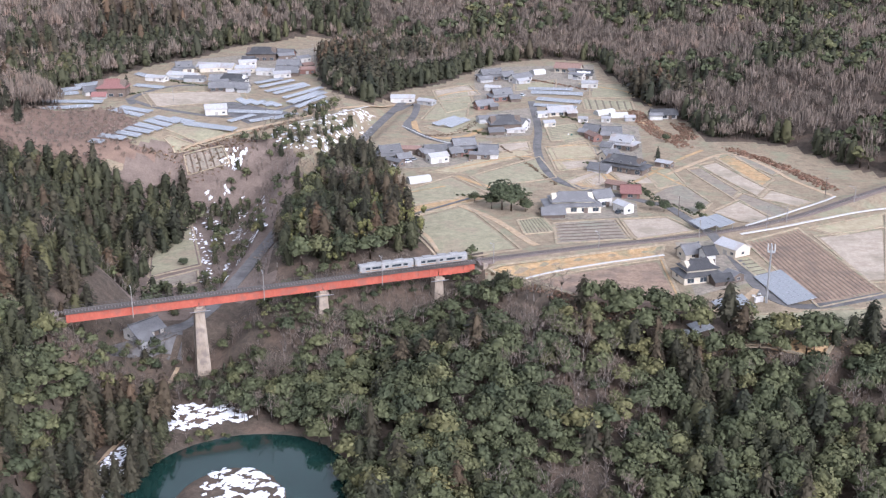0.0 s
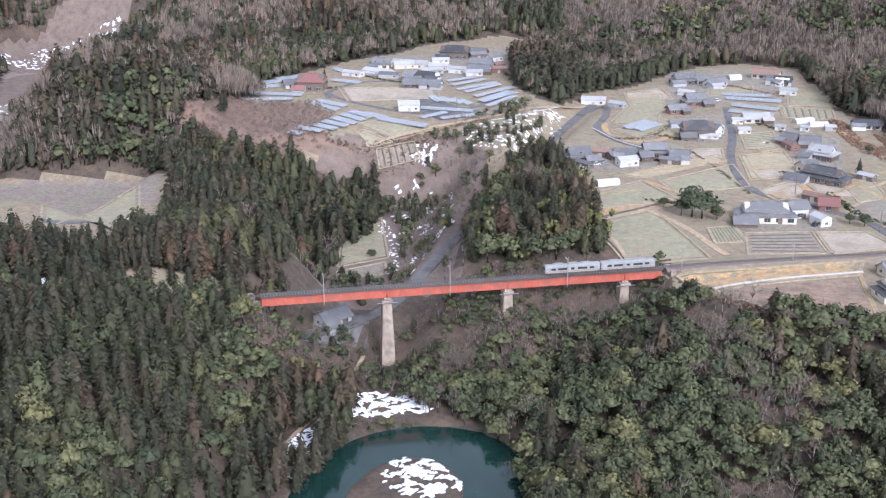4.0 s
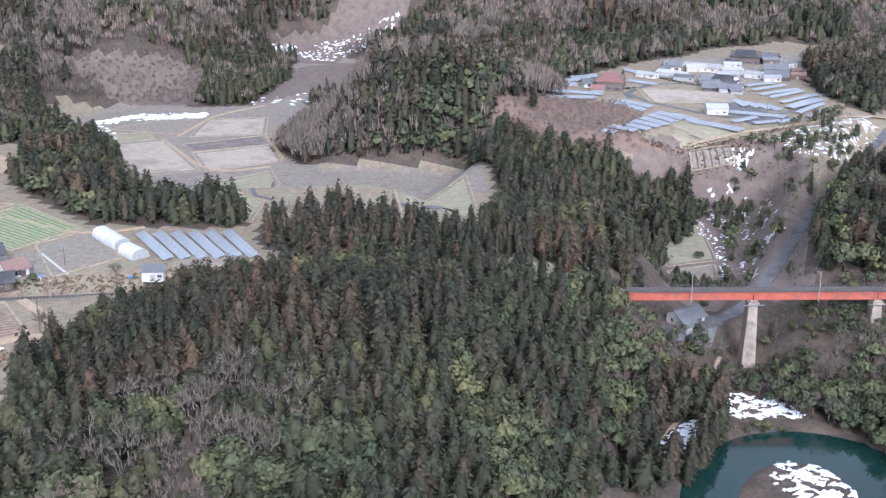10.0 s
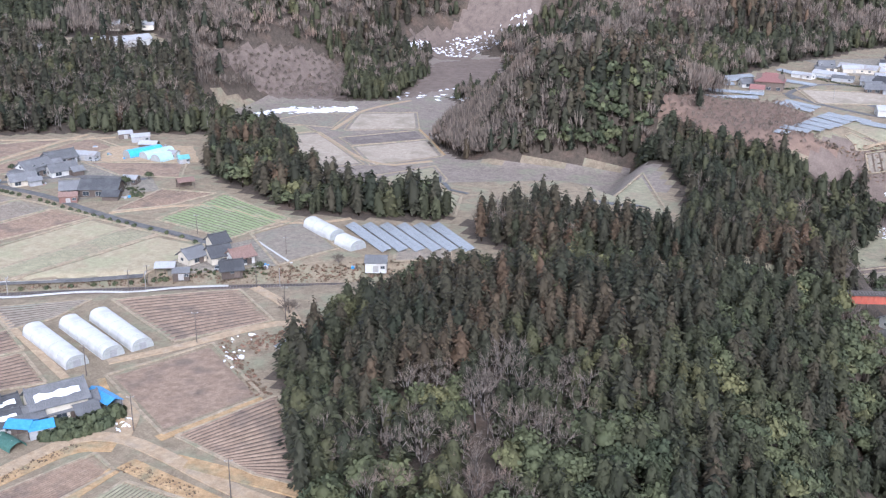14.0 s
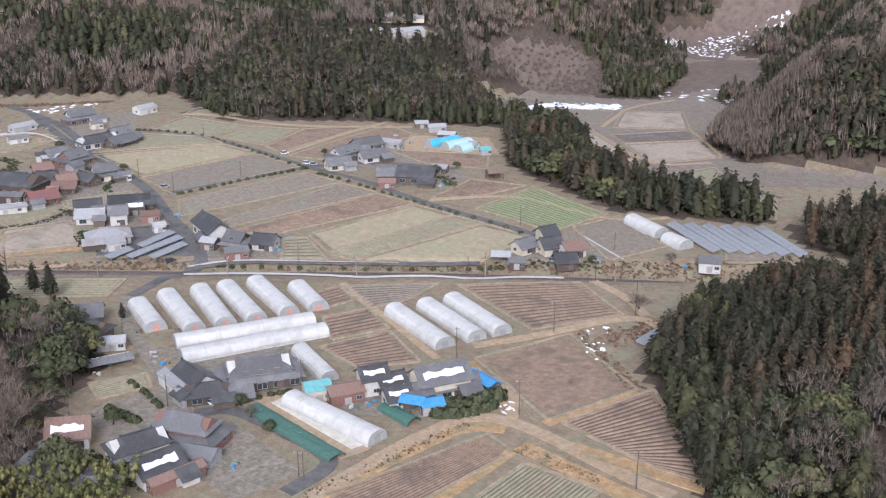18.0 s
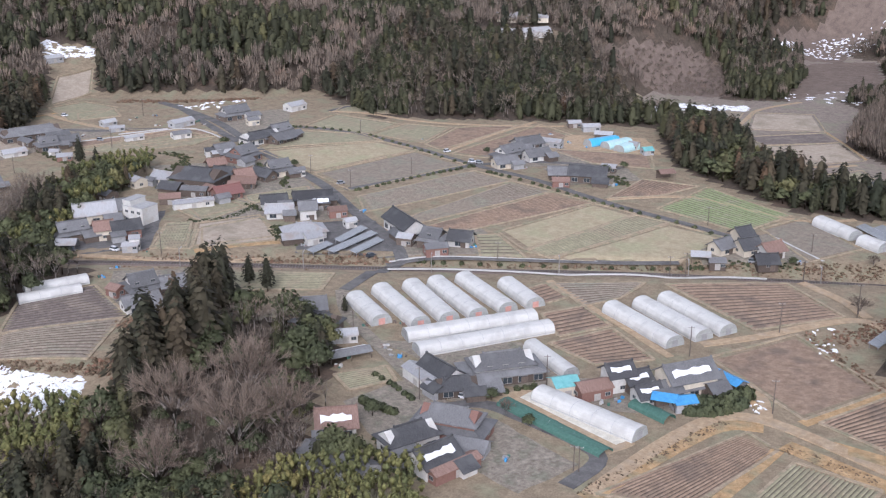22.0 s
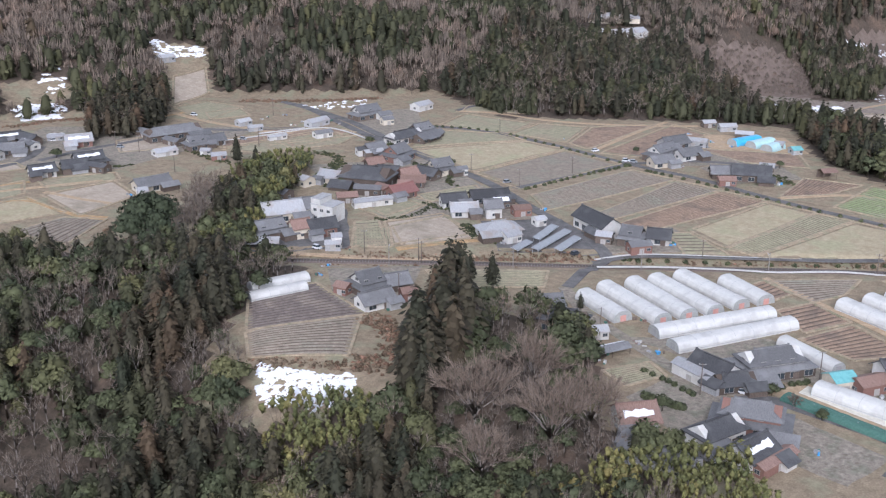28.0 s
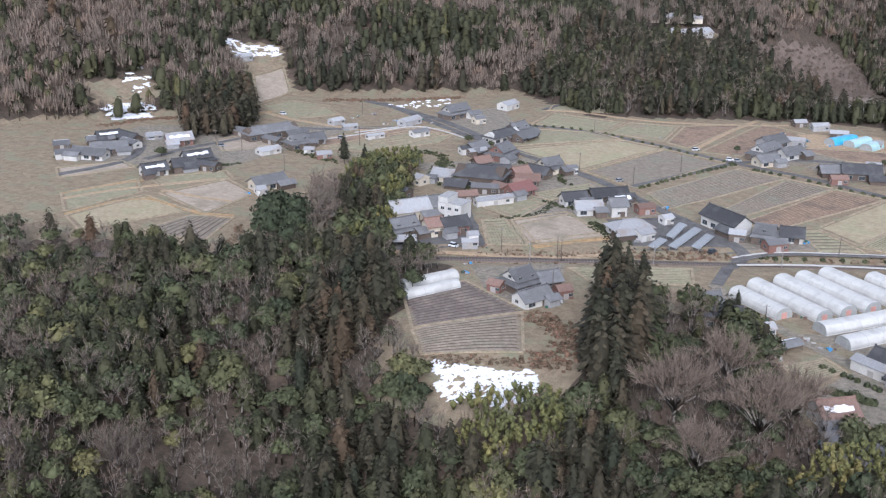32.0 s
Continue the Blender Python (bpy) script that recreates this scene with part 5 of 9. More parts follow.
GRAND_MESH = {}
GRAND = {"cedar": [conifer(RNG, 300, 0.2, 0.16, 0.7, 0.042, 8) for _ in range(3)], "cypress": [conifer(RNG, 300, 0.24, 0.1, 0.55, 0.045, 8) for _ in range(2)], "round": [roundtree(RNG, 12, 40, size=0.045) for _ in range(3)],
         "bare": [baretree(RNG, 18, 2600, 0.50, 0.16, 0.9, 0.75) for _ in range(4)], "bamboo": [bamboo(RNG, 40) for _ in range(2)]}

# ---- railway, bridge and train ----
BX, BY = Vector((-121.5, 338.0)), Vector((11.0, 386.0))
B_LEN, B_TURN = (BY - BX).length, math.degrees(math.atan2(48.0, 132.5))


def make_bridge():
    b = thing("railway_bridge", BX.x, BX.y, B_TURN, -8.0, "long red plate-girder railway bridge on tall concrete piers", "bridge")
    spans = [(0, 42.3), (42.3, 84.6), (84.6, 126.9), (126.9, B_LEN)]
    for s, e in spans:
        deep = 2.9
        for side in (-1, 1):
            girder = part("girder", *join(block(s + 0.15, e - 0.15, side * 1.5 - 0.03, side * 1.5 + 0.03, -0.75 - deep, -0.75), block(s + 0.15, e - 0.15, side * 1.5 - 0.3, side * 1.5 + 0.3, -0.8 - deep, -0.75 - deep),
                                          block(s + 0.15, e - 0.15, side * 1.5 - 0.3, side * 1.5 + 0.3, -0.75, -0.69)), M_RED_STEEL, b, "red painted plate girder")
            k = 0
            while s + 1.2 + k * 2.1 < e - 0.5:
                px = s + 1.2 + k * 2.1
                part("stiffener", *block(px - 0.04, px + 0.04, side * 1.5 + (0.03 if side > 0 else -0.18), side * 1.5 + (0.18 if side > 0 else -0.03), -0.75 - deep, -0.75), M_RED_STEEL, girder)
                k += 1
        for k in range(int((e - s) / 5)):
            px = s + 2.5 + 5 * k
            part("cross_brace", *block(px - 0.08, px + 0.08, -1.45, 1.45, -2.8, -2.4), M_RED_STEEL, b)
    part("deck", *block(-0.4, B_LEN + 0.4, -1.75, 1.75, -0.69, -0.5), M_POLE_DARK, b, "dark brown open deck")
    for side in (-1, 1):
        part("walkway", *block(-0.4, B_LEN, side * 2.1 - 0.3, side * 2.1 + 0.3, -0.62, -0.52), M_DARK_STEEL, b)
        rail = part("handrail", *join(block(0, B_LEN, side * 2.4 - 0.03, side * 2.4 + 0.03, 0.45, 0.51), block(0, B_LEN, side * 2.4 - 0.02, side * 2.4 + 0.02, -0.05, 0.0)), M_DARK_STEEL, b)
        for k in range(int(B_LEN / 3) + 1):
            part("handrail_post", *block(3 * k - 0.03, 3 * k + 0.03, side * 2.4 - 0.03, side * 2.4 + 0.03, -0.52, 0.5), M_DARK_STEEL, rail)
    for px, foot in ((42.3, -31.5), (84.6, -27.0), (126.9, -26.0)):
        top = -4.05
        w0, w1, d0, d1 = 1.5, 2.5 - 0.03 * (31.5 + foot), 2.3, 3.0
        v = [(px + sx * w, sy * d, z) for z, w, d in ((foot, w1, d1), (top - 1.2, w0, d0)) for sx, sy in ((-1, -1), (1, -1), (1, 1), (-1, 1))]
        pier = part("pier", v, [(3, 2, 1, 0), (4, 5, 6, 7)] + [(i, (i + 1) % 4, (i + 1) % 4 + 4, i + 4) for i in range(4)], M_CONCRETE, b, "tall tapered concrete pier stained brown")
        part("pier_cap", *join(block(px - 1.9, px + 1.9, -3.0, 3.0, top - 1.2, top - 0.35), block(px - 1.2, px + 1.2, -2.2, 2.2, top - 0.35, top + 0.34)), M_CONCRETE, pier)
        part("inspection_platform", *join(block(px - 3.4, px + 3.4, -3.6, -3.05, top - 1.0, top - 0.9), block(px - 3.4, px + 3.4, 3.05, 3.6, top - 1.0, top - 0.9)), M_HOOP, pier, "pale steel inspection platform")
        for k in range(1, 4):
            z = foot + (top - 1.2 - foot) * k / 4
            w, d = w1 + (w0 - w1) * k / 4 + 0.05, d1 + (d0 - d1) * k / 4 + 0.05
            part("joint_band", *block(px - w, px + w, -d, d, z - 0.12, z + 0.12), M_CONCRETE, pier)
    for px, s in ((-2.2, -1), (B_LEN + 2.4, 1)):
        part("abutment", *join(block(px - 2.2, px + 2.2, -3.2, 3.2, -12.0, -3.4), block(px - 2.2 if s < 0 else px + 0.2, px - 0.2 if s < 0 else px + 2.2, -3.2, 3.2, -3.4, -0.55)), M_CONCRETE, b, "concrete abutment")


make_bridge()


def railway():
    p = spread([(x, y) for x, y, _ in RAIL], 1.0)
    z = strip(p[:, 0], p[:, 1], RAIL)[1]
    along = np.concatenate([[0], np.cumsum(np.linalg.norm(np.diff(p, axis=0), axis=1))])
    d = np.gradient(p, axis=0)
    d /= np.linalg.norm(d, axis=1)[:, None]
    s = np.c_[-d[:, 1], d[:, 0]]
    n = len(p)

    def run(profile):
        v = np.concatenate([np.c_[p + s * o, z + h] for o, h in profile])
        return v, [((k + 1) * n + i, (k + 1) * n + i + 1, k * n + i + 1, k * n + i) for k in range(len(profile) - 1) for i in range(n - 1)]

    v, f = run([(3.4, -1.2), (1.9, -0.42), (-1.9, -0.42), (-3.4, -1.2)])
    on_land = (p[:, 0] < BX.x - 1) | (p[:, 0] > BY.x + 1)
    bed = part("track_bed", v, [q for q in f if on_land[q[0] % n] and on_land[q[1] % n]], M_BALLAST)
    tagged(bed, "brown ballast track bed of the single railway line", "railway", kind="structure")
    for o in (-0.5335, 0.5335):
        part("rail", *run([(o + 0.05, -0.25), (o + 0.05, -0.08), (o - 0.05, -0.08), (o - 0.05, -0.25)]), M_DARK_STEEL, bed)
    me = bpy.data.meshes.new("sleeper")
    bv, bf = block(-1.0, 1.0, -0.12, 0.12, -0.43, -0.26)
    me.from_pydata(bv, [], bf)
    me.materials.append(M_POLE)
    far = Growth()
    tri = np.array([(q[0], q[1], q[2]) for q in bf] + [(q[0], q[2], q[3]) for q in bf])
    count = 0
    for a in np.arange(0, along[-1], 0.9):
        i = min(n - 1, np.searchsorted(along, a))
        m = pose(p[i, 0], p[i, 1], z[i], 0, 0, math.degrees(math.atan2(d[i, 1], d[i, 0])) + 90)
        if -125 < p[i, 0] < 60 and count < 150:
            sl = hang("sleeper", me, bed)
            sl.matrix_basis = m
            count += 1
        else:
            far.add(np.array([m @ Vector(q) for q in bv]), tri, np.zeros(12, int), 0.5)
    rest = hang("sleepers", far.mesh("sleepers", [M_POLE]), bed)
    rest["kind"] = "stuff"
    # masts with a bracket arm and the wires they carry
    tops = []
    k = 0
    for a in np.arange(14, along[-1], 42.3):
        i = min(n - 1, np.searchsorted(along, a))
        if p[i, 0] < -560:
            continue
        tops.append((p[i, 0] - s[i, 0] * 3.1, p[i, 1] - s[i, 1] * 3.1, z[i], math.degrees(math.atan2(d[i, 1], d[i, 0]))))
    for x, y, zz, turn in tops:
        on = -123 < x < 14
        t = thing("catenary_mast", x, y, turn, zz - (0.6 if on else 0.9), "grey concrete overhead-line mast beside the track", "mast", "overhead-line masts")
        part("shaft", *tube((0, 0, -3.4 if on else -0.5), (0, 0, 7.6), 0.17, 0.13), M_POLE, t)
        part("bracket_arm", *join(block(-0.05, 0.05, 0, 3.2, 6.6, 6.7), tube((0, 0.1, 5.6), (0, 2.6, 6.6), 0.04, 0.04, 4)), M_HOOP, t)
        part("insulator", *tube((0, 3.1, 6.2), (0, 3.1, 6.62), 0.08, 0.06), M_WHITE_LINE, t)


railway()

M_STEEL_BODY = surface("stainless_train_side", (0.36, 0.36, 0.34), (0.48, 0.48, 0.46), 1.5, 4, 0.35, metal=0.5, bump=0.03)
M_TRAIN_ROOF = surface("train_roof", (0.24, 0.24, 0.235), (0.34, 0.34, 0.33), 1.5, 4, 0.6, bump=0.1)
M_TRAIN_BAND = surface("orange_brown_band", (0.36, 0.22, 0.12), (0.46, 0.30, 0.17), 1.0, 4, 0.5, bump=0.0)


def train(x, y, turn, z):
    t = thing("train", x, y, turn, z, "two-car silver electric train on the bridge", "train")
    for k, cx in enumerate((-10.15, 10.15)):
        car = part("car_body", *join(block(cx - 9.9, cx + 9.9, -1.4, 1.4, 0.95, 2.9), slab([(cx - 9.9, -1.4, 3.15), (cx + 9.9, -1.4, 3.15), (cx + 9.9, 1.4, 3.15), (cx - 9.9, 1.4, 3.15)], 0.25)), M_STEEL_BODY, t, "stainless steel car body")
        prof = [(-1.4, 3.15), (-1.1, 3.5), (-0.4, 3.68), (0.4, 3.68), (1.1, 3.5), (1.4, 3.15)]
        v = [(cx + sx * 9.9, py, pz) for sx in (-1, 1) for py, pz in prof]
        part("roof", v, [(i, i + 6, i + 7, i + 1) for i in range(5)] + [tuple(range(5, -1, -1)), tuple(range(6, 12))], M_TRAIN_ROOF, car, "grey rounded roof")
        for side in (-1, 1):
            part("band", *block(cx - 9.9, cx + 9.9, side * 1.415 - 0.012, side * 1.415 + 0.012, 1.25, 1.5), M_TRAIN_BAND, car, "brown stripe")
            for wx, w in ((-6.9, 1.6), (-3.6, 3.4), (0, 1.2), (3.6, 3.4), (6.9, 1.6)):
                part("window", *block(cx + wx - w / 2, cx + wx + w / 2, side * 1.415 - 0.012, side * 1.415 + 0.012, 1.9, 2.65), M_GLASS, car)
            for wx in (-8.4, -1.4, 8.4):
                part("door", *block(cx + wx - 0.65, cx + wx + 0.65, side * 1.42 - 0.012, side * 1.42 + 0.012, 1.0, 2.8), M_TIN, car)
        for wx in (-6.8, 6.8):
            part("bogie", *join(block(cx + wx - 1.7, cx + wx + 1.7, -1.1, 1.1, 0.25, 0.8), tube((cx + wx - 1.05, -0.7, 0.35), (cx + wx - 1.05, 0.7, 0.35), 0.42, 0.42, 10), tube((cx + wx + 1.05, -0.7, 0.35), (cx + wx + 1.05, 0.7, 0.35), 0.42, 0.42, 10)), M_DARK_STEEL, car)
        part("underframe_box", *block(cx - 4, cx + 4, -1.2, 1.2, 0.45, 0.93), M_DARK_STEEL, car)
        for wx in (-5, 0.5, 5):
            part("air_conditioner", *block(cx + wx - 1.6, cx + wx + 1.6, -0.8, 0.8, 3.6, 3.95), M_TRAIN_ROOF, car)
        end = cx + (-9.9 if k == 0 else 9.9)
        part("windscreen", *block(end - 0.02, end + 0.02, -1.15, 1.15, 1.95, 2.85), M_GLASS, car)
    part("gangway", *block(-0.25, 0.25, -0.7, 0.7, 1.0, 3.0), M_DARK_STEEL, t)
    part("pantograph", *join(tube((-12, 0, 3.7), (-11.2, 0, 4.4), 0.04, 0.04, 4), tube((-11.2, 0, 4.4), (-12, 0, 5.1), 0.04, 0.04, 4), block(-12.1, -11.9, -0.8, 0.8, 5.1, 5.16)), M_DARK_STEEL, t)


_a = BX + (BY - BX) * (118.0 / B_LEN)
train(_a.x, _a.y, B_TURN, -8.18)

# ---- snow and masts ----
def snow_patches(label, pts, count, size, seed):
    """Thin broken sheets of old snow with ragged outlines, all within an outline."""
    rng = np.random.default_rng(100 + seed)
    p = np.array(pts, float)
    g, made, tries = Growth(), 0, 0
    while made < int(2.6 * count) and tries < 4000:
        tries += 1
        x, y = rng.uniform(p[:, 0].min(), p[:, 0].max()), rng.uniform(p[:, 1].min(), p[:, 1].max())
        if outline(x, y, pts) > 0:
            continue
        s, a, k = 0.6 * size * rng.uniform(0.25, 1.35), rng.normal(0.35, 0.7), 17
        t = np.linspace(0, 2 * np.pi, k, endpoint=False)
        r = s * np.abs(0.72 + 0.3 * np.sin(2 * t + rng.uniform(0, 6)) + 0.25 * np.sin(5 * t + rng.uniform(0, 6)) + 0.3 * rng.uniform(-1, 1, k))
        lx, ly = r * np.cos(t) * 1.35, r * np.sin(t) * 0.95
        vx, vy = x + lx * np.cos(a) - ly * np.sin(a), y + lx * np.sin(a) + ly * np.cos(a)
        inner = np.stack([x + (vx - x) * 0.55, y + (vy - y) * 0.55], -1)
        v = np.concatenate([np.c_[vx, vy, ground(vx, vy) - 0.05], np.c_[inner, ground(inner[:, 0], inner[:, 1]) + 0.32], [[x, y, float(ground(x, y)) + 0.36]]])
        i, j = np.arange(k), (np.arange(k) + 1) % k
        f = np.concatenate([np.c_[i, j, j + k], np.c_[i, j + k, i + k], np.c_[i + k, j + k, np.full(k, 2 * k)]])
        g.add(v, f, np.zeros(len(f), int), 0.5)
        made += 1
    ob = new("snow", g.mesh("snow", [M_SNOW]))
    ob.data.polygons.foreach_set("use_smooth", [True] * len(ob.data.polygons))
    return tagged(ob, label, "snow", kind="stuff")


def cell_mast(x, y):
    t = thing("radio_mast", x, y, 20, label="tall grey radio mast with antennas beside its cabinets", category="mast")
    part("shaft", *tube((0, 0, -0.5), (0, 0, 20.5), 0.42, 0.24, 8), M_HOOP, t)
    part("platform", *tube((0, 0, 17.8), (0, 0, 17.95), 1.3, 1.3, 10), M_HOOP, t)
    for k in range(6):
        a = k * math.pi / 3
        cx, cy = 1.25 * math.cos(a), 1.25 * math.sin(a)
        part("antenna", *block(cx - 0.14, cx + 0.14, cy - 0.14, cy + 0.14, 18.0, 20.4), M_WHITE_LINE, t)
    for k in range(3):
        part("cabinet", *block(-3.5 + k * 1.1, -2.6 + k * 1.1, 1.0, 1.9, -0.3, 1.8), M_WHITE_LINE, t)



def tufts(label, line, width, step, size, seed, material=None, tone=0.5):
    """Ragged dry grass and brush along a line, a few hands high."""
    rng = np.random.default_rng(300 + seed)
    p = spread(line, step)
    g = Growth()
    for _ in range(max(1, int(width / step))):
        x = p[:, 0] + rng.uniform(-0.5, 0.5, len(p)) * width
        y = p[:, 1] + rng.uniform(-0.5, 0.5, len(p)) * width
        ok = (strip(x, y, RAIL)[0] > 3.2)
        x, y = x[ok], y[ok]
        s = size * rng.uniform(0.4, 1.3, len(x))
        for k in range(3):
            v, f, m, w = TUFT[k]
            i = np.flatnonzero(rng.integers(0, 3, len(x)) == k)
            if len(i):
                z = ground(x[i], y[i])
                q = np.stack([x[i, None] + s[i, None] * v[:, 0], y[i, None] + s[i, None] * v[:, 1], z[:, None] + s[i, None] * v[:, 2]], -1).reshape(-1, 3)
                ff = (f[None] + (np.arange(len(i)) * len(v))[:, None, None]).reshape(-1, 3)
                g.add(q, ff, np.zeros(len(ff), int), np.repeat(np.clip(tone + rng.normal(0, 0.25, len(i)), 0, 1), len(v)), np.tile(w, (len(i), 1)))
    return tagged(new("dry_brush", g.mesh("dry_brush", [material or M_SHRUB])), label, "brush", kind="stuff")


TUFT = [_bush_mesh(RNG, 9, 1.0, 0.9, 0.8) for _ in range(3)]
M_CAR_WHITE = surface("white_car_paint", (0.62, 0.63, 0.64), (0.70, 0.71, 0.72), 1.0, 4, 0.3, bump=0.0)
M_CAR_GREY = surface("silver_car_paint", (0.30, 0.31, 0.32), (0.38, 0.39, 0.40), 1.0, 4, 0.3, metal=0.3, bump=0.0)
M_CAR_DARK = surface("dark_car_paint", (0.03, 0.035, 0.045), (0.06, 0.065, 0.075), 1.0, 4, 0.3, bump=0.0)
M_TYRE = surface("tyre_rubber", (0.02, 0.02, 0.02), (0.04, 0.04, 0.04), 0.3, 4, 0.9, bump=0.1)


def car(x, y, turn, paint="white"):
    m = {"white": M_CAR_WHITE, "grey": M_CAR_GREY, "dark": M_CAR_DARK}[paint]
    t = thing("car", x, y, turn, label=f"small {'silver' if paint == 'grey' else paint} car parked beside the houses", category="car", group="parked cars")
    v = [(sx * a, sy * 0.74, z) for z, a in ((0.25, 1.68), (0.78, 1.70), (0.9, 1.55)) for sx, sy in ((-1, -1), (1, -1), (1, 1), (-1, 1))]
    f = [(3, 2, 1, 0), (8, 9, 10, 11)] + [(k * 4 + i, k * 4 + (i + 1) % 4, k * 4 + 4 + (i + 1) % 4, k * 4 + 4 + i) for k in range(2) for i in range(4)]
    body = part("body", v, f, m, t)
    cab = [(-1.5, 0.9), (1.0, 0.9), (0.55, 1.52), (-1.35, 1.55)]
    v = [(cx, sy * (0.72 if cz < 1 else 0.62), cz) for sy in (-1, 1) for cx, cz in cab]
    part("cabin", v, [(0, 1, 2, 3), (7, 6, 5, 4), (0, 4, 5, 1), (1, 5, 6, 2), (2, 6, 7, 3), (3, 7, 4, 0)], M_GLASS, t)
    part("roof", *block(-1.34, 0.56, -0.62, 0.62, 1.53, 1.6), m, t)
    for sx in (-1.05, 1.05):
        for sy in (-1, 1):
            part("wheel", *tube((sx, sy * 0.62, 0.28), (sx, sy * 0.78, 0.28), 0.28, 0.28, 10), M_TYRE, t)
    for sy in (-0.5, 0.5):
        part("headlight", *block(1.66, 1.72, sy - 0.16, sy + 0.16, 0.55, 0.7), M_WHITE_LINE, body)


def net_row(x, y, turn, L, W, H, label="long low row covered with green shade netting"):
    t = thing("netted_row", x, y, turn, label=label, category="shade net")
    n, m = 8, int(L / 2)
    rng = random.Random(int(x * 10))
    v = [(-L / 2 + L * i / m, -math.cos(math.pi * k / n) * W / 2, H * math.sin(math.pi * k / n) ** 0.6 * (1 + rng.uniform(-0.12, 0.08))) for i in range(m + 1) for k in range(n + 1)]
    part("net", v, [(i * (n + 1) + j, (i + 1) * (n + 1) + j, (i + 1) * (n + 1) + j + 1, i * (n + 1) + j + 1) for i in range(m) for j in range(n)], M_NET, t)
    for i in range(0, m + 1, 2):
        px = -L / 2 + L * i / m
        part("hoop", *tube((px, -W / 2, 0), (px, 0, H * 1.06), 0.03, 0.03, 4), M_HOOP, t)
        part("hoop", *tube((px, W / 2, 0), (px, 0, H * 1.06), 0.03, 0.03, 4), M_HOOP, t)


def clutter(x, y, seed, label="stack of crates and sheeting in the farmyard"):
    """A small heap of crates, boards and sheets."""
    rng = random.Random(seed)
    t = thing("farmyard_stack", x, y, rng.uniform(0, 180), label=label, category="farm goods")
    for k in range(rng.randint(3, 6)):
        a, b, w, d, h = rng.uniform(-1.6, 1.6), rng.uniform(-1.2, 1.2), rng.uniform(0.4, 1.3), rng.uniform(0.3, 0.8), rng.uniform(0.3, 0.9)
        part(rng.choice(["crate", "crate", "board_stack", "covered_pile"]), *block(a - w / 2, a + w / 2, b - d / 2, b + d / 2, -0.1, h), rng.choice([M_TIN, M_BOARD, M_TIN_BROWN, M_GREY_WALL, M_BLUE, M_PLASTER, M_NET]), t)

# ---- lanes and tracks of the main village ----
road([(-289, 93.3), (-287.9, 106.6), (-285.6, 126.5), (-280.8, 144.8), (-270.2, 148.3), (-256.8, 145), (-236.1, 138.5), (-223.8, 136.2)], 4.0, 'track')
road([(-270.2, 148.3), (-275.8, 160.6), (-286.2, 166.4)], 3.0, 'track')
road([(-301.2, 180.9), (-288.2, 196.9), (-278.3, 213.6), (-267.9, 224.3), (-255.4, 211.2)], 3.4, 'track')
road([(-267.9, 224.3), (-278.8, 236), (-294.7, 244.5)], 3.4, 'track')
road([(-294.9, 93.1), (-293.1, 108.4), (-301.5, 112.3), (-316.7, 114.6), (-331.7, 116.5), (-337.3, 109.2)], 4.2, 'asphalt')
road([(-331.7, 116.5), (-347.9, 112.4), (-363.3, 122.2), (-382, 132.4), (-397.8, 141.2), (-410.4, 154.6)], 4.0, 'yard')
road([(-409.7, 155.1), (-414.2, 182.6), (-412.6, 189.1)], 4.0, 'asphalt')
road([(-412.6, 189.1), (-422, 198.1), (-439, 209), (-462.5, 221.5), (-486.2, 237.7), (-513.7, 250.2), (-551, 265.1), (-606, 294.7), (-636.5, 304.3), (-674.8, 313.1)], 4.6, 'asphalt')
road([(-481.5, 241), (-471.1, 270.4), (-460.6, 303.1)], 3.2, 'asphalt')
road([(-575.3, 311.2), (-556.9, 318), (-540.4, 320.5), (-493.8, 311.9), (-460.6, 303.1), (-427.5, 299.2), (-382.3, 284.7), (-346.9, 278.7), (-326.1, 273.9)], 3.4, 'asphalt')
road([(-460.6, 303.1), (-451.3, 315.4), (-435.5, 327.7), (-404.7, 334.7)], 3.4, 'asphalt')
road([(-582.8, 348.7), (-563, 357.5), (-530.8, 355.8), (-494.6, 369.4), (-464.5, 390.3)], 2.6, 'track')
road([(-582.8, 348.7), (-582.7, 365.8), (-568.9, 386.7)], 3.0, 'asphalt')
road([(-481.4, 389.9), (-484.1, 355.3), (-484.2, 316.5)], 2.4, 'track')
road([(-388.1, 289.8), (-364.5, 316.3), (-339.2, 310.2), (-313.8, 305.3), (-300, 320.6)], 2.4, 'track')
road([(-416.1, 184.6), (-405.9, 195.9), (-386.5, 208.2), (-367.1, 220.4), (-334.9, 240.7)], 2.6, 'asphalt')
road([(-416.5, 186.4), (-406.4, 196.5), (-386.9, 208.8), (-367.3, 220.8), (-335.1, 241.1)], 0.5, 'kerb', lift=0.5)
road([(-412.4, 180.6), (-394.5, 194.1), (-371.8, 207.6), (-342.8, 217.5), (-324.4, 237.3), (-307.1, 248.2)], 0.7, 'kerb', lift=0.9)
road([(-317.4, 283.4), (-306.6, 276.1), (-295.2, 268.7)], 0.8, 'kerb')
road([(-361.6, 199.9), (-333.9, 184.5), (-304.6, 168.2)], 2.4, 'track')
road([(-686.8, 118), (-683.1, 132.1), (-680.1, 147.5), (-685.6, 161.1), (-696.4, 173)], 4.2, 'asphalt')
road([(-675.7, 156.1), (-675.8, 185.3), (-668.7, 206.8), (-667.2, 239.3), (-645.3, 248.1), (-634.8, 261.5), (-621.1, 271.1)], 3.6, 'asphalt')
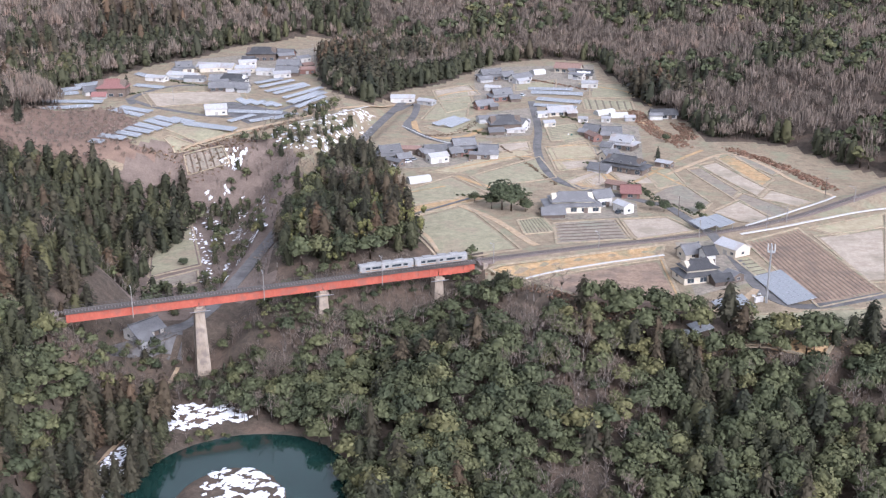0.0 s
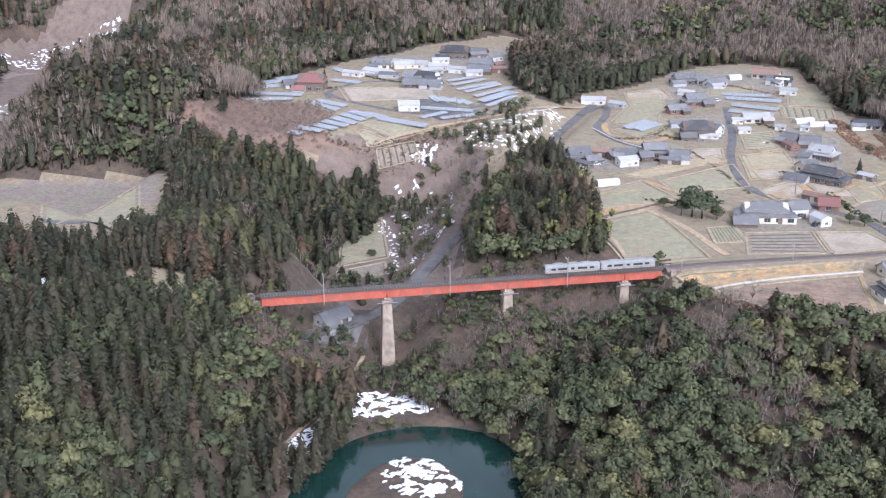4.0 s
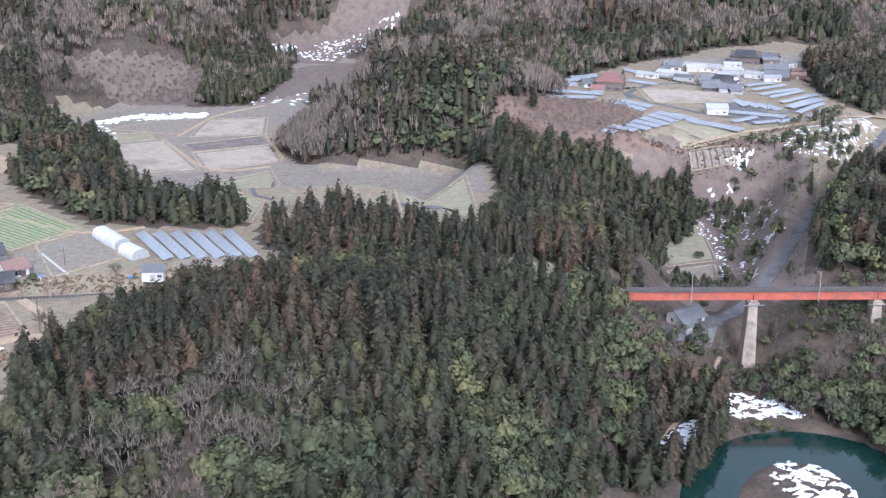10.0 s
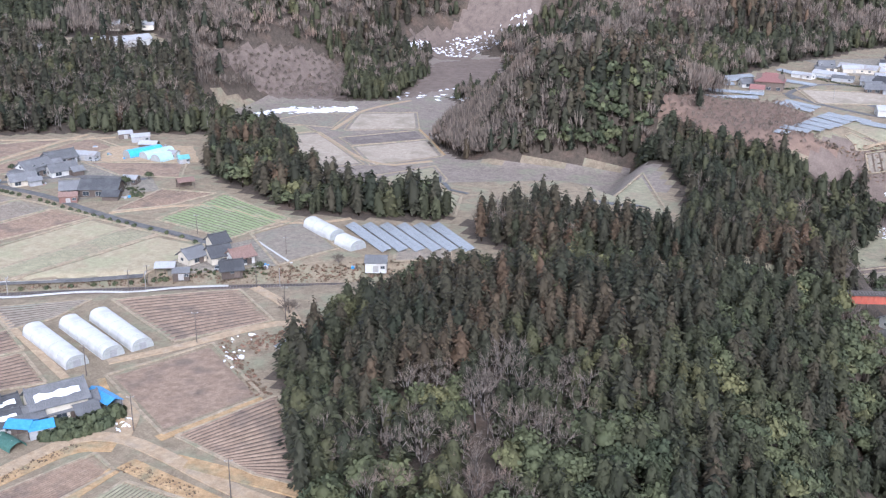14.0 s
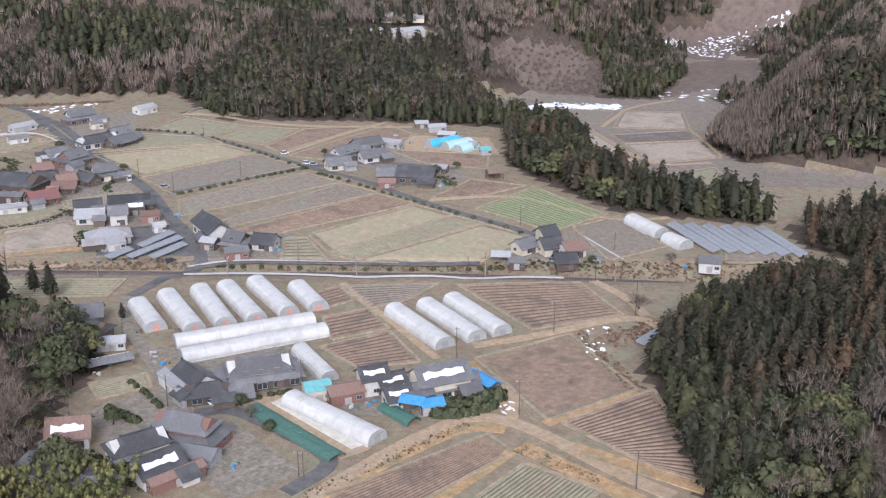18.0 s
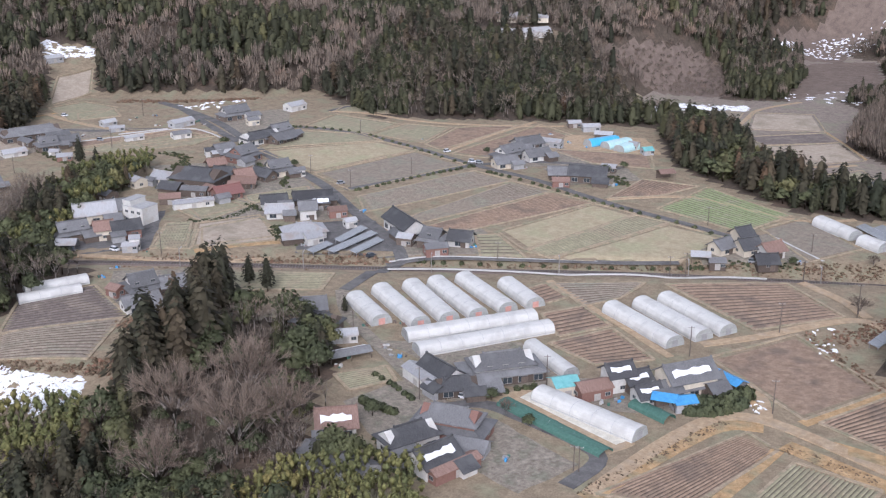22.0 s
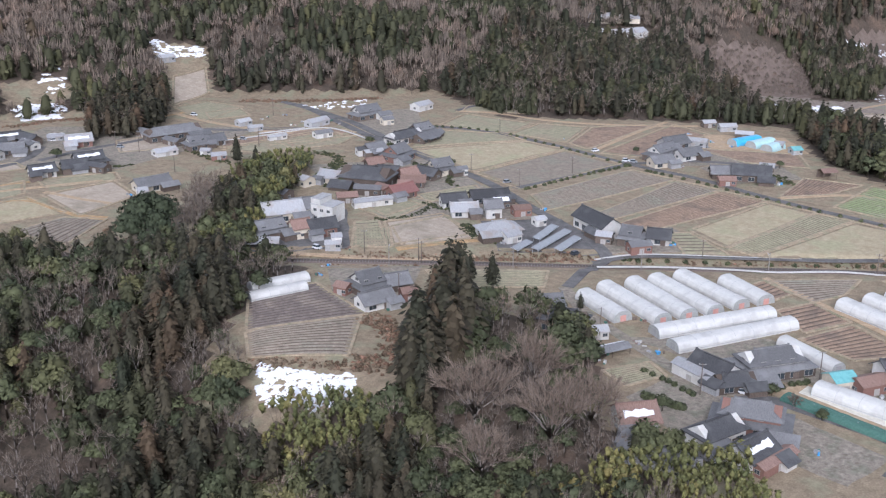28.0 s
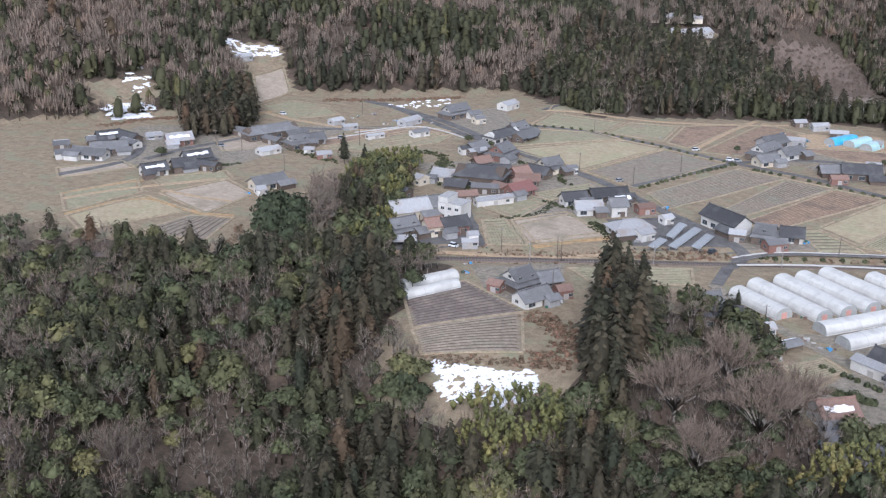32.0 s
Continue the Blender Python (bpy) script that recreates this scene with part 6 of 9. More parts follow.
road([(-702.4, 258.8), (-674.2, 254.7), (-636.3, 254.6), (-619.7, 260.6)], 3.0, 'track')
road([(-662.6, 312.8), (-632.5, 299.2), (-593.9, 281.3), (-575.1, 273.8)], 4.2, 'asphalt')
road([(-656.2, 96.3), (-649.7, 115.3), (-639.5, 132.3), (-626.7, 151.1)], 2.6, 'track')
road([(-599.3, 132), (-614.5, 128.3), (-633, 126.9)], 2.4, 'track')
road([(-582.8, 116.8), (-592.1, 114.2), (-610.9, 114)], 1.6, 'bank')
road([(-515.9, 122.1), (-493.3, 137.3), (-467.4, 150.9), (-451.1, 165.2)], 2.6, 'track')

# ---- fields of the main village ----
field((-558.3, 269), (-569.2, 306.5), (-537.6, 319.5), (-520.5, 314.8), 'turf', 0, True)
field((-554.5, 266.6), (-519.1, 313.1), (-496.3, 310.1), (-509.6, 252.8), 'stubble', 0, True)
field((-507.9, 251.7), (-495, 308.5), (-463.7, 302.2), (-478.5, 241.1), 'grey', 0, True)
field((-471, 236.5), (-454.7, 295.5), (-432.4, 291.8), (-455.6, 222), 'grey', 10, True)
field((-438.6, 226.9), (-431.3, 290.3), (-411.5, 288.3), (-431.3, 220.2), 'grey', 8, True)
field((-426.9, 216.9), (-410.6, 287.1), (-390.1, 283.9), (-411, 226.3), 'plough', 9, True)
field((-401.3, 231.2), (-389.3, 282.7), (-370.3, 279.6), (-383.2, 219.8), 'stubble', 0, True)
field((-382.2, 219.1), (-369.6, 278.4), (-355.4, 277), (-371.8, 218.9), 'turf', 7, True)
field((-370.8, 219), (-354.4, 276), (-328.1, 272.6), (-335.1, 241.1), 'stubble', 0, True)
field((-406.1, 223.5), (-400.1, 228.9), (-379, 214.1), (-392, 205.9), 'turf', 5, True)
field((-572.2, 317.8), (-575.7, 345.5), (-534.4, 347), (-534, 321.7), 'turf', 0, True)
field((-532.9, 322.4), (-532.1, 348.6), (-508.7, 355.6), (-502.2, 321.9), 'turf', 0, True)
field((-499.7, 320.9), (-506.3, 357), (-483.1, 382.5), (-487.6, 316.6), 'plough', 0, True)
field((-480.1, 313.4), (-476.1, 387.3), (-452.5, 377), (-462.1, 317.3), 'plough', 0, True)
field((-580.3, 350.4), (-585.1, 364), (-571.9, 385.6), (-548.2, 365), 'turf', 0, True)
field((-388.4, 292.3), (-389.4, 325.3), (-366.2, 329.2), (-373.7, 307.1), 'plough', 9, True)
field((-366.9, 290.8), (-362.6, 329.7), (-321, 311.4), (-328.9, 281.8), 'green', 11, False)
field((-448.2, 346.3), (-404.3, 363.6), (-392.4, 342.6), (-419.7, 335.5), 'plough', 0, True)
field((-324.9, 289.9), (-316.6, 311.8), (-287.9, 288.5), (-298.7, 265.1), 'grey', 0, True)
field((-268.7, 293.6), (-251.5, 303), (-247.6, 292.4), (-264.4, 283.4), 'grey', 5, True)
field((-455.7, 142.2), (-421.9, 164.5), (-415.6, 151.2), (-441.3, 132.9), 'turf', 7, True)
field((-360.2, 198), (-335.5, 216.2), (-335.8, 200), (-342, 187.4), 'grey', 6, True)
field((-329.5, 218.3), (-297.9, 241), (-274, 222.1), (-292.7, 198.9), 'plough', 10, True)
field((-296.3, 173.8), (-281.8, 202), (-250.4, 177.8), (-262.7, 152.8), 'plough', 0, True)
field((-259.1, 153.2), (-246.6, 179.4), (-219.2, 144.2), (-232.1, 144.8), 'plough', 14, True)
field((-288, 94), (-271.8, 139.7), (-262.8, 135.3), (-269.5, 100.8), 'plough', 10, True)
field((-260.2, 107), (-257.8, 132.4), (-238.1, 130.8), (-239.8, 114.4), 'turf', 12, True)
field((-349.2, 174.2), (-342, 187.4), (-327.7, 178.1), (-336.5, 162.5), 'plough', 5, True)
field((-336.4, 157), (-326.6, 176.4), (-307.4, 164.1), (-319.3, 151.8), 'plough', 7, True)
field((-364.7, 186.2), (-361, 197.5), (-349.6, 190.7), (-353.3, 179.6), 'plough', 4, True)
field((-503.4, 165.2), (-492.5, 171.5), (-478.4, 154.4), (-489.1, 147.5), 'turf', 8, False)
field((-492.7, 173), (-483.7, 195.5), (-460, 180.2), (-476.1, 157.3), 'pale', 0, True)
field((-516.4, 182.7), (-512.1, 206.3), (-498, 206.8), (-497.1, 177.8), 'turf', 0, True)
field((-638.8, 257.7), (-604.4, 281), (-595.7, 280.5), (-615, 237.2), 'plough', 0, True)
field((-612.2, 235.2), (-591.3, 276.8), (-587.7, 257), (-601.2, 230.1), 'turf', 0, True)
field((-372.5, 106.6), (-364.6, 119.2), (-357.3, 113.9), (-363.2, 101.8), 'turf', 6, True)
field((-484.5, 89.3), (-476.8, 112.2), (-447.7, 101.5), (-469.3, 72.5), 'dark', 9, True)
field((-468.7, 71.7), (-448.3, 99.4), (-433.7, 75.5), (-459.4, 63), 'grey', 8, True)
field((-662.9, 101.1), (-653.8, 132.5), (-638.2, 121.4), (-641.6, 86), 'turf', 0, True)
field((-637.2, 82.9), (-633.4, 118.8), (-603.1, 114.2), (-618.3, 74.2), 'stubble', 0, True)
field((-599.7, 86.7), (-598.6, 110.3), (-583.8, 117.7), (-573, 90.8), 'grey', 6, True)
field((-630.7, 123.6), (-622.9, 153.8), (-599.8, 146), (-595.5, 114.4), 'pale', 0, True)
field((-748.7, 303.1), (-747, 326.9), (-719.8, 302.5), (-714.6, 270), 'pale', 0, True)
field((-712.2, 268.4), (-707.5, 289.6), (-680.9, 289.9), (-674.2, 254.7), 'turf', 0, True)
field((-677.2, 200.5), (-669.7, 222.5), (-644.1, 208.1), (-658.5, 186.7), 'pale', 0, True)
field((-642.4, 225.1), (-627.3, 252.6), (-612, 277.6), (-626.6, 219.8), 'plough', 0, True)
field((-624.4, 217.3), (-609.1, 273.9), (-594.9, 273.4), (-602.5, 223.6), 'turf', 0, True)

# ---- yards ----
yard((-377.8, 130.5), (-335.7, 124.5), (-318.9, 135.9), (-343.5, 153.2))
yard((-331.2, 119.1), (-326.1, 131), (-290.7, 119.7), (-293.8, 110.5), kind='track')
yard((-332.3, 138.9), (-298.5, 149.6), (-289.3, 137.5), (-304.7, 130.7))
yard((-329, 90.5), (-327.9, 111), (-296.3, 103.1), (-302.1, 84.6))
yard((-361, 95.9), (-354.9, 115.6), (-330.2, 109.5), (-340.8, 85.9))
yard((-574.8, 219.2), (-536.9, 262.2), (-452.8, 211.6), (-501.4, 178.7))
yard((-469.8, 196.7), (-445.8, 216.2), (-414.2, 191), (-446, 172.1), kind='asphalt')
yard((-431.1, 206.5), (-410.4, 232.1), (-379, 214.1), (-413.4, 190))
yard((-473.6, 323.9), (-457.4, 359.9), (-413.6, 339.8), (-445.6, 307.8))
yard((-433.2, 315.7), (-409.5, 342.6), (-389.5, 323.1), (-410.1, 298.7))
yard((-338.4, 254.8), (-318.4, 290.3), (-298.5, 264.6), (-328.4, 244.7))
yard((-624.5, 305.2), (-604.7, 341.6), (-555.6, 286.8), (-582.5, 276.1))
yard((-454.8, 375.5), (-420.3, 392.1), (-400.1, 366.6), (-443.9, 349.3), kind='track')
yard((-537.3, 140.8), (-519.2, 179.3), (-489.2, 144.9), (-519.2, 119.9), kind='asphalt')
yard((-696.4, 136.2), (-728.2, 199), (-637.2, 264.2), (-636.3, 166.3))
yard((-485.8, 127.2), (-461.3, 148.6), (-441.8, 114.2), (-459.8, 101))

# ---- houses of the main village ----
house(-611.4, 307.8, 74.5, 12.7, 6.5, 6.8, two=True, wall='white')
shed(-599.8, 340.4, 82.9, 10.6, 7, 4.5, roof='tin', wall='white')
house(-565.7, 278.8, 78, 18.5, 8, 5.5, roof='dark', kind='irimoya')
house(-565.2, 291.9, 80.7, 9.5, 6, 6.5, two=True, wall='board')
house(-558.1, 286.2, -89, 14.5, 7, 4.6, roof='tile', wall='board')
shed(-594.6, 303.4, 62.1, 5.7, 5, 4, roof='tile', wall='cream')
shed(-621.1, 281.4, 84.9, 6.5, 5, 3.6, roof='tin', wall='grey')
house(-563.6, 253.2, 77.8, 9.2, 6.5, 5, wall='board')
house(-548.3, 250.4, 89.6, 9.6, 7, 7, two=True, wall='red')
house(-548.3, 233.5, 66.9, 7.3, 5, 4.5, roof='rust', wall='board')
shed(-560.4, 248.5, 63, 8.7, 4, 3.6, roof='tin', wall='board')
house(-518.8, 241.4, 66.1, 8.5, 6, 6.8, two=True, roof='tile', wall='cream')
shed(-510.6, 245.3, 55.8, 4.7, 4, 4, roof='tile', wall='white')
house(-519.1, 233.1, -2.2, 9.6, 6, 4.8, roof='dark', wall='board')
house(-533.4, 210.3, 16.2, 20.4, 13, 8, roof='dark', kind='irimoya', wall='board')
house(-548.2, 204.5, 9.8, 9, 6, 5.2, roof='tin', wall='cream')
shed(-525.2, 200.2, 25.3, 10.7, 5, 4, roof='tile', wall='board')
house(-533.4, 224.5, 23.5, 8.3, 6, 5, roof='dark', wall='board')
house(-524.8, 226.5, 64.8, 7, 6, 5.2, roof='rust', wall='red')
house(-517, 219.6, 32.5, 9.2, 5, 4.6, roof='rust', wall='board')
house(-512.2, 204.9, 70.9, 10.3, 7, 5.2, roof='red', wall='red')
shed(-514.1, 188.7, 56.9, 15.6, 4, 3.4, roof='tin', wall='white', snow=1)
house(-488.8, 207, 52.1, 9.5, 6, 5, roof='dark', wall='white')
house(-478.4, 199.2, 41.2, 9.7, 6, 5, roof='tin', wall='white')
house(-480.4, 219.9, 47.3, 14.6, 7, 4.8, roof='dark', wall='board', snow=1)
house(-468.9, 204.3, 46, 6, 6, 6.6, roof='tile', wall='white')
shed(-472.2, 215.4, 44.4, 6.8, 5, 4, roof='dark', wall='board', snow=-1)
shed(-461, 212.1, 50.9, 6.7, 5, 4, roof='rust', wall='red')
shed(-449.3, 205.4, 60.1, 4.2, 4, 3.6, roof='tin', wall='white')
house(-455.6, 187.4, 53.8, 14.4, 9, 5.2, roof='tin', kind='hip', wall='white', label='low white hall with a hipped pale metal roof')
shed(-448.5, 183.9, 64.7, 6.1, 6, 4.2, roof='tin', wall='white')
house(-428.4, 211, -26.9, 17.9, 8, 7.2, roof='dark', wall='white', label='tall white gabled house with a dark roof beside the lane')
house(-411.9, 205.8, 10.2, 6.3, 6, 6.4, two=True, wall='board')
shed(-406.1, 199.3, 50, 7.7, 5, 4, roof='tile', wall='red')
house(-404.5, 212.4, 18.6, 7.5, 7, 5, roof='dark', wall='white')
shed(-420.4, 201.6, 14.8, 5.5, 5, 4.2, roof='tin', wall='board')
house(-453, 321.8, 80.1, 13.3, 6.5, 6.8, two=True, wall='white')
house(-447.8, 308.9, 57.1, 10.2, 7, 5, wall='cream')
house(-456.3, 341.4, 64.1, 12.8, 8, 5.5, roof='tile', wall='grey')
house(-442.8, 327.3, 63.1, 11.4, 7, 5, roof='tile', wall='white')
shed(-449.9, 351.2, 7.3, 11.8, 5, 4, roof='tin', wall='grey')
house(-419.2, 305.4, 34.1, 7.6, 6.5, 5, wall='board')
house(-407, 309.4, 21, 15.1, 9, 6.2, roof='dark', wall='board', label='long brown boarded farmhouse with a dark roof')
shed(-412.6, 296.2, 34.4, 6.9, 5, 3.8, roof='rust', wall='red')
shed(-406.6, 327.4, 15.5, 6, 5, 3.6, roof='tin', wall='board')
shed(-381.7, 330.5, 49.4, 6.5, 5, 4.4, roof='rust', wall='board', open_front=True)
shed(-406.3, 363.7, 48.9, 4.6, 5, 3.5, roof='teal', wall='grey', label='green metal shed beside the coloured tunnels')
shed(-459.7, 391.7, 42.3, 6.3, 5, 3.6, roof='tin', wall='board')
shed(-448.8, 389.1, 41.7, 8.4, 5, 3.8, roof='tin', wall='grey')
shed(-436.2, 379, 17.4, 8.3, 5, 3.8, roof='tin', wall='board')
shed(-415.5, 368.9, 4.8, 4.3, 5, 3.6, roof='tin', wall='white')
house(-326.8, 256.8, 70.5, 7.1, 6, 5, roof='tile', wall='cream')
house(-323.8, 267.6, 60.6, 5.7, 6, 7, two=False, roof='dark', wall='cream')
house(-319.1, 260.9, 54.8, 7, 7, 5.6, roof='dark', wall='cream')
house(-311.5, 262.5, 62.7, 7.6, 6, 5.2, roof='rust', wall='white')
house(-310.3, 255.1, 38.7, 6.7, 6, 4.6, roof='dark', wall='board')
shed(-329.6, 245.9, 26.3, 6.2, 5, 3.5, roof='tin', wall='grey', open_front=True)
shed(-268.8, 279.2, 21.5, 7, 7, 4.6, roof='tile', wall='white')
shed(-324, 246.5, 31.1, 5.3, 4.5, 3.5, roof='tile', wall='board')

# ---- houses beside the tunnels ----
house(-405.9, 134.8, 45.2, 9.1, 7, 5, roof='tile', wall='board')
house(-394.5, 125.3, 14.1, 13.1, 7, 6.4, roof='dark', kind='irimoya', wall='board')
shed(-384.8, 125.9, 45.4, 6.8, 5, 3.6, roof='tin', wall='white')
shed(-389.6, 118.6, 28.6, 6.4, 5, 3.2, roof='rust', wall='board')
shed(-375.8, 116.8, 60.7, 11.8, 4, 3, roof='tile', wall='grey', open_front=True, snow=1, label='low open shelter with dark sheeting and snow')
house(-346.4, 118.7, -17.3, 11.3, 8, 6.4, roof='dark', wall='white')
shed(-350.4, 116.1, -21.8, 12.5, 4.5, 4.2, roof='tin', wall='white')
house(-340.1, 116.6, 46.5, 10.4, 6, 4.6, roof='dark', wall='board', kind='irimoya')
house(-335.9, 131.2, 51, 16, 7.5, 7.2, two=True, roof='tile', wall='white', kind='irimoya', label='wide two-storey farmhouse with a grey tiled hip-and-gable roof')
house(-328.7, 98.1, 14.6, 13.8, 7, 7.4, two=True, roof='tile', wall='red', kind='irimoya')
house(-333.1, 87, 68.2, 12.7, 7, 6.2, roof='dark', wall='white', kind='irimoya')
house(-323.2, 83.2, 74.6, 10, 8, 6, roof='dark', wall='white', snow=-1, label='white-walled house with a dark tiled roof and melting snow')
shed(-317.9, 83.7, 75.6, 13.1, 3.6, 3.4, roof='rust', wall='red')
house(-352.1, 83.7, 44.5, 9, 9, 6.2, roof='rust', wall='white', snow=-1, label='white barn with a faded red metal roof and snow')
shed(-340.3, 70.5, -1.4, 18.7, 8, 4.5, roof='tile', wall='grey')
shed(-317.9, 132.7, 52.3, 6.5, 6, 4.6, roof='teal', wall='cream')
shed(-311.3, 135.5, 56, 8.8, 6, 4.4, roof='rust', wall='red')
house(-308.1, 143.2, 54.2, 6.7, 6, 7, roof='dark', wall='white', snow=-1)
house(-304.3, 145.6, 59.3, 6.7, 6, 5, roof='dark', wall='board', snow=-1)
house(-298.5, 140.3, 57.1, 6.2, 5.5, 4.8, roof='dark', wall='white', snow=-1)
house(-293.2, 151.9, 56.6, 13.3, 8.5, 7.8, roof='tile', wall='cream', snow=-1, label='large cream gabled farmhouse with snow on its grey roof')
house(-292.3, 150.9, 54.9, 19.1, 5, 4.2, roof='tile', wall='board')
shed(-293.4, 140.1, 15.2, 5.8, 4.5, 4, roof='blue', wall='grey', open_front=True, label='lean-to covered with bright blue sheeting')
shed(-289.4, 142.1, 49.1, 5.5, 4.5, 3.6, roof='blue', wall='grey', label='shed covered with bright blue sheeting')
shed(-285.4, 160.1, -19.6, 10, 4, 3.4, roof='blue', wall='grey', open_front=True, label='long lean-to covered with bright blue sheeting')

# ---- greenhouse tunnels ----
tunnel(-392.2, 145.5, -28.8, 21, 6.6, 3.3)
tunnel(-386, 153, -29.1, 30.4, 6.6, 3.3)
tunnel(-380.8, 161.1, -31.3, 30.2, 6.6, 3.3)
tunnel(-375.9, 168.3, -29.7, 30.4, 6.6, 3.3)
tunnel(-371.1, 177, -28.4, 29.5, 6.6, 3.3)
tunnel(-361.9, 183, -31, 19.9, 6.6, 3.3)
tunnel(-360.1, 152.9, 56.6, 40.4, 6.2, 3, ends='grey')
tunnel(-352, 147.9, 58.7, 41.7, 6.2, 3, ends='grey')
tunnel(-329.9, 146.6, -28.2, 20.8, 5.2, 2.8, ends='grey')
tunnel(-306.6, 124.6, -9.4, 31, 6.4, 3.2, ends='grey')
tunnel(-320.1, 181.9, -26.3, 30, 6.6, 3.3, ends='grey')
tunnel(-314.9, 190.7, -26.4, 29.2, 6.6, 3.3, ends='grey')
tunnel(-310.6, 198.4, -27.5, 29.1, 6.6, 3.3, ends='grey')
tunnel(-301.3, 302.1, -31.4, 19.3, 6.6, 3.6, ends='grey')
tunnel(-285.5, 292, -27.7, 10.2, 6.6, 3.4, ends='grey')
tunnel(-485.5, 104.2, 65.9, 19.5, 5.5, 2.6, ends='grey')
tunnel(-480.6, 98.1, 66.2, 19.1, 5, 2.4, ends='grey')
M_BLUE_FILM = surface('blue_film', (0.05, 0.36, 0.62), (0.10, 0.50, 0.78), 1.5, 5, 0.35, bump=0.2)
M_AQUA_FILM = surface('aqua_film', (0.36, 0.58, 0.58), (0.52, 0.70, 0.69), 1.5, 5, 0.35, bump=0.2)

tunnel(-432.3, 369.5, 66.2, 17, 6.5, 3.2, None, M_BLUE_FILM, 'plastic tunnel under coloured film')
tunnel(-424.4, 369.1, 71.6, 14.9, 6.5, 3.2, None, M_AQUA_FILM, 'plastic tunnel under coloured film')
tunnel(-417.1, 365.2, 77.1, 11.3, 6.5, 3.2, None, M_AQUA_FILM, 'plastic tunnel under coloured film')

# ---- solar rows of the main village ----
solar(-441.2, 196.4, 97.3, 17.5, 3, 1.2)
solar(-435.1, 190.1, 91.6, 24.9, 3, 1.2)
solar(-428.5, 189.7, 93.5, 16.5, 3, 1.2)
solar(-440.6, 178.9, 92.1, 10.9, 3, 1.2)
solar(-283.1, 300.9, -39.4, 32.9, 3.7, 0.9, 1.8)
solar(-277.6, 303.3, -40.1, 32.5, 3.7, 0.9, 1.8)
solar(-272, 305.6, -40.6, 32.1, 3.7, 0.9, 1.8)
solar(-266.4, 307.9, -41.2, 31.7, 3.7, 0.9, 1.8)
solar(-261, 310.2, -42, 31.5, 3.7, 0.9, 1.8)
solar(-255.5, 312.6, -43, 31.4, 3.7, 0.9, 1.8)
solar(-259.4, 210.5, 82.4, 16.6, 3.2, 0.9)

# ---- bushes beside the lanes ----
for _p in spread([(-573.7, 310.8), (-556.9, 318), (-539.2, 321.2), (-491.2, 308.8), (-458.8, 300.8)], 4.2)[::1]:
    bush(_p[0] + RNG.normal(0, 0.2), _p[1] + RNG.normal(0, 0.2))
for _p in spread([(-476.7, 242.4), (-470, 269.1), (-458.8, 300.8)], 2.8)[::1]:
    bush(_p[0] + RNG.normal(0, 0.2), _p[1] + RNG.normal(0, 0.2))
for _p in spread([(-448.1, 296.8), (-429.4, 293.7), (-390.1, 283.9), (-356.4, 278.8), (-326.1, 271.7)], 4.2)[::1]:
    bush(_p[0] + RNG.normal(0, 0.2), _p[1] + RNG.normal(0, 0.2))
for _p in spread([(-407.8, 192.3), (-388.3, 204.4), (-362.4, 220.4), (-337.3, 237.3), (-327.8, 243.6)], 4.0)[::1]:
    bush(_p[0] + RNG.normal(0, 0.2), _p[1] + RNG.normal(0, 0.2))
for _p in spread([(-332.4, 120.6), (-325.7, 130.4)], 1.6)[::1]:
    bush(_p[0] + RNG.normal(0, 0.2), _p[1] + RNG.normal(0, 0.2))
for _p in spread([(-339.4, 122.1), (-327.9, 134.5)], 1.3)[::1]:
    bush(_p[0] + RNG.normal(0, 0.2), _p[1] + RNG.normal(0, 0.2), r=0.9, h=1.0)
for _p in spread([(-287.4, 145.1), (-282.4, 147.6), (-278.7, 156.9)], 1.5)[::1]:
    bush(_p[0] + RNG.normal(0, 0.2), _p[1] + RNG.normal(0, 0.2), r=2.6, h=3.2, label='big rounded dark clipped hedge', group='farmhouse hedge')
for _p in spread([(-287.2, 140.6), (-281.6, 143.3), (-277.7, 152.1)], 1.8)[::1]:
    bush(_p[0] + RNG.normal(0, 0.2), _p[1] + RNG.normal(0, 0.2), r=2.0, h=2.4, label='big rounded dark clipped hedge', group='farmhouse hedge')
for _p in spread([(-363.4, 112.9), (-347, 107.4)], 1.8)[::1]:
    bush(_p[0] + RNG.normal(0, 0.2), _p[1] + RNG.normal(0, 0.2), r=1.0, h=1.3)
for _p in spread([(-356.4, 99.1), (-346.3, 98.8)], 2.0)[::1]:
    bush(_p[0] + RNG.normal(0, 0.2), _p[1] + RNG.normal(0, 0.2), r=1.5, h=1.6)
for _p in spread([(-347.8, 116.5), (-344.4, 114.9)], 2.0)[::1]:
    bush(_p[0] + RNG.normal(0, 0.2), _p[1] + RNG.normal(0, 0.2), r=1.5, h=1.6)

# ---- utility poles ----
pole(-270.1, 151.7, 9.5)
pole(-231.9, 135, 9.5)
pole(-286, 200.5, 9.5)
pole(-300.7, 171.7, 9.0)
pole(-323.1, 133, 9.0)
pole(-345.6, 108.3, 9.0)
pole(-271, 223.7, 10.5)
pole(-294.2, 244.9, 7.5)
pole(-334.6, 232.7, 7)
pole(-510.2, 252.4, 8)
pole(-480.7, 243.6, 8)
pole(-473.4, 275.2, 7.5)
pole(-537.6, 319.5, 7)
pole(-296.7, 99.9, 6.5)
pole(-295.5, 100.1, 6.5)
pole(-342.3, 282, 7.5)
pole(-462.9, 150.1, 8)
pole(-386.4, 208, 7)
pole(-385.2, 130.1, 7.5)
pole(-301.7, 275.9, 6.5)
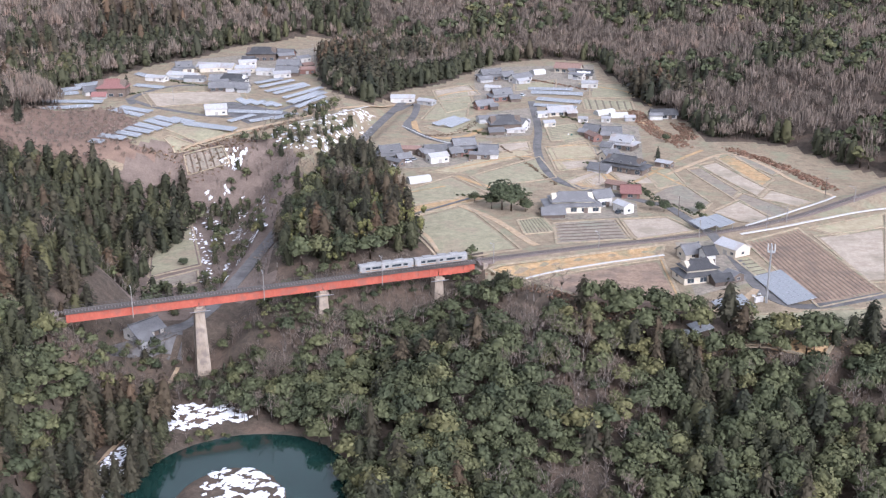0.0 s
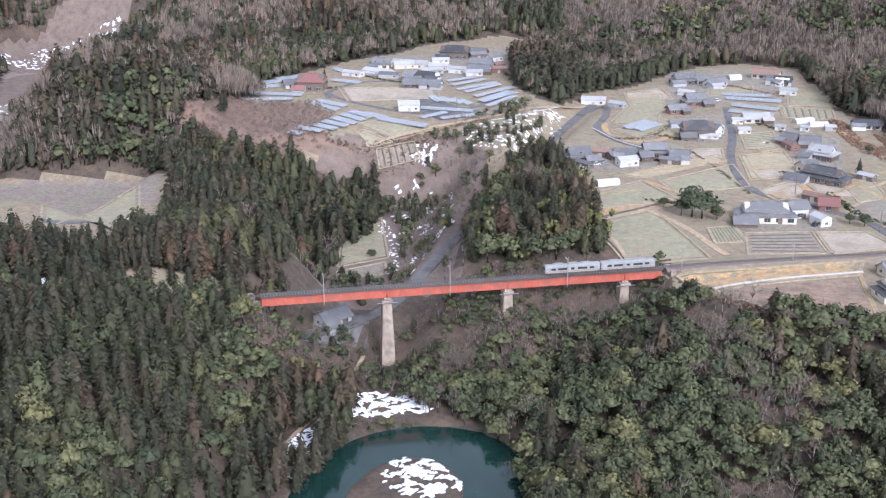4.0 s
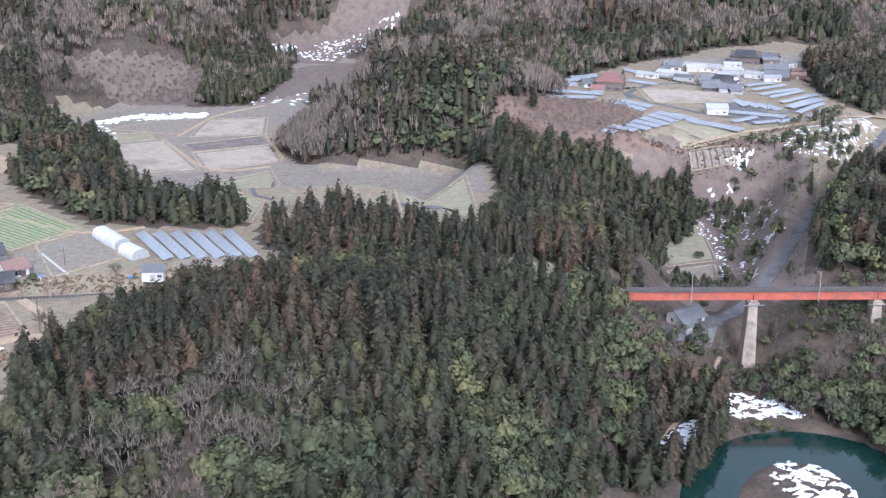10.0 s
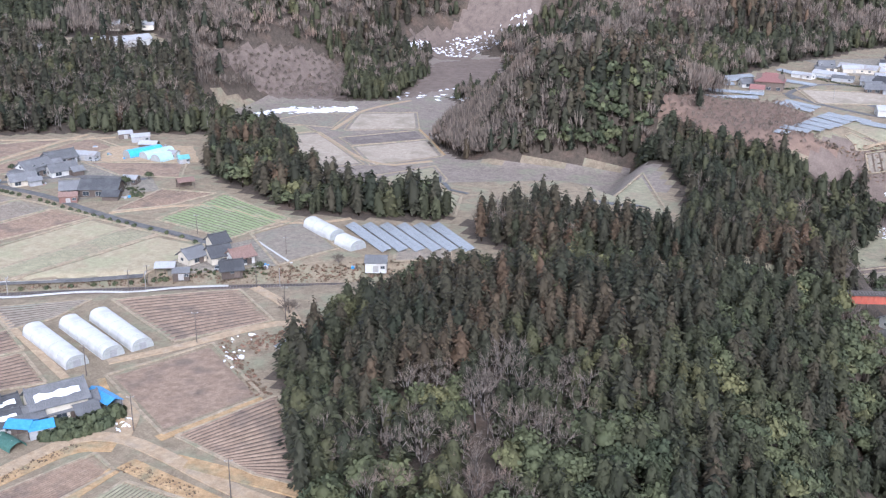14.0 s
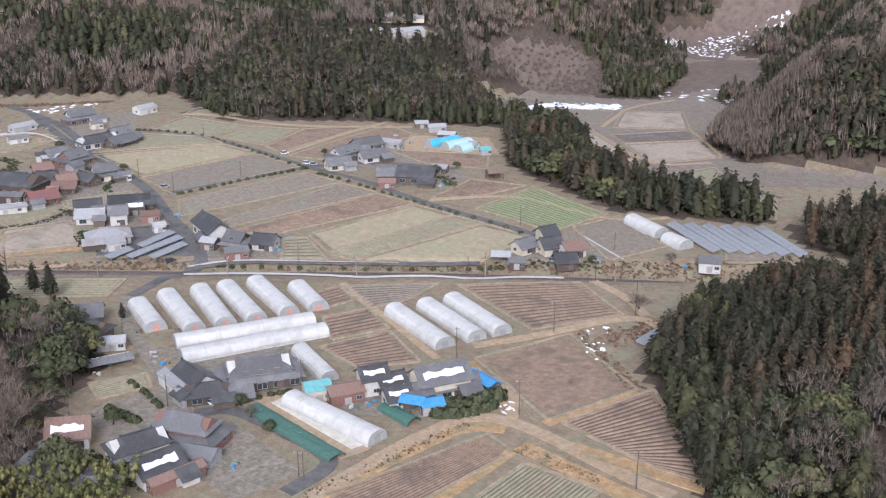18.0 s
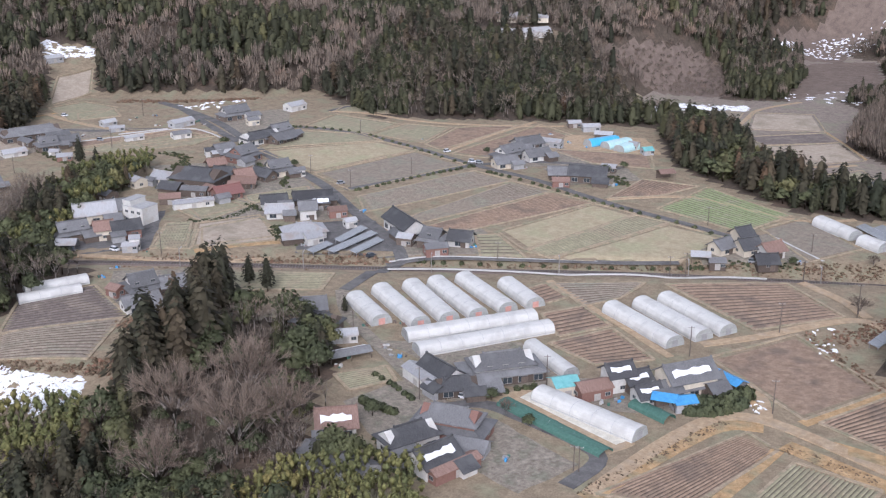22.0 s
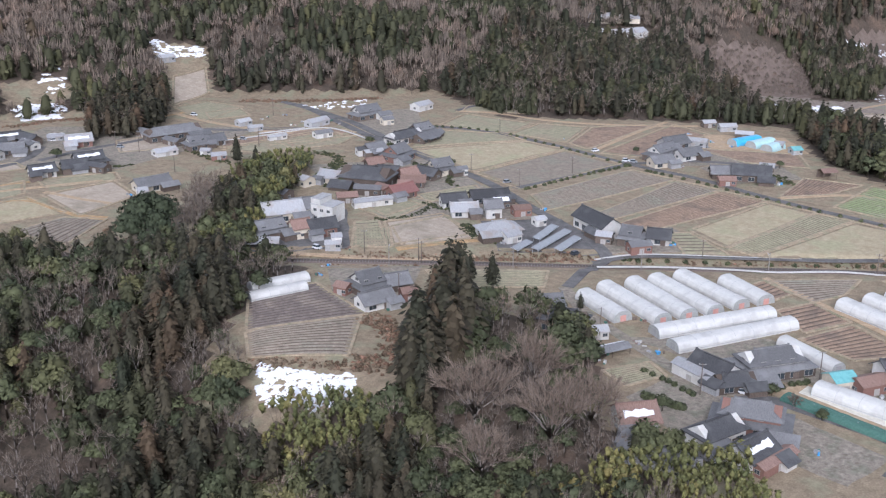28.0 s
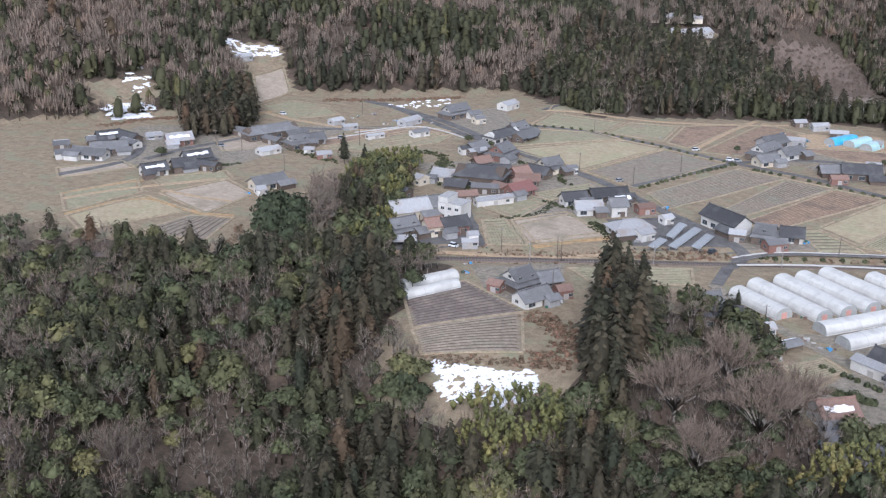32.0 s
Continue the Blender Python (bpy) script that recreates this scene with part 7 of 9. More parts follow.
pole(-484.3, 146.2, 8)
pole(-465.6, 152.2, 8)
pole(-541.7, 107.4, 7)
pole(-613.9, 230.9, 9)
pole(-653.7, 283.6, 9)
pole(-651.3, 192, 8)
pole(-668.8, 193.1, 7.5)
pole(-613.1, 178.2, 7.5)
pole(-448.5, 118.2, 8)
pole(-331.1, 237.9, 7.5)
pole(-234.7, 269.2, 6)

# ---- houses of the upper hamlet ----
house(-530.7, 155.2, 58.8, 14.4, 9, 7, roof='tin', wall='cream', label='long cream two-floored hall with a weathered flat-pitched roof')
house(-526.8, 163.4, 54.7, 9.5, 8, 7, roof='tile', wall='cream')
white_block(-516.6, 165.1, 5.9, 9.8, 8, 8.6, 'white flat-roofed school building with a raised stair tower')
house(-562, 169.4, 10.5, 16.3, 8, 5.5, roof='dark', kind='irimoya', wall='board')
house(-520.5, 137.4, 67.2, 9.5, 6, 6.6, two=True, roof='tile', wall='board')
shed(-515.6, 127.5, 38.1, 13.1, 6, 3.8, roof='tin', wall='grey', open_front=True)
house(-511.8, 144.1, 60.8, 6.1, 6, 6.4, roof='rust', wall='cream')
house(-506.9, 150.1, 60.8, 9.5, 6.5, 6, roof='dark', wall='red')
shed(-494.8, 143.8, 46.9, 3.4, 4, 5, roof='tin', wall='white')
shed(-494.6, 141.8, 35.8, 5.3, 4, 3, roof='tin', wall='grey')
house(-698.3, 155.6, 49.9, 15.6, 8, 4.8, roof='tile', wall='board')
house(-714.8, 169, 63.6, 10.3, 6, 5.2, roof='dark', wall='white', snow=-1)
house(-697.3, 144.1, 19.8, 15.6, 7, 4.8, roof='tile', wall='white')
shed(-707.7, 137.7, 60, 7.1, 6, 4, roof='tile', wall='white')
house(-706.3, 173.5, -5.5, 13.9, 6, 5, roof='dark', wall='board')
house(-684.2, 184.5, 60, 11.4, 8, 5.4, roof='tin', wall='red', snow=-1)
house(-649.4, 162.3, 65.7, 11.6, 6.5, 6.6, two=True, roof='dark', wall='white', snow=-1)
house(-653.2, 141.1, 67, 10, 8, 5.2, roof='dark', wall='white', snow=-1)
house(-649, 154.4, 63.9, 9.7, 6, 5, roof='dark', wall='board')
house(-659.8, 220.3, 71, 26.5, 9, 6, roof='tile', kind='irimoya', wall='board')
house(-635.4, 211.7, 71.2, 7.2, 6, 6.4, two=True, roof='tile', wall='white')
house(-634, 222.3, 65.7, 8.5, 6, 5, roof='tile', wall='grey')
shed(-639.2, 196.3, 74.7, 10.4, 6, 3.4, roof='tin', wall='white')
shed(-613.1, 204.2, 51.2, 6.5, 5, 3.4, roof='tin', wall='red')
house(-601.3, 155, 73.5, 14, 8, 5.2, roof='tile', wall='cream')
shed(-597.6, 146.7, 60.1, 3.9, 5, 3.5, roof='tin', wall='white')
house(-459.7, 116.7, 70.4, 7.6, 7, 6.8, two=True, roof='tile', wall='white')
house(-454, 124.2, 57.6, 6.8, 7, 5, roof='tile', wall='board')
house(-449.8, 107.7, 69.6, 10.5, 6.5, 5, roof='tile', wall='white')
shed(-445, 118.3, 53.8, 4.7, 5, 4.2, roof='rust', wall='red')
shed(-464.4, 110.7, 4.5, 4.5, 4.5, 3.8, roof='rust', wall='red')
shed(-767.7, 315, 73.5, 10, 6, 4, roof='tin', wall='grey', snow=1)
shed(-651, 258.9, 80.2, 7.2, 5, 3.5, roof='tin', wall='grey')
shed(-620.7, 279.8, 83.7, 12, 6, 4, roof='tin', wall='grey')

# ---- valley road and lanes of the eastern hamlet ----
road([(x, y) for x, y, _ in VALLEY_ROAD], 5.2, 'asphalt', 0.3)
road([(-92, 366), (-95, 345), (-99, 318), (-101, 296), (-104, 278)], 2.4, 'path', 0.25)
yard((-120.2, 342.6), (-95, 381.7), (-90.4, 358.6), (-100.3, 355.9), kind='asphalt')
road([(-90.9, 354.6), (-92.1, 340.1), (-93.9, 322.6), (-98, 301.2), (-101.6, 289.4)], 1.4, 'track')
road([(-31, 653.3), (-15, 675), (-15.7, 633.5), (-22.1, 604.9), (-4.1, 573.3), (18.8, 558.1)], 4.0, 'asphalt')
road([(52.8, 671.8), (52, 598.4), (46.6, 555.6), (47.8, 512.8), (55.9, 489.3), (77.5, 472.9), (94.5, 459.1)], 4.2, 'asphalt')
road([(94.5, 459.1), (102.6, 430.2), (107.6, 394.9), (107.4, 362.1), (112.8, 347.1), (123.2, 344.9), (149.5, 356.9)], 4.2, 'asphalt')
road([(-22.1, 604.9), (-7, 575.9), (18.7, 553.4)], 0.6, 'kerb', lift=0.7)
road([(115.2, 417.4), (143, 429.8), (174.9, 450), (185.1, 453.7)], 0.9, 'kerb', lift=0.9)
road([(119.8, 427.3), (142.6, 444.3), (169.6, 471.4)], 0.8, 'kerb', lift=0.7)
road([(103.5, 507.4), (124.6, 533), (142.7, 551.4), (156.2, 518.3), (158.5, 498.8), (170.1, 471.4)], 2.2, 'track')
road([(107.4, 362.1), (95.6, 345.3), (78.5, 338.8)], 2.4, 'track')
road([(79.2, 342.2), (79.8, 380.1), (80.7, 398.2)], 1.6, 'bank')
road([(29.1, 375.5), (54.4, 385.9), (81.8, 396.4)], 0.9, 'kerb', lift=0.5)
road([(-18.2, 441.2), (11.2, 469.6)], 1.4, 'ditch', lift=0.3)
road([(6.2, 461.6), (22, 438.9), (31.8, 414), (35.6, 407.5)], 3.0, 'track')
road([(-19.2, 438.2), (-7.6, 424.2), (-1.9, 404.3)], 1.6, 'track')
road([(-176.6, 638), (-183.7, 652.7), (-169, 696.5), (-123, 692.9)], 3.4, 'asphalt')
road([(-183.7, 652.7), (-155.4, 622.8), (-110.3, 598.3), (-84, 630.7), (-72.8, 677.3)], 3.4, 'asphalt')
road([(-132.4, 557.5), (-106, 572.7), (-80, 598.2), (-46.8, 643.3), (-28.6, 674.9)], 3.0, 'track')
road([(-78.8, 588.7), (-57, 612.6), (-40.9, 653.9)], 0.6, 'kerb', lift=0.8)

# ---- fields of the eastern hamlet ----
field((-18.6, 438.9), (9.2, 461.7), (29.5, 402.9), (-0.7, 396.9), 'turf', 0, True)
field((-20.3, 477.9), (4.2, 505.8), (20.7, 476.1), (-19.5, 456.5), 'turf', 0, True)
field((-19.4, 453.4), (16.3, 477.9), (19.7, 469.5), (-18.9, 441.2), 'tan', 0, True)
field((12, 506), (47.4, 540.7), (52.2, 503.5), (19.1, 486.7), 'turf', 0, True)
field((-6.3, 512.9), (41.7, 558.7), (45.1, 547.5), (4.2, 509.8), 'stubble', 0, True)
field((51.7, 559.3), (74.6, 571.5), (75.8, 525.6), (53.1, 513.8), 'stubble', 0, True)
field((55.6, 498.7), (73.4, 517.6), (76.6, 484), (59.4, 487.2), 'pale', 0, True)
field((44.6, 435.9), (70.5, 441.4), (72.8, 412.3), (43.3, 409.5), 'grey', 5, True)
field((30, 439), (40.8, 444), (44.8, 425), (31.8, 420.9), 'turf', 6, False)
field((72.1, 441.4), (91.7, 444.2), (100.8, 423.8), (73.9, 412.4), 'pale', 0, True)
field((30, 373.2), (80.6, 393.3), (79.4, 343.1), (54.8, 344.9), 'plough', 0, True)
field((16.4, 382.3), (83.6, 406.5), (80.7, 395.8), (29.1, 375.5), 'tan', 0, True)
field((115.7, 412.1), (140.6, 427.7), (149.9, 357.9), (123.2, 344.9), 'plough', 10, False)
field((144.9, 428.5), (183.4, 448.9), (177.1, 431.8), (152.9, 418.8), 'stubble', 0, True)
field((144.2, 418.8), (176.5, 430.3), (153.9, 368.9), (148.5, 369), 'pale', 0, True)
field((92.2, 338.6), (122.5, 342.5), (145.1, 345.1), (124.9, 327), 'turf', 0, True)
field((80.8, 327.6), (101.1, 324), (124.6, 326.4), (117.2, 319.2), 'tan', 0, True)
field((139.7, 544.7), (144.9, 549.1), (159.3, 515.4), (152.9, 506.6), 'grey', 0, True)
field((121.7, 525.7), (131.2, 531.9), (144.2, 484.1), (136.8, 470.4), 'pale', 0, True)
field((136.4, 468.7), (144.5, 483.1), (158.2, 464.6), (149, 457.8), 'pale', 0, True)
field((114.7, 517.5), (121.7, 521.7), (130.6, 479.5), (125, 468.9), 'grey', 0, True)
field((124.8, 468), (130.6, 477.6), (145.2, 452.9), (136.4, 438.6), 'grey', 0, True)
field((111.7, 450.8), (127, 467.1), (134.4, 439.8), (123.1, 431.5), 'pale', 0, True)
field((90.2, 475.5), (106.8, 497.6), (114.4, 462.6), (103.1, 443.1), 'grey', 0, True)
field((132.7, 538.3), (141.6, 546.9), (151.3, 500.7), (143, 486.9), 'tan', 0, True)
field((61.4, 585.5), (77.8, 598.2), (81.6, 580.1), (62.6, 567.7), 'turf', 5, True)
field((-4.9, 689.1), (16.3, 706), (18.5, 655.7), (1.9, 640.9), 'turf', 0, True)
field((-10.4, 604.3), (18, 633.7), (26.4, 604.7), (1.8, 587.9), 'turf', 0, True)
field((-179.6, 669.3), (-120.7, 679.1), (-112.3, 647.8), (-163.7, 631), 'pale', 0, True)
field((-146.4, 577.6), (-139.8, 594.6), (-100.2, 572.8), (-121.4, 560.9), 'turf', 0, True)
field((-142.3, 565.4), (-140.1, 568.8), (-122.7, 559.7), (-135.1, 556.9), 'turf', 0, True)
field((-130.7, 556.8), (-111.5, 560.4), (-107.3, 554.2), (-127.8, 551.1), 'grey', 4, False)
field((106.7, 393.1), (112.8, 395), (116.6, 374.4), (110.8, 371.5), 'turf', 4, True)
field((-131, 482.1), (-119.8, 515.9), (-104.2, 459.9), (-123.4, 444.7), 'turf', 0, True)
field((-122.1, 439.4), (-104.5, 454.4), (-101.1, 439.5), (-119.7, 429.6), 'grey', 0, True)

# ---- paddies of the side valley ----
field((-437.1, 572.1), (-451, 618.3), (-416.6, 636.9), (-394.4, 592), 'pale', 0, True)
field((-430.7, 553.3), (-394, 588.7), (-378.8, 569.8), (-414.3, 537.8), 'dark', 0, True)
field((-413.3, 536), (-378.3, 568.9), (-354.3, 535.7), (-383.7, 502.6), 'pale', 0, True)
field((-495, 572.9), (-479, 607.1), (-456, 614), (-447, 575.2), 'grey', 0, True)
field((-474, 538), (-450, 562), (-388, 503.5), (-412, 482), 'pale', 0, True)
field((-490, 560), (-474, 540), (-452, 563), (-466, 574), 'turf', 0, True)
field((-372.3, 485.5), (-350.5, 515.6), (-333.5, 492.4), (-306.3, 358.8), 'turf', 0, True)
field((-304, 355.7), (-297.1, 376.8), (-273.1, 365.4), (-264.9, 338.3), 'turf', 0, True)
field((-231, 399), (-226.4, 479.2), (-198.8, 415.3), (-215.9, 368.8), 'turf', 0, True)
road([(-449.4, 561.4), (-382.3, 499.9), (-355.7, 523.6)], 3.0, 'track')
road([(-443.7, 569.5), (-448.8, 607.9), (-453.1, 627.7), (-436.3, 669.5)], 3.0, 'track')
road([(-394, 590.5), (-379, 571), (-354, 537)], 2.0, 'bank')
road([(-339.3, 496.4), (-286.8, 373.5), (-272, 369.1)], 1.8, 'ditch')
road([(-223.6, 379.4), (-202.2, 377.1), (-205.8, 410.8)], 3.0, 'ditch')

# ---- yards of the hamlets ----
yard((-32.7, 561.9), (25.1, 572.8), (26, 527.7), (-25, 517.7))
yard((24.6, 641.2), (54.9, 655.5), (46.5, 585), (22.4, 579.2))
yard((21.9, 784.6), (105.6, 796.4), (98, 707), (18.9, 670.7))
yard((81.1, 625.5), (106.1, 604.2), (94.8, 517.7), (73.4, 517.6))
yard((44.6, 475.4), (83.4, 479.7), (80.1, 443.7), (43.8, 439.6))
yard((88.3, 408.8), (112.1, 413.7), (107.1, 368.6), (84.7, 355.3))
yard((-186.9, 775.4), (-92.8, 834.9), (-82.2, 733.9), (-120.1, 696.4))
yard((-136.5, 638.1), (-121.6, 645.4), (-82.1, 615.1), (-102.6, 587.7), kind='asphalt')

# ---- houses of the eastern hamlet ----
house(32.9, 596.6, 9.5, 16.3, 11, 8.2, roof='dark', kind='irimoya', wall='board', label='old farmhouse with a great dark steep roof')
house(41.3, 597.3, -37.8, 6.9, 5, 6.5, roof='tile', wall='white')
house(35, 676.4, 19.5, 11, 7, 6.8, two=True, wall='red')
house(23.7, 652.1, 24.9, 10.3, 6, 5, roof='tile', wall='red')
house(31.3, 741.6, 21.1, 13.3, 6.5, 6.8, two=True, wall='white')
house(41.8, 743.6, 30.2, 8.4, 6, 5, wall='grey')
house(50.5, 736.6, 42, 15.8, 6, 5, roof='tile', wall='white')
tunnel(63.9, 761.4, 27.5, 8.9, 6, 3.2, ends=None)
house(85.1, 767.8, -23, 17.1, 8, 6, roof='rust', wall='cream')
house(93, 744.8, -12.2, 10.4, 7, 5.4, roof='dark', wall='white', snow=-1)
shed(93.2, 716.1, -9.8, 10, 6, 4.4, roof='tin', wall='white')
shed(-24.3, 681.3, -2.4, 14.4, 7, 4.6, roof='tin', wall='white', label='long white prefabricated workshop')
shed(-9.7, 663.3, -31.9, 10.3, 5, 3.6, roof='tin', wall='grey')
house(-26.1, 537.7, 20.8, 9.8, 7, 6.6, two=True, roof='tile', wall='cream')
shed(-15.8, 547.5, -4.6, 9.8, 5, 4, roof='rust', wall='board')
house(-3.9, 544.7, 11.4, 10.2, 6, 4.8, roof='tile', wall='board')
shed(-2.7, 531.3, 26.6, 9.7, 6, 4.6, roof='tin', wall='white')
house(10.1, 549.5, 13.4, 10.4, 6.5, 7, two=True, roof='tile', wall='red')
house(5.5, 540.9, 26.9, 5, 5, 4.6, roof='tile', wall='board')
house(22.4, 542.9, -8.2, 8.4, 6.5, 5.4, roof='tile', wall='white')
tunnel(-11, 496.1, 24.9, 10.6, 5, 2.8, ends=None)
house(66.4, 635.3, 10.3, 13.9, 6, 4.8, roof='tin', wall='cream')
shed(55.8, 630.4, 14, 6, 4, 3.5, roof='tin', wall='white')
house(79.2, 588.4, -34.1, 8.3, 6, 5.2, roof='tile', wall='cream')
house(88.4, 584.4, 0.1, 9.5, 6, 5, roof='tile', wall='cream')
house(90.7, 558.8, -30.6, 10.3, 7, 6.8, two=True, roof='tin', wall='white')
house(80.4, 532.8, 34.8, 8.1, 6, 5.4, roof='tile', wall='cream')
house(85.1, 516.1, -33.4, 17.1, 7.5, 7, two=True, roof='dark', kind='irimoya', wall='board')
house(53.6, 454.3, 4.4, 17.4, 8, 7.4, two=True, roof='tile', kind='irimoya', wall='cream', label='broad two-storey farmhouse with grey-blue tiles')
house(66.7, 460.4, 21.3, 7.6, 6, 6.6, roof='tile', wall='white')
house(81.1, 472.9, -4.8, 7.7, 7, 5, roof='red', wall='red')
shed(75, 451.6, -59.3, 7.3, 5, 4.6, roof='tin', wall='white')
house(123.7, 627.8, 3.8, 14.2, 7, 4.8, roof='dark', wall='white')
shed(105.1, 521.8, -41.9, 8, 4, 3.4, roof='tin', wall='board')
house(90.6, 394.6, 21.7, 6.6, 6, 5, roof='tile', wall='cream')
house(96.1, 389, 18.2, 4, 5, 6, roof='dark', wall='white')
house(88.8, 371.9, 15.9, 11, 6.5, 7.2, two=True, roof='dark', kind='irimoya', wall='cream')
shed(101.1, 370.6, -59.4, 5.2, 5, 3.6, roof='tile', wall='board')
shed(107.7, 399.3, -55, 10.1, 8, 5, roof='tin', wall='cream', label='long pale tin-roofed barn with cream walls')
tunnel(92.1, 637.7, 30.8, 12.2, 5, 2.6, ends=None)
tunnel(98.9, 629, 8.3, 9.9, 5, 2.6, ends=None)
house(-105.1, 367.1, 50.5, 11.1, 8, 5.5, roof='tile', wall='white', label='small white pump house with a grey roof under the bridge')

# ---- solar rows and houses of the plateau ----
solar(-217.1, 694.1, 44.3, 19.6, 5, 0.6)
solar(-221, 679.6, 37.6, 20.6, 5, 0.6)
solar(-223.9, 661, 22.5, 18.5, 5, 0.6)
solar(-211.9, 639.1, -0.4, 36.1, 4.2, 0.6)
solar(-213.3, 619, 17.9, 38.5, 4.2, 0.6)
solar(-191.7, 723.2, -43.9, 17.5, 4.2, 0.6)
solar(-168.2, 712.6, -22.6, 33.7, 4.2, 0.6)
solar(-179.2, 687.2, -24.3, 21.6, 4.2, 0.6)
solar(-173.7, 612.7, -37.8, 27.7, 4.2, 0.6)
solar(-170.8, 621.2, -32.8, 24.2, 4.2, 0.6)
solar(-172.1, 550.5, -18.7, 7.9, 4.2, 0.6)
solar(-166.1, 557.1, -25.1, 16.4, 4.2, 0.6)
solar(-160, 563.9, -32.4, 17.3, 4.2, 0.6)
solar(-156.4, 571.5, -32.5, 18.3, 4.2, 0.6)
solar(-153.4, 579.2, -38.7, 20.5, 4.2, 0.6)
solar(-150.4, 587.9, -41.6, 21.1, 4.2, 0.6)
solar(-147.4, 595.5, -39.1, 20.4, 4.2, 0.6)
solar(-139.5, 593, -36, 17.1, 5, 0.6)
solar(-121.3, 579.4, -26.6, 32.1, 5, 0.6)
solar(-103.3, 614.8, -7.4, 30.7, 4, 0.6)
solar(-114.5, 642.3, -62, 17.4, 4, 0.6)
solar(-108.1, 640.1, -56.5, 15.6, 4, 0.6)
solar(-101.2, 637.4, -56.4, 15.1, 4, 0.6)
solar(-96, 635.5, -54.5, 13.9, 4, 0.6)
solar(-108.4, 703.3, 47.2, 21.5, 3.2, 0.9)
solar(-102.2, 694.6, 52.9, 29.3, 3.2, 0.9)
solar(-95.3, 682.6, 51.6, 33.1, 3.2, 0.9)
solar(-90.9, 676.1, 57.7, 32.3, 3.2, 0.9)
solar(-82.7, 665.8, 58.8, 36.9, 3.2, 0.9)
solar(-78.1, 652.4, 61.6, 34.9, 3.2, 0.9)
solar(-107.8, 598.1, 56.7, 19.8, 3.2, 0.9)
solar(-95.8, 595.4, 40.2, 16.8, 3.2, 0.9)
solar(70.3, 693.2, -11.5, 32.1, 5, 0.7)
solar(69.1, 670.7, -22.7, 27.4, 5, 0.7)
solar(2, 614.8, 56.3, 22.6, 5, 0.7)
solar(7.8, 610.6, 59.8, 21.4, 5, 0.7)
solar(102.6, 425.4, -74.6, 11.6, 7, 2.2)
solar(109, 428.3, -67.9, 12.4, 7, 2.2)
solar(115.9, 360.3, -80.8, 27, 10, 0.7)
solar(92.7, 345, -78, 10.6, 6, 0.7)
solar(97.6, 346.9, -82.9, 11.6, 6, 0.7)
solar(75.6, 332.4, -70.4, 6.6, 6, 0.7)
solar(81.8, 332.7, -74.8, 7.4, 6, 0.7)
house(-194, 662.1, 2.1, 16.4, 12, 9.5, roof='red', kind='irimoya', wall='board', label='old hall with a towering faded red roof')
house(-208.3, 663.5, 36.5, 7.6, 6, 5, roof='tile', wall='white')
house(-169, 739.1, 14.9, 9.4, 6.5, 6.6, two=True, wall='cream')
shed(-148.8, 745.3, -11.7, 24.9, 10, 5, roof='tin', wall='cream')
shed(-164, 715, -23, 21.3, 7, 4.4, roof='tin', wall='white')
house(-140.1, 702.5, 12.2, 9, 6, 5, roof='tile', wall='white')
house(-130.1, 701.3, -18.8, 17.1, 7, 5.4, roof='dark', kind='irimoya', wall='white')
house(-133.8, 677.8, 10.5, 13.4, 6, 4.8, roof='tile', wall='board')
house(-123.7, 677.8, -13.7, 14.6, 6, 5, roof='tile', wall='white')
shed(-128.6, 739.2, -6.1, 12.8, 7, 4.4, roof='tin', wall='cream')
house(-125.1, 785.8, -0.9, 20, 11, 8.5, roof='dark', kind='irimoya', wall='board')
house(-110.6, 795.7, -15.4, 13.6, 7, 5.5, roof='tile', wall='red')
house(-102.7, 755.4, 1.2, 14.3, 7, 5.2, roof='tile', wall='cream')
house(-100.2, 730.2, -10.4, 14.4, 7, 5.2, roof='tile', wall='white')
shed(-87.8, 733.8, 2.2, 10.2, 6, 4.4, roof='rust', wall='red')
shed(-114.2, 728.9, -12.3, 11.5, 6, 4.4, roof='tin', wall='white')
shed(-74.8, 826.7, 24.4, 26.8, 16, 6, roof='tin', wall='grey')
shed(-124.7, 613.7, 14.9, 11.6, 9, 5.5, roof='tin', wall='white', label='white workshop with a pale metal roof')

# ---- distant buildings and clearings ----
shed(-599.3, 537.7, 78.2, 21.7, 12, 5, roof='tin', wall='white')
shed(-592, 562, 62, 34, 12, 6, roof='tin', wall='white', label='long white workshop with a pale metal roof among the woods')
shed(-602.8, 485.9, 68.6, 16.3, 10, 4.5, roof='tin', wall='white')
shed(-524, 434.6, 52.1, 12.1, 7, 4, roof='tin', wall='white')
shed(-506.7, 439.2, 34.7, 4.7, 6, 4, roof='tin', wall='white')
shed(-617.3, 598.2, 32.3, 36, 14, 6, roof='tin', wall='cream')

# ---- more poles and masts ----
pole(-155.4, 646.6, 9, dark=False)
pole(96.2, 443.2, 9)
pole(126.9, 423.5, 10, dark=False)
pole(70.3, 493.4, 10)
pole(-88.5, 775.5, 12, dark=False)
pole(165.2, 471.3, 9)
pole(-97.7, 615.5, 8)
cell_mast(107.1, 349.7)

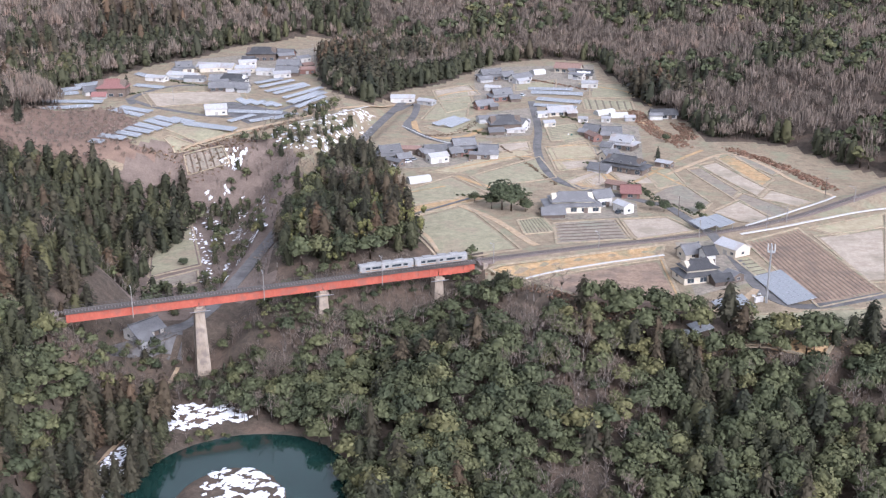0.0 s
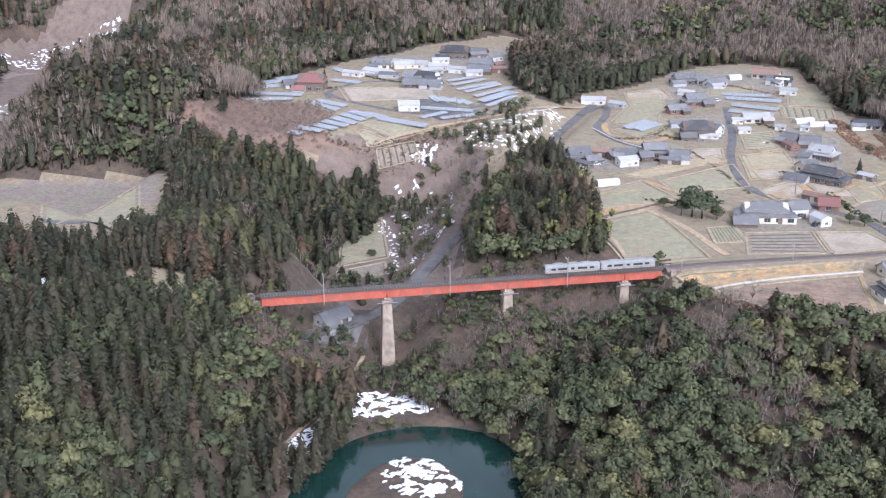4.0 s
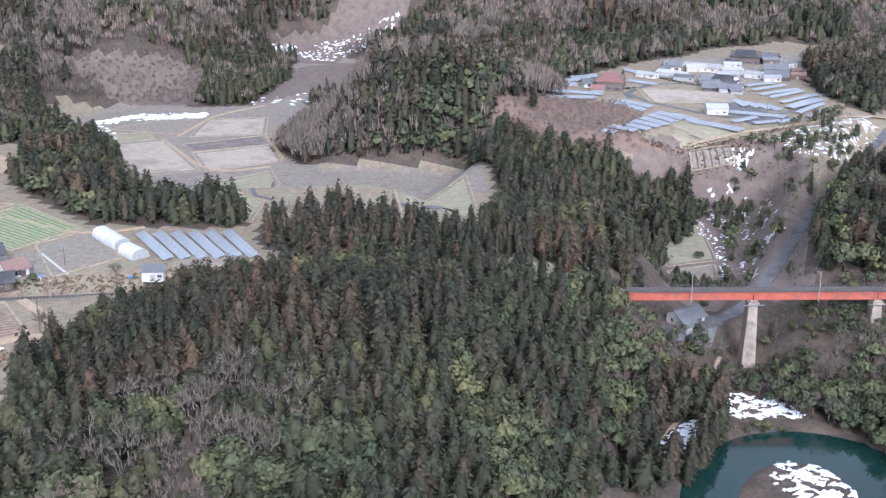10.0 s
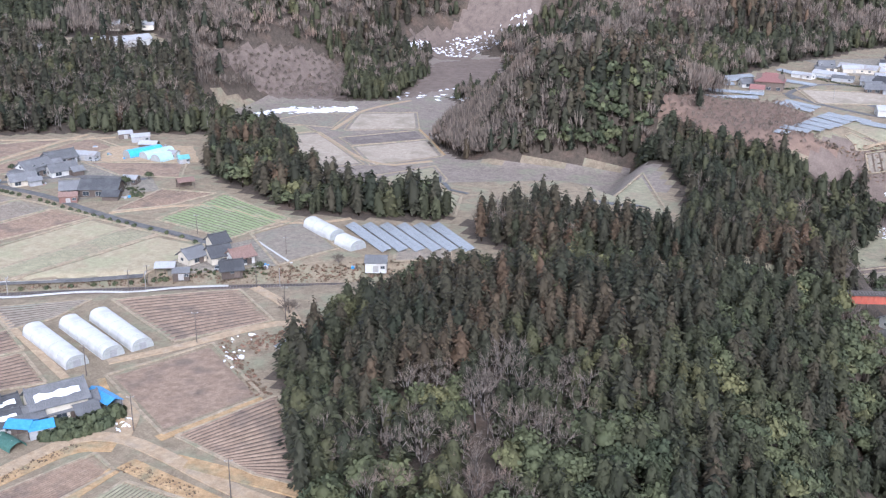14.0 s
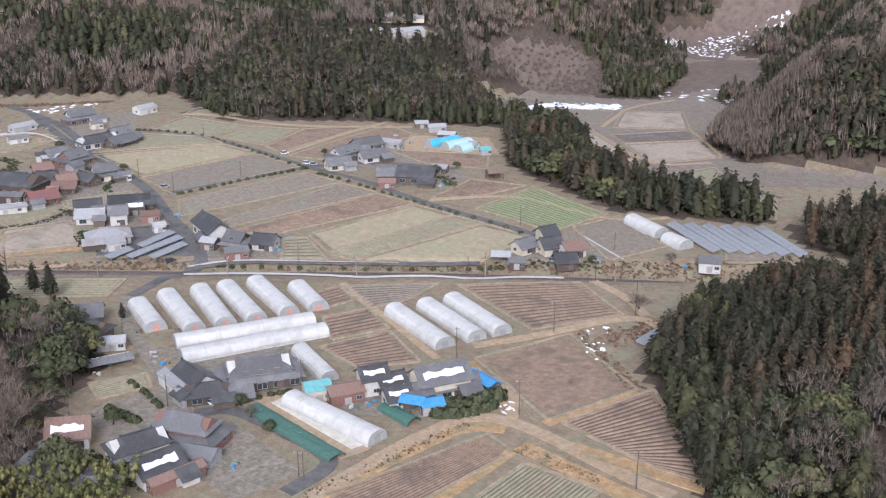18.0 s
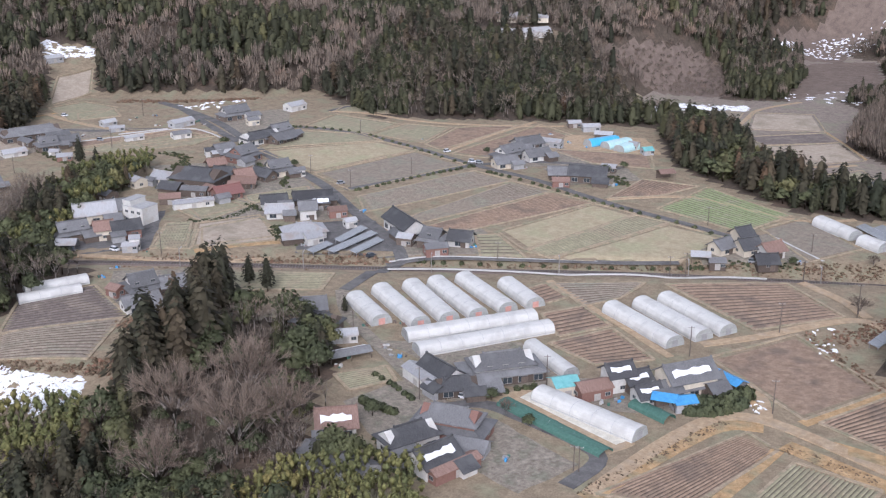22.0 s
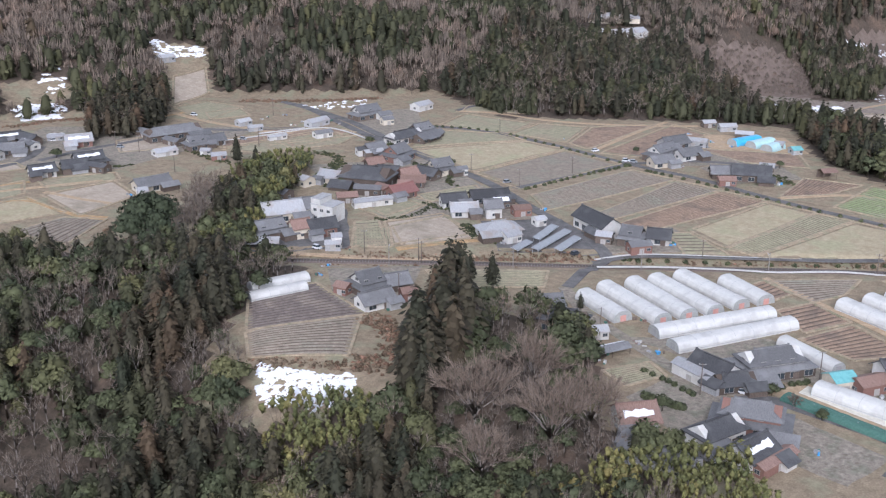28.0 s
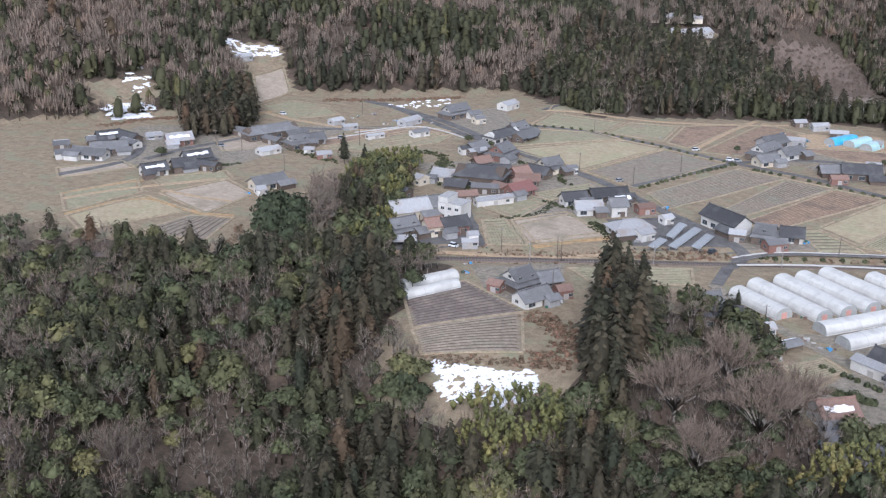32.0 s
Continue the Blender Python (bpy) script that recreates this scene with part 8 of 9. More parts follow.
# ---- snow left lying ----
snow_patches('melting snow on the river bank', [(-88, 310), (-91, 327), (-80, 329), (-64, 328), (-62, 319)], 44, 2.8, 1)
snow_patches('melting snow along the riverside path', [(-100, 274), (-99.5, 295.1), (-93, 306), (-89, 303), (-91.5, 285), (-95, 272)], 40, 2.2, 2)
snow_patches('thick snow on the gravel island', [(-67.6, 273), (-66.6, 295.6), (-47.3, 283.7), (-43.8, 275.4), (-52.7, 267.9)], 30, 3.0, 3)
snow_patches('snow strips on the steep bank', [(-88.2, 570), (-68.9, 607.9), (-37.6, 652.6), (-39.8, 605.8), (-63.6, 554.9), (-81, 557.7)], 96, 1.6, 4)
snow_patches('snow lying among the gully scrub', [(-110.2, 548.3), (-85.2, 542.4), (-82.9, 507.3), (-102.5, 481.8), (-125.7, 546.7)], 57, 1.6, 5)
snow_patches('snow along the stream', [(-100.4, 436.2), (-107.6, 481.8), (-118.7, 498), (-118.1, 514.2), (-103.8, 481.8), (-95, 432.6)], 30, 1.1, 6)
snow_patches('snow beside the valley road', [(-94, 459.8), (-85.2, 486.5), (-76.6, 473.7), (-87.5, 468.3), (-83.8, 410.1)], 35, 1.5, 7)
snow_patches('snow on the plateau edge', [(-109.9, 560.2), (-98.3, 559), (-103.5, 552.9), (-112.1, 554.5)], 17, 1.4, 8)
snow_patches('broken snow on the shaded slope', [(-455.1, 61.5), (-447.4, 63), (-425.7, 69.3), (-421.2, 61.5), (-425.1, 55.6), (-443.5, 50.7)], 60, 2.2, 9)
snow_patches('snow on upper terraces', [(-765.4, 209.7), (-751.7, 231.6), (-737.9, 215.8), (-750.5, 199.4)], 22, 4.0, 10)
snow_patches('snow around the hillside shed', [(-796.4, 329.8), (-765.9, 344.6), (-757.2, 332.9), (-779.3, 317.7)], 22, 4.0, 11)
snow_patches('snow in the hillside clearing', [(-792.4, 249.1), (-785.5, 259.3), (-762.3, 237), (-769.3, 225.8)], 8, 3.0, 12)
snow_patches('snow along the paddy edges', [(-513.7, 590.3), (-492.6, 623.8), (-464.6, 635.5), (-460.3, 621.3), (-506, 583.8)], 26, 3.4, 13)
snow_patches('snow around the yards', [(-661.1, 313.3), (-639.4, 345.6), (-628.8, 331.9), (-646.5, 305.2)], 14, 2.0, 14)
snow_patches('snow in the ditch', [(-282.1, 206.5), (-274.1, 212), (-264.9, 188.5), (-268.9, 188.5)], 8, 1.2, 15)
snow_patches('snow by the hedge', [(-276.5, 152.9), (-274.7, 156.9), (-271.6, 152.5), (-273.9, 149.3)], 5, 1.2, 16)
snow_patches('snow by the panels', [(-259, 212.1), (-252.5, 216.6), (-250.2, 207.8), (-257.5, 204)], 8, 1.3, 17)
snow_patches('snow lines on the felled slope', [(-501.2, 843.1), (-499.7, 894.8), (-431.1, 926.4), (-432.6, 916.2), (-468.3, 851)], 60, 2.6, 18)
snow_patches('snow at the foot of the felled slope', [(-516.4, 837.3), (-510.4, 866.7), (-499.7, 845.3), (-508.7, 832.2)], 10, 5.0, 19)
snow_patches('snow on the paddy edge', [(-514.4, 577.4), (-510.4, 595.7), (-474.2, 551), (-482.7, 540.3)], 10, 3.0, 20)
snow_patches('snow by the cutting', [(-198.5, 315.4), (-189, 320.5), (-189.3, 318.3), (-198.1, 314.1)], 8, 2.0, 21)
snow_patches('snow banked along the upper paddies', [(-517.3, 585.3), (-500.2, 618.2), (-493.8, 608.9), (-512.4, 581.1)], 30, 4.0, 24)
snow_patches('snow banked along the upper paddies', [(-494.8, 614.3), (-462.6, 635.3), (-456, 621.4), (-486.4, 603.8)], 30, 4.0, 25)
snow_patches('snow on the valley floor', [(-458.6, 690.6), (-407.9, 734.6), (-398.8, 682.9), (-437.1, 657.3)], 10, 3.0, 23)

# ---- woods by stand ----
S_TOP = [(-238, 199), (-246, 231), (-238, 257), (-212.7, 261.9), (-193.2, 278.8), (-177.5, 287.1), (-164.5, 277.6), (-153.5, 259.1), (-164.5, 226.8), (-187.5, 213.2), (-199.3, 204.2), (-213.7, 188.9), (-221, 171.3)]
wood('reddish brown cedars along the hill crest', S_TOP, 3.6, {'cedar': 0.95, 'cypress': 0.05}, 31, True, 1.0, keep=outside())
S_BARE1 = [(-232, 196.4), (-222.6, 206.5), (-209, 205), (-202.7, 184.7), (-213.5, 176.6)]
wood('grey leafless trees on the hill', S_BARE1, 3.6, {'bare': 0.9, 'cedar': 0.1}, 32, True, 1.05, keep=outside(S_TOP))
S_BARE2 = [(-200.2, 185.6), (-198.5, 202.4), (-176.7, 208.1), (-167.1, 196.5), (-155.6, 195.4), (-154.8, 183.1), (-171.1, 168.9), (-188, 170.9)]
wood('pale leafless copse on the hill', S_BARE2, 3.3, {'bare': 0.6, 'cypress': 0.3, 'round': 0.1}, 33, True, 1.1, keep=outside(S_TOP, S_BARE1))
S_BARE3 = [(-227.9, 164.9), (-212.3, 168.6), (-183.7, 167.3), (-168.9, 149.6), (-203.8, 135.9)]
wood('leafless trees at the foot of the hill', S_BARE3, 3.6, {'bare': 0.6, 'cypress': 0.3, 'round': 0.1}, 34, True, 1.0, keep=outside(S_TOP, S_BARE1, S_BARE2))
wood('dense dark green cypresses and cedars on the near hill', W_HILL, 4.0, {'round': 0.26, 'cypress': 0.62, 'cedar': 0.12}, 35, keep=outside(S_TOP, S_BARE1, S_BARE2, S_BARE3))
S_EAST = [(-142.7, 343.1), (-127.8, 329.9), (-119.8, 330.4), (-110.1, 349.3), (-89.6, 332.3), (-82.2, 298.6), (-90.5, 262.7), (-112.2, 251)]
wood('dark upright cedars on the river slope', S_EAST, 3.7, {'cedar': 0.6, 'cypress': 0.4}, 36, True, 1.05, keep=outside(W_HILL))
R_HUMP = [(-18.3, 324.7), (-4.3, 330.7), (19.7, 314.8), (34.8, 294.9), (42.7, 279.7), (26.3, 265.8), (9.9, 266.5), (-6.8, 274.6), (-21, 307.6)]
wood('yellow-green evergreen trees on the hump', R_HUMP, 4.2, {'round': 0.95, 'bare': 0.05}, 37, True, 1.0, keep=outside())
R_BARE = [(10.6, 355.5), (25.4, 350.1), (52.3, 328.5), (61.7, 310), (47.6, 292.4), (29.4, 306.9), (13.3, 323.5)]
wood('bare trees and scrub below the fields', R_BARE, 3.8, {'bare': 0.65, 'round': 0.35}, 38, True, 0.9, keep=outside(R_HUMP))
wood('dense evergreen broad-leaved wood above the river bend', W_RIGHT, 4.6, {'bare': 0.13, 'round': 0.62, 'cedar': 0.13, 'cypress': 0.12}, 39, keep=outside(R_HUMP, R_BARE))
V_CEDAR = [(-408.7, 61.6), (-420.3, 90.1), (-435, 129.8), (-424.3, 119.5), (-402.2, 83.8), (-400.8, 64.6)]
wood('tall dark cedars standing together above the fields', V_CEDAR, 3.6, {'cedar': 1.0}, 41, True, 1.45, keep=outside())
V_BROWN = [(-493.7, 44.3), (-497.9, 64.1), (-515, 95.5), (-506, 101.8), (-478.2, 73.9), (-472.7, 58.6), (-480.2, 42.8)]
wood('brown cedars at the wood edge', V_BROWN, 3.6, {'cedar': 0.9, 'bare': 0.1}, 42, True, 1.1, keep=outside())
V_BAMBOO = [(-435.4, 38), (-433.2, 47.4), (-419.3, 57.7), (-410.2, 58.8), (-402.9, 51.4), (-404.6, 40.6), (-419.1, 33.5)]
wood('yellow-green bamboo grove on the slope', V_BAMBOO, 3.0, {'bamboo': 0.9, 'round': 0.1}, 43, True, 0.95, keep=outside())
V_CED2 = [(-401.2, 27), (-407.4, 45.5), (-396.8, 48.3), (-385.6, 43.4), (-377.9, 27.6)]
wood('brown cedars in front of the leafless trees', V_CED2, 3.4, {'cedar': 1.0}, 44, True, 0.95, keep=outside(V_BAMBOO))
V_BARE = [(-401.7, 73), (-402.9, 108), (-381.6, 95), (-363.7, 94.9), (-351.4, 64.9), (-348.1, 39.3), (-362.1, 29), (-379.2, 33.1)]
wood('brown leafless undergrowth beneath the great trees', V_BARE, 3.6, {'bare': 0.6, 'round': 0.4}, 45, True, 0.65, keep=outside(V_CEDAR, V_CED2))
V_BAM2 = [(-347.1, 40.2), (-349.8, 55.1), (-336.1, 72.1), (-324.8, 76.8), (-312, 62.5)]
wood('yellow-green bamboo beside the barns', V_BAM2, 2.8, {'bamboo': 1.0}, 46, True, 0.8, keep=outside(V_BARE))
V_MIX = [(-476.4, 45.6), (-476.7, 58.5), (-467.3, 67.4), (-450.2, 54.1), (-444.5, 40.9), (-457, 33.3)]
wood('round evergreens and pale bare trees', V_MIX, 3.8, {'round': 0.5, 'bare': 0.5}, 47, True, 1.0, keep=outside(V_BROWN))
V_LEFT = [(-572.8, 9.1), (-584.5, 38.5), (-567.5, 56.4), (-519.9, 18), (-483.8, -19.3), (-497.8, -45.6)]
wood('brown leafless trees on the shaded hill', V_LEFT, 3.5, {'bare': 0.5, 'round': 0.22, 'cypress': 0.28}, 48, True, 1.0, keep=outside())
wood('mixed conifers, evergreens and leafless trees on the shady slope', W_FRONT, 4.3, {'bare': 0.36, 'round': 0.26, 'cypress': 0.26, 'cedar': 0.12}, 49, keep=outside(V_CEDAR, V_BROWN, V_BAMBOO, V_CED2, V_BARE, V_BAM2, V_MIX, V_LEFT))
U_GROVE = [(-531.5, 113.8), (-567.6, 162.4), (-589.3, 200.9), (-584.1, 225.4), (-564.6, 212.7), (-549, 174.8), (-514.5, 120.6)]
wood('bamboo and evergreens between the houses', U_GROVE, 3.4, {'bamboo': 0.45, 'round': 0.4, 'cedar': 0.15}, 51, True, 0.9, keep=outside())
U_RED = [(-547.6, 119.3), (-581, 157.3), (-577.3, 169.8), (-537.7, 126.3)]
wood('russet leafless bushes', U_RED, 3.0, {'bare': 1.0}, 52, True, 1.0, keep=outside(U_GROVE))
U_LOW = [(-546.4, 93.6), (-543, 114.6), (-518.1, 124.8), (-499.1, 102.6), (-516.2, 84.2), (-533.4, 78.8)]
wood('scrub and evergreens below the hamlet', U_LOW, 3.6, {'bare': 0.5, 'round': 0.3, 'cedar': 0.2}, 53, True, 0.8, keep=outside(U_GROVE, U_RED))
U_CED = [(-719.6, 215.8), (-742.1, 261.2), (-724.3, 277.1), (-686.2, 241.4), (-675.2, 210), (-687.9, 193.4)]
wood('cedars below the snowy clearing', U_CED, 4.0, {'cedar': 0.8, 'bare': 0.2}, 54, 'mid', 1.0, keep=outside())
G_SCRUB2 = [(-107.3, 342.5), (-88.5, 360.7), (-68.4, 357.2), (-52.4, 335.9), (-60.4, 316.2), (-82.9, 331.7), (-95, 315.3)]
wood('scrub along the river bank', G_SCRUB2, 3.0, {'bare': 0.7, 'round': 0.3}, 56, True, 0.5, keep=outside())
G_BANK = [(-78.8, 353.7), (-60.3, 353.7), (-40.5, 350.1), (-35.3, 334.3), (-51.5, 316.4), (-62.2, 316.6), (-74, 331.3)]
wood('evergreens and leafless trees on the river bank', G_BANK, 4.0, {'round': 0.55, 'bare': 0.45}, 66, True, 0.8, keep=outside(W_RIGHT, R_HUMP))
G_SLOPE = [(-72, 338), (-62, 352), (-20, 368), (4, 374), (16, 370), (2, 352), (-24, 338), (-50, 325)]
wood('evergreens and grey leafless trees on the slope below the bridge', G_SLOPE, 3.5, {'round': 0.55, 'bare': 0.45}, 76, True, 0.8, keep=lambda x, y: strip(x, y, RAIL)[0] > 9)
G_BRUSH = [(-126, 334), (-110, 300), (-100, 298), (-88, 306), (-90, 330), (-62, 330), (-60, 352), (-76, 368), (-122, 346)]
wood('brown brush and saplings round the tall pier', G_BRUSH, 2.5, {'bare': 0.6, 'round': 0.28, 'cedar': 0.12}, 77, True, 0.42, keep=lambda x, y: (strip(x, y, RAIL)[0] > 4) & (strip(x, y, VALLEY_ROAD)[0] > 4) & (strip(x, y, TRAIL)[0] > 1.8) & (outline(x, y, PATH) > 0) & (np.hypot(x + 81.7, y - 352.4) > 5))
G_UNDER = [(-74, 352), (-40, 358), (-6, 368), (14, 376), (12, 398), (-30, 388), (-78, 372)]
wood('low grey brush under the bridge', G_UNDER, 2.6, {'bare': 0.65, 'round': 0.35}, 78, True, 0.36, keep=lambda x, y: (strip(x, y, VALLEY_ROAD)[0] > 4) & (outline(x, y, G_BRUSH) > 0))
G_EAST = [(-66, 332), (-48, 350), (-20, 352), (-22, 330), (-34, 308), (-50, 312)]
wood('rounded evergreens on the bank above the pool', G_EAST, 3.4, {'round': 0.7, 'bare': 0.3}, 74, True, 0.75, keep=outside(W_RIGHT, R_HUMP, G_SLOPE))
G_LEFT = [(-119.5, 318), (-110.6, 333.8), (-96.7, 335.2), (-86.2, 334.2), (-89.6, 317.5), (-97.5, 297.4), (-101.9, 285.8), (-111.4, 289.3)]
wood('dark cedars and scrub above the riverside path', G_LEFT, 3.8, {'cedar': 0.35, 'bare': 0.4, 'cypress': 0.25}, 67, True, 0.75, keep=outside(S_EAST))
G_POOL = [(-87.5, 283.6), (-81.6, 300.5), (-61.3, 310.1), (-63.2, 311.6), (-84.1, 304.5), (-90.8, 281.4)]
wood('bushes at the pool edge', G_POOL, 2.6, {'round': 0.6, 'bare': 0.4}, 57, True, 0.3, keep=outside())
G_WEST = [(-129.9, 374.6), (-124.5, 448.9), (-129.2, 478.2), (-140.4, 502.7), (-119.3, 502.5), (-135, 537.8), (-135.6, 400.5)]
wood('leafless trees along the stream', G_WEST, 4.6, {'bare': 0.7, 'cypress': 0.3}, 58, 'mid', 0.8, keep=outside(W_DARK, W_BELT))

# ---- single trees ----
for _x, _y, _h in ((-553, 103, 15), (-561, 114, 17), (-568, 124, 15), (-547, 110, 14), (-556, 121, 16), (-543, 103, 12)):
    tree('round', _x, _y, _h, 'great rounded dark evergreen tree beside the fields', tone=0.0, wide=1.0)
tree('cedar', -599.8, 202.2, 14, 'dark pointed cedar between the houses', tone=0.2)
tree('cedar', -587.7, 201.7, 11, 'dark pointed cedar between the houses', tone=0.2)
tree('cedar', -577.2, 208.9, 8, 'dark pointed cedar between the houses', tone=0.2)
tree('cedar', -437.3, 141.1, 11, 'dark cedar with a bare lower trunk beside the railway', tone=0.2)
tree('cedar', -428.4, 140.2, 13, 'dark cedar with a bare lower trunk beside the railway', tone=0.2)
tree('round', 24.5, 453, 14.5, 'dark evergreen tree among the paddies', tone=0.1, wide=1.15)
tree('round', 28.4, 451.3, 13.5, 'dark evergreen tree among the paddies', tone=0.1, wide=1.15)
tree('round', 20.3, 454.7, 8, 'dark evergreen tree among the paddies', tone=0.2, wide=1.1)
tree('round', 34.3, 450.6, 7, 'dark evergreen tree among the paddies', tone=0.2, wide=1.1)
tree('round', 13.5, 464.7, 5, 'rounded bush by the paddies', tone=0.3, wide=1.3)
tree('bare', -54.5, 336.5, 13, 'broad pale leafless tree beside the river', wide=1.2, tone=0.3)
tree('bare', -42.8, 475.1, 13, 'broad pale leafless tree on the knoll', wide=1.3, tone=0.3)
tree('cedar', -188.5, 671.5, 11, 'dark cedar beside the red-roofed hall', tone=0.1)
tree('cedar', -219, 573.9, 13, 'dark cedar on the plateau edge', tone=0.1)
tree('cedar', -220.8, 581.7, 13, 'dark cedar on the plateau edge', tone=0.1)
tree('round', 106.4, 450.1, 5, 'dark bush beside the lane', tone=0.1, wide=1.2)
tree('round', 91.9, 451.3, 6, 'dark bush beside the lane', tone=0.1, wide=1.1)
tree('round', 86.5, 453.8, 5, 'dark bush beside the lane', tone=0.1, wide=1.1)
tree('round', 114.7, 570.6, 5, 'dark bush beside the lane', tone=0.1, wide=1.2)
tree('cedar', 102.3, 525.8, 9, 'dark pointed cedar near the houses', tone=0.1)
tree('round', -111.7, 459.7, 4, 'dark round bush on the river meadow', tone=0.1, wide=1.4)
tree('round', -466.2, 322.7, 4, 'small dark tree in the field', tone=0.1)
tree('round', -673.3, 163.6, 5, 'round evergreen shrub beside the houses', tone=0.3, wide=1.4)
tree('bare', -214, 153.1, 9, 'pale leafless tree at the foot of the hill', tone=0.3, wide=1.2)
tree('bare', -494.9, -14.2, 14, 'pale forked leafless tree on the slope', tone=0.2)
tree('bare', -383.7, 61.8, 20, 'great spreading leafless tree with brown twigs', tone=0.7, wide=1.1)
tree('bare', -362.5, 61.1, 20, 'great spreading leafless tree with brown twigs', tone=0.7, wide=1.1)
tree('bare', -379, 82.2, 18, 'great spreading leafless tree with brown twigs', tone=0.7, wide=1.1)
tree('bare', -358.2, 72.1, 18, 'great spreading leafless tree with brown twigs', tone=0.7, wide=1.1)
tree('bare', -370.4, 44.2, 16, 'great spreading leafless tree with brown twigs', tone=0.7, wide=1.1)
tree('cedar', -397.4, 140.8, 6, 'small dark conifer beside the tunnels', tone=0.2)
tree('round', -370.3, 96.9, 4, 'garden tree beside the houses', tone=0.3, wide=1.2)
tree('round', -349.9, 94.7, 5, 'garden tree beside the houses', tone=0.3, wide=1.2)
tree('round', -330.6, 118.4, 4, 'garden tree beside the houses', tone=0.3, wide=1.2)
tree('round', -315.9, 112.4, 3.5, 'garden tree beside the houses', tone=0.3, wide=1.2)
tree('bare', -323.4, 114.1, 4, 'garden tree beside the houses', tone=0.3, wide=1.2)
tree('round', -540.4, 201.3, 5, 'garden tree beside the houses', tone=0.3, wide=1.2)
tree('round', -575.6, 265, 5, 'garden tree beside the houses', tone=0.3, wide=1.2)
tree('round', -522.5, 255.3, 4, 'garden tree beside the houses', tone=0.3, wide=1.2)
tree('round', -405.9, 322.7, 5, 'garden tree beside the houses', tone=0.3, wide=1.2)
tree('round', -403.7, 335.4, 4, 'garden tree beside the houses', tone=0.3, wide=1.2)
tree('round', -302.8, 260.5, 3.5, 'garden tree beside the houses', tone=0.3, wide=1.2)
tree('bare', -280.4, 274, 4, 'garden tree beside the houses', tone=0.3, wide=1.2)
tree('round', -553.2, 202.9, 5, 'garden tree beside the houses', tone=0.3, wide=1.2)
tree('bare', -271.3, 226.2, 6, 'garden tree beside the houses', tone=0.3, wide=1.2)
tree('round', -562.6, 263.8, 4, 'garden tree beside the houses', tone=0.3, wide=1.2)

# ---- netted rows, sheeting, cars and farmyard goods ----
net_row(-310.7, 114.7, -14.2, 34.2, 5.0, 1.5)
net_row(-294.8, 135.7, -15.6, 11.6, 4.5, 1.6, 'short netted vegetable frame beside the farmhouse')
field((-327.8, 124), (-327, 130.3), (-290.7, 119.7), (-292.4, 115.3), 'white', 0, True, bund=False)
car(-463.6, 306.9, 20, 'white')
car(-460, 307.2, 25, 'grey')
car(-483, 315, 60, 'white')
car(-314.4, 254.4, 30, 'grey')
car(-336.9, 115.4, 10, 'white')
car(-339.6, 117, 15, 'grey')
car(-344.8, 115.3, 80, 'white')
car(-423.1, 185.2, 70, 'dark')
car(-447.9, 350.5, 10, 'white')
car(-444.5, 350.2, 15, 'grey')
car(-688, 260.7, 20, 'white')
car(-629.6, 236.7, 10, 'grey')
car(-498.8, 138.1, 5, 'white')
car(-510.7, 129.5, 15, 'dark')
car(-443.9, 112.7, 30, 'white')
car(72.8, 449.1, 40, 'dark')
car(-20.6, 527.7, 30, 'white')
car(-16.9, 529.7, 30, 'white')
car(-14.2, 533.8, 30, 'grey')
car(-23, 519.6, 10, 'white')
car(-1.1, 531.7, 60, 'white')
car(48.8, 688.3, 40, 'white')
car(73.4, 517.6, 20, 'white')
car(-13.3, 676.6, 10, 'white')
car(-665.2, 192.9, 20, 'grey')
car(-701.1, 183.5, 70, 'white')
car(-615.6, 319.2, 30, 'white')
car(-488.2, 246.2, 65, 'grey')
clutter(-371.1, 128, 1)
clutter(-366.1, 124.7, 2)
clutter(-373.7, 129.5, 3)
clutter(-379.5, 143.5, 4)
clutter(-364.6, 125.7, 5)
clutter(-386.2, 136.6, 6)
clutter(-613.8, 288.9, 7)
clutter(-630.7, 281.7, 8)
clutter(-652.3, 277.8, 9)
clutter(-445.7, 361.6, 10)
clutter(-434.8, 359.3, 11)
clutter(-421.6, 367.9, 12)
clutter(-461.7, 371, 13)
clutter(-439.5, 311.8, 14)
clutter(-450.5, 310.2, 15)
clutter(-394.8, 309.2, 16)
clutter(-432.6, 383.7, 17)
clutter(-460.8, 392.4, 18)
clutter(-506.5, 327, 19)
clutter(-449.2, 180.2, 20)
clutter(-456.4, 221.3, 21)
clutter(-407.5, 200.7, 22)
clutter(-400, 212.8, 23)
clutter(-306.4, 133.2, 24)
clutter(-303.8, 136.8, 25)
clutter(-306.1, 127.9, 26)
clutter(-350.2, 70.6, 27)
clutter(-316.8, 86.6, 28)
clutter(-311.6, 96, 29)
clutter(-301.7, 262.6, 30)
clutter(-309.1, 256.5, 31)
clutter(-275.2, 276, 32)
clutter(-374.4, 110.3, 33)
clutter(-376, 118, 34)
clutter(-643.5, 238.1, 35)
clutter(-640.8, 219.6, 36)
clutter(-652.6, 273.3, 37)
clutter(-648.8, 286.8, 38)
clutter(-630.3, 273.5, 39)
clutter(-622, 290.5, 40)
clutter(-694, 201.4, 41)
clutter(-696, 160, 42)
clutter(-602.5, 144, 43)
clutter(-489.2, 144.9, 44)
clutter(-485.8, 127.2, 45)
clutter(-481.6, 118.5, 46)
clutter(-444.7, 109.2, 47)
clutter(12.6, 533, 48)
clutter(-3.9, 537.8, 49)
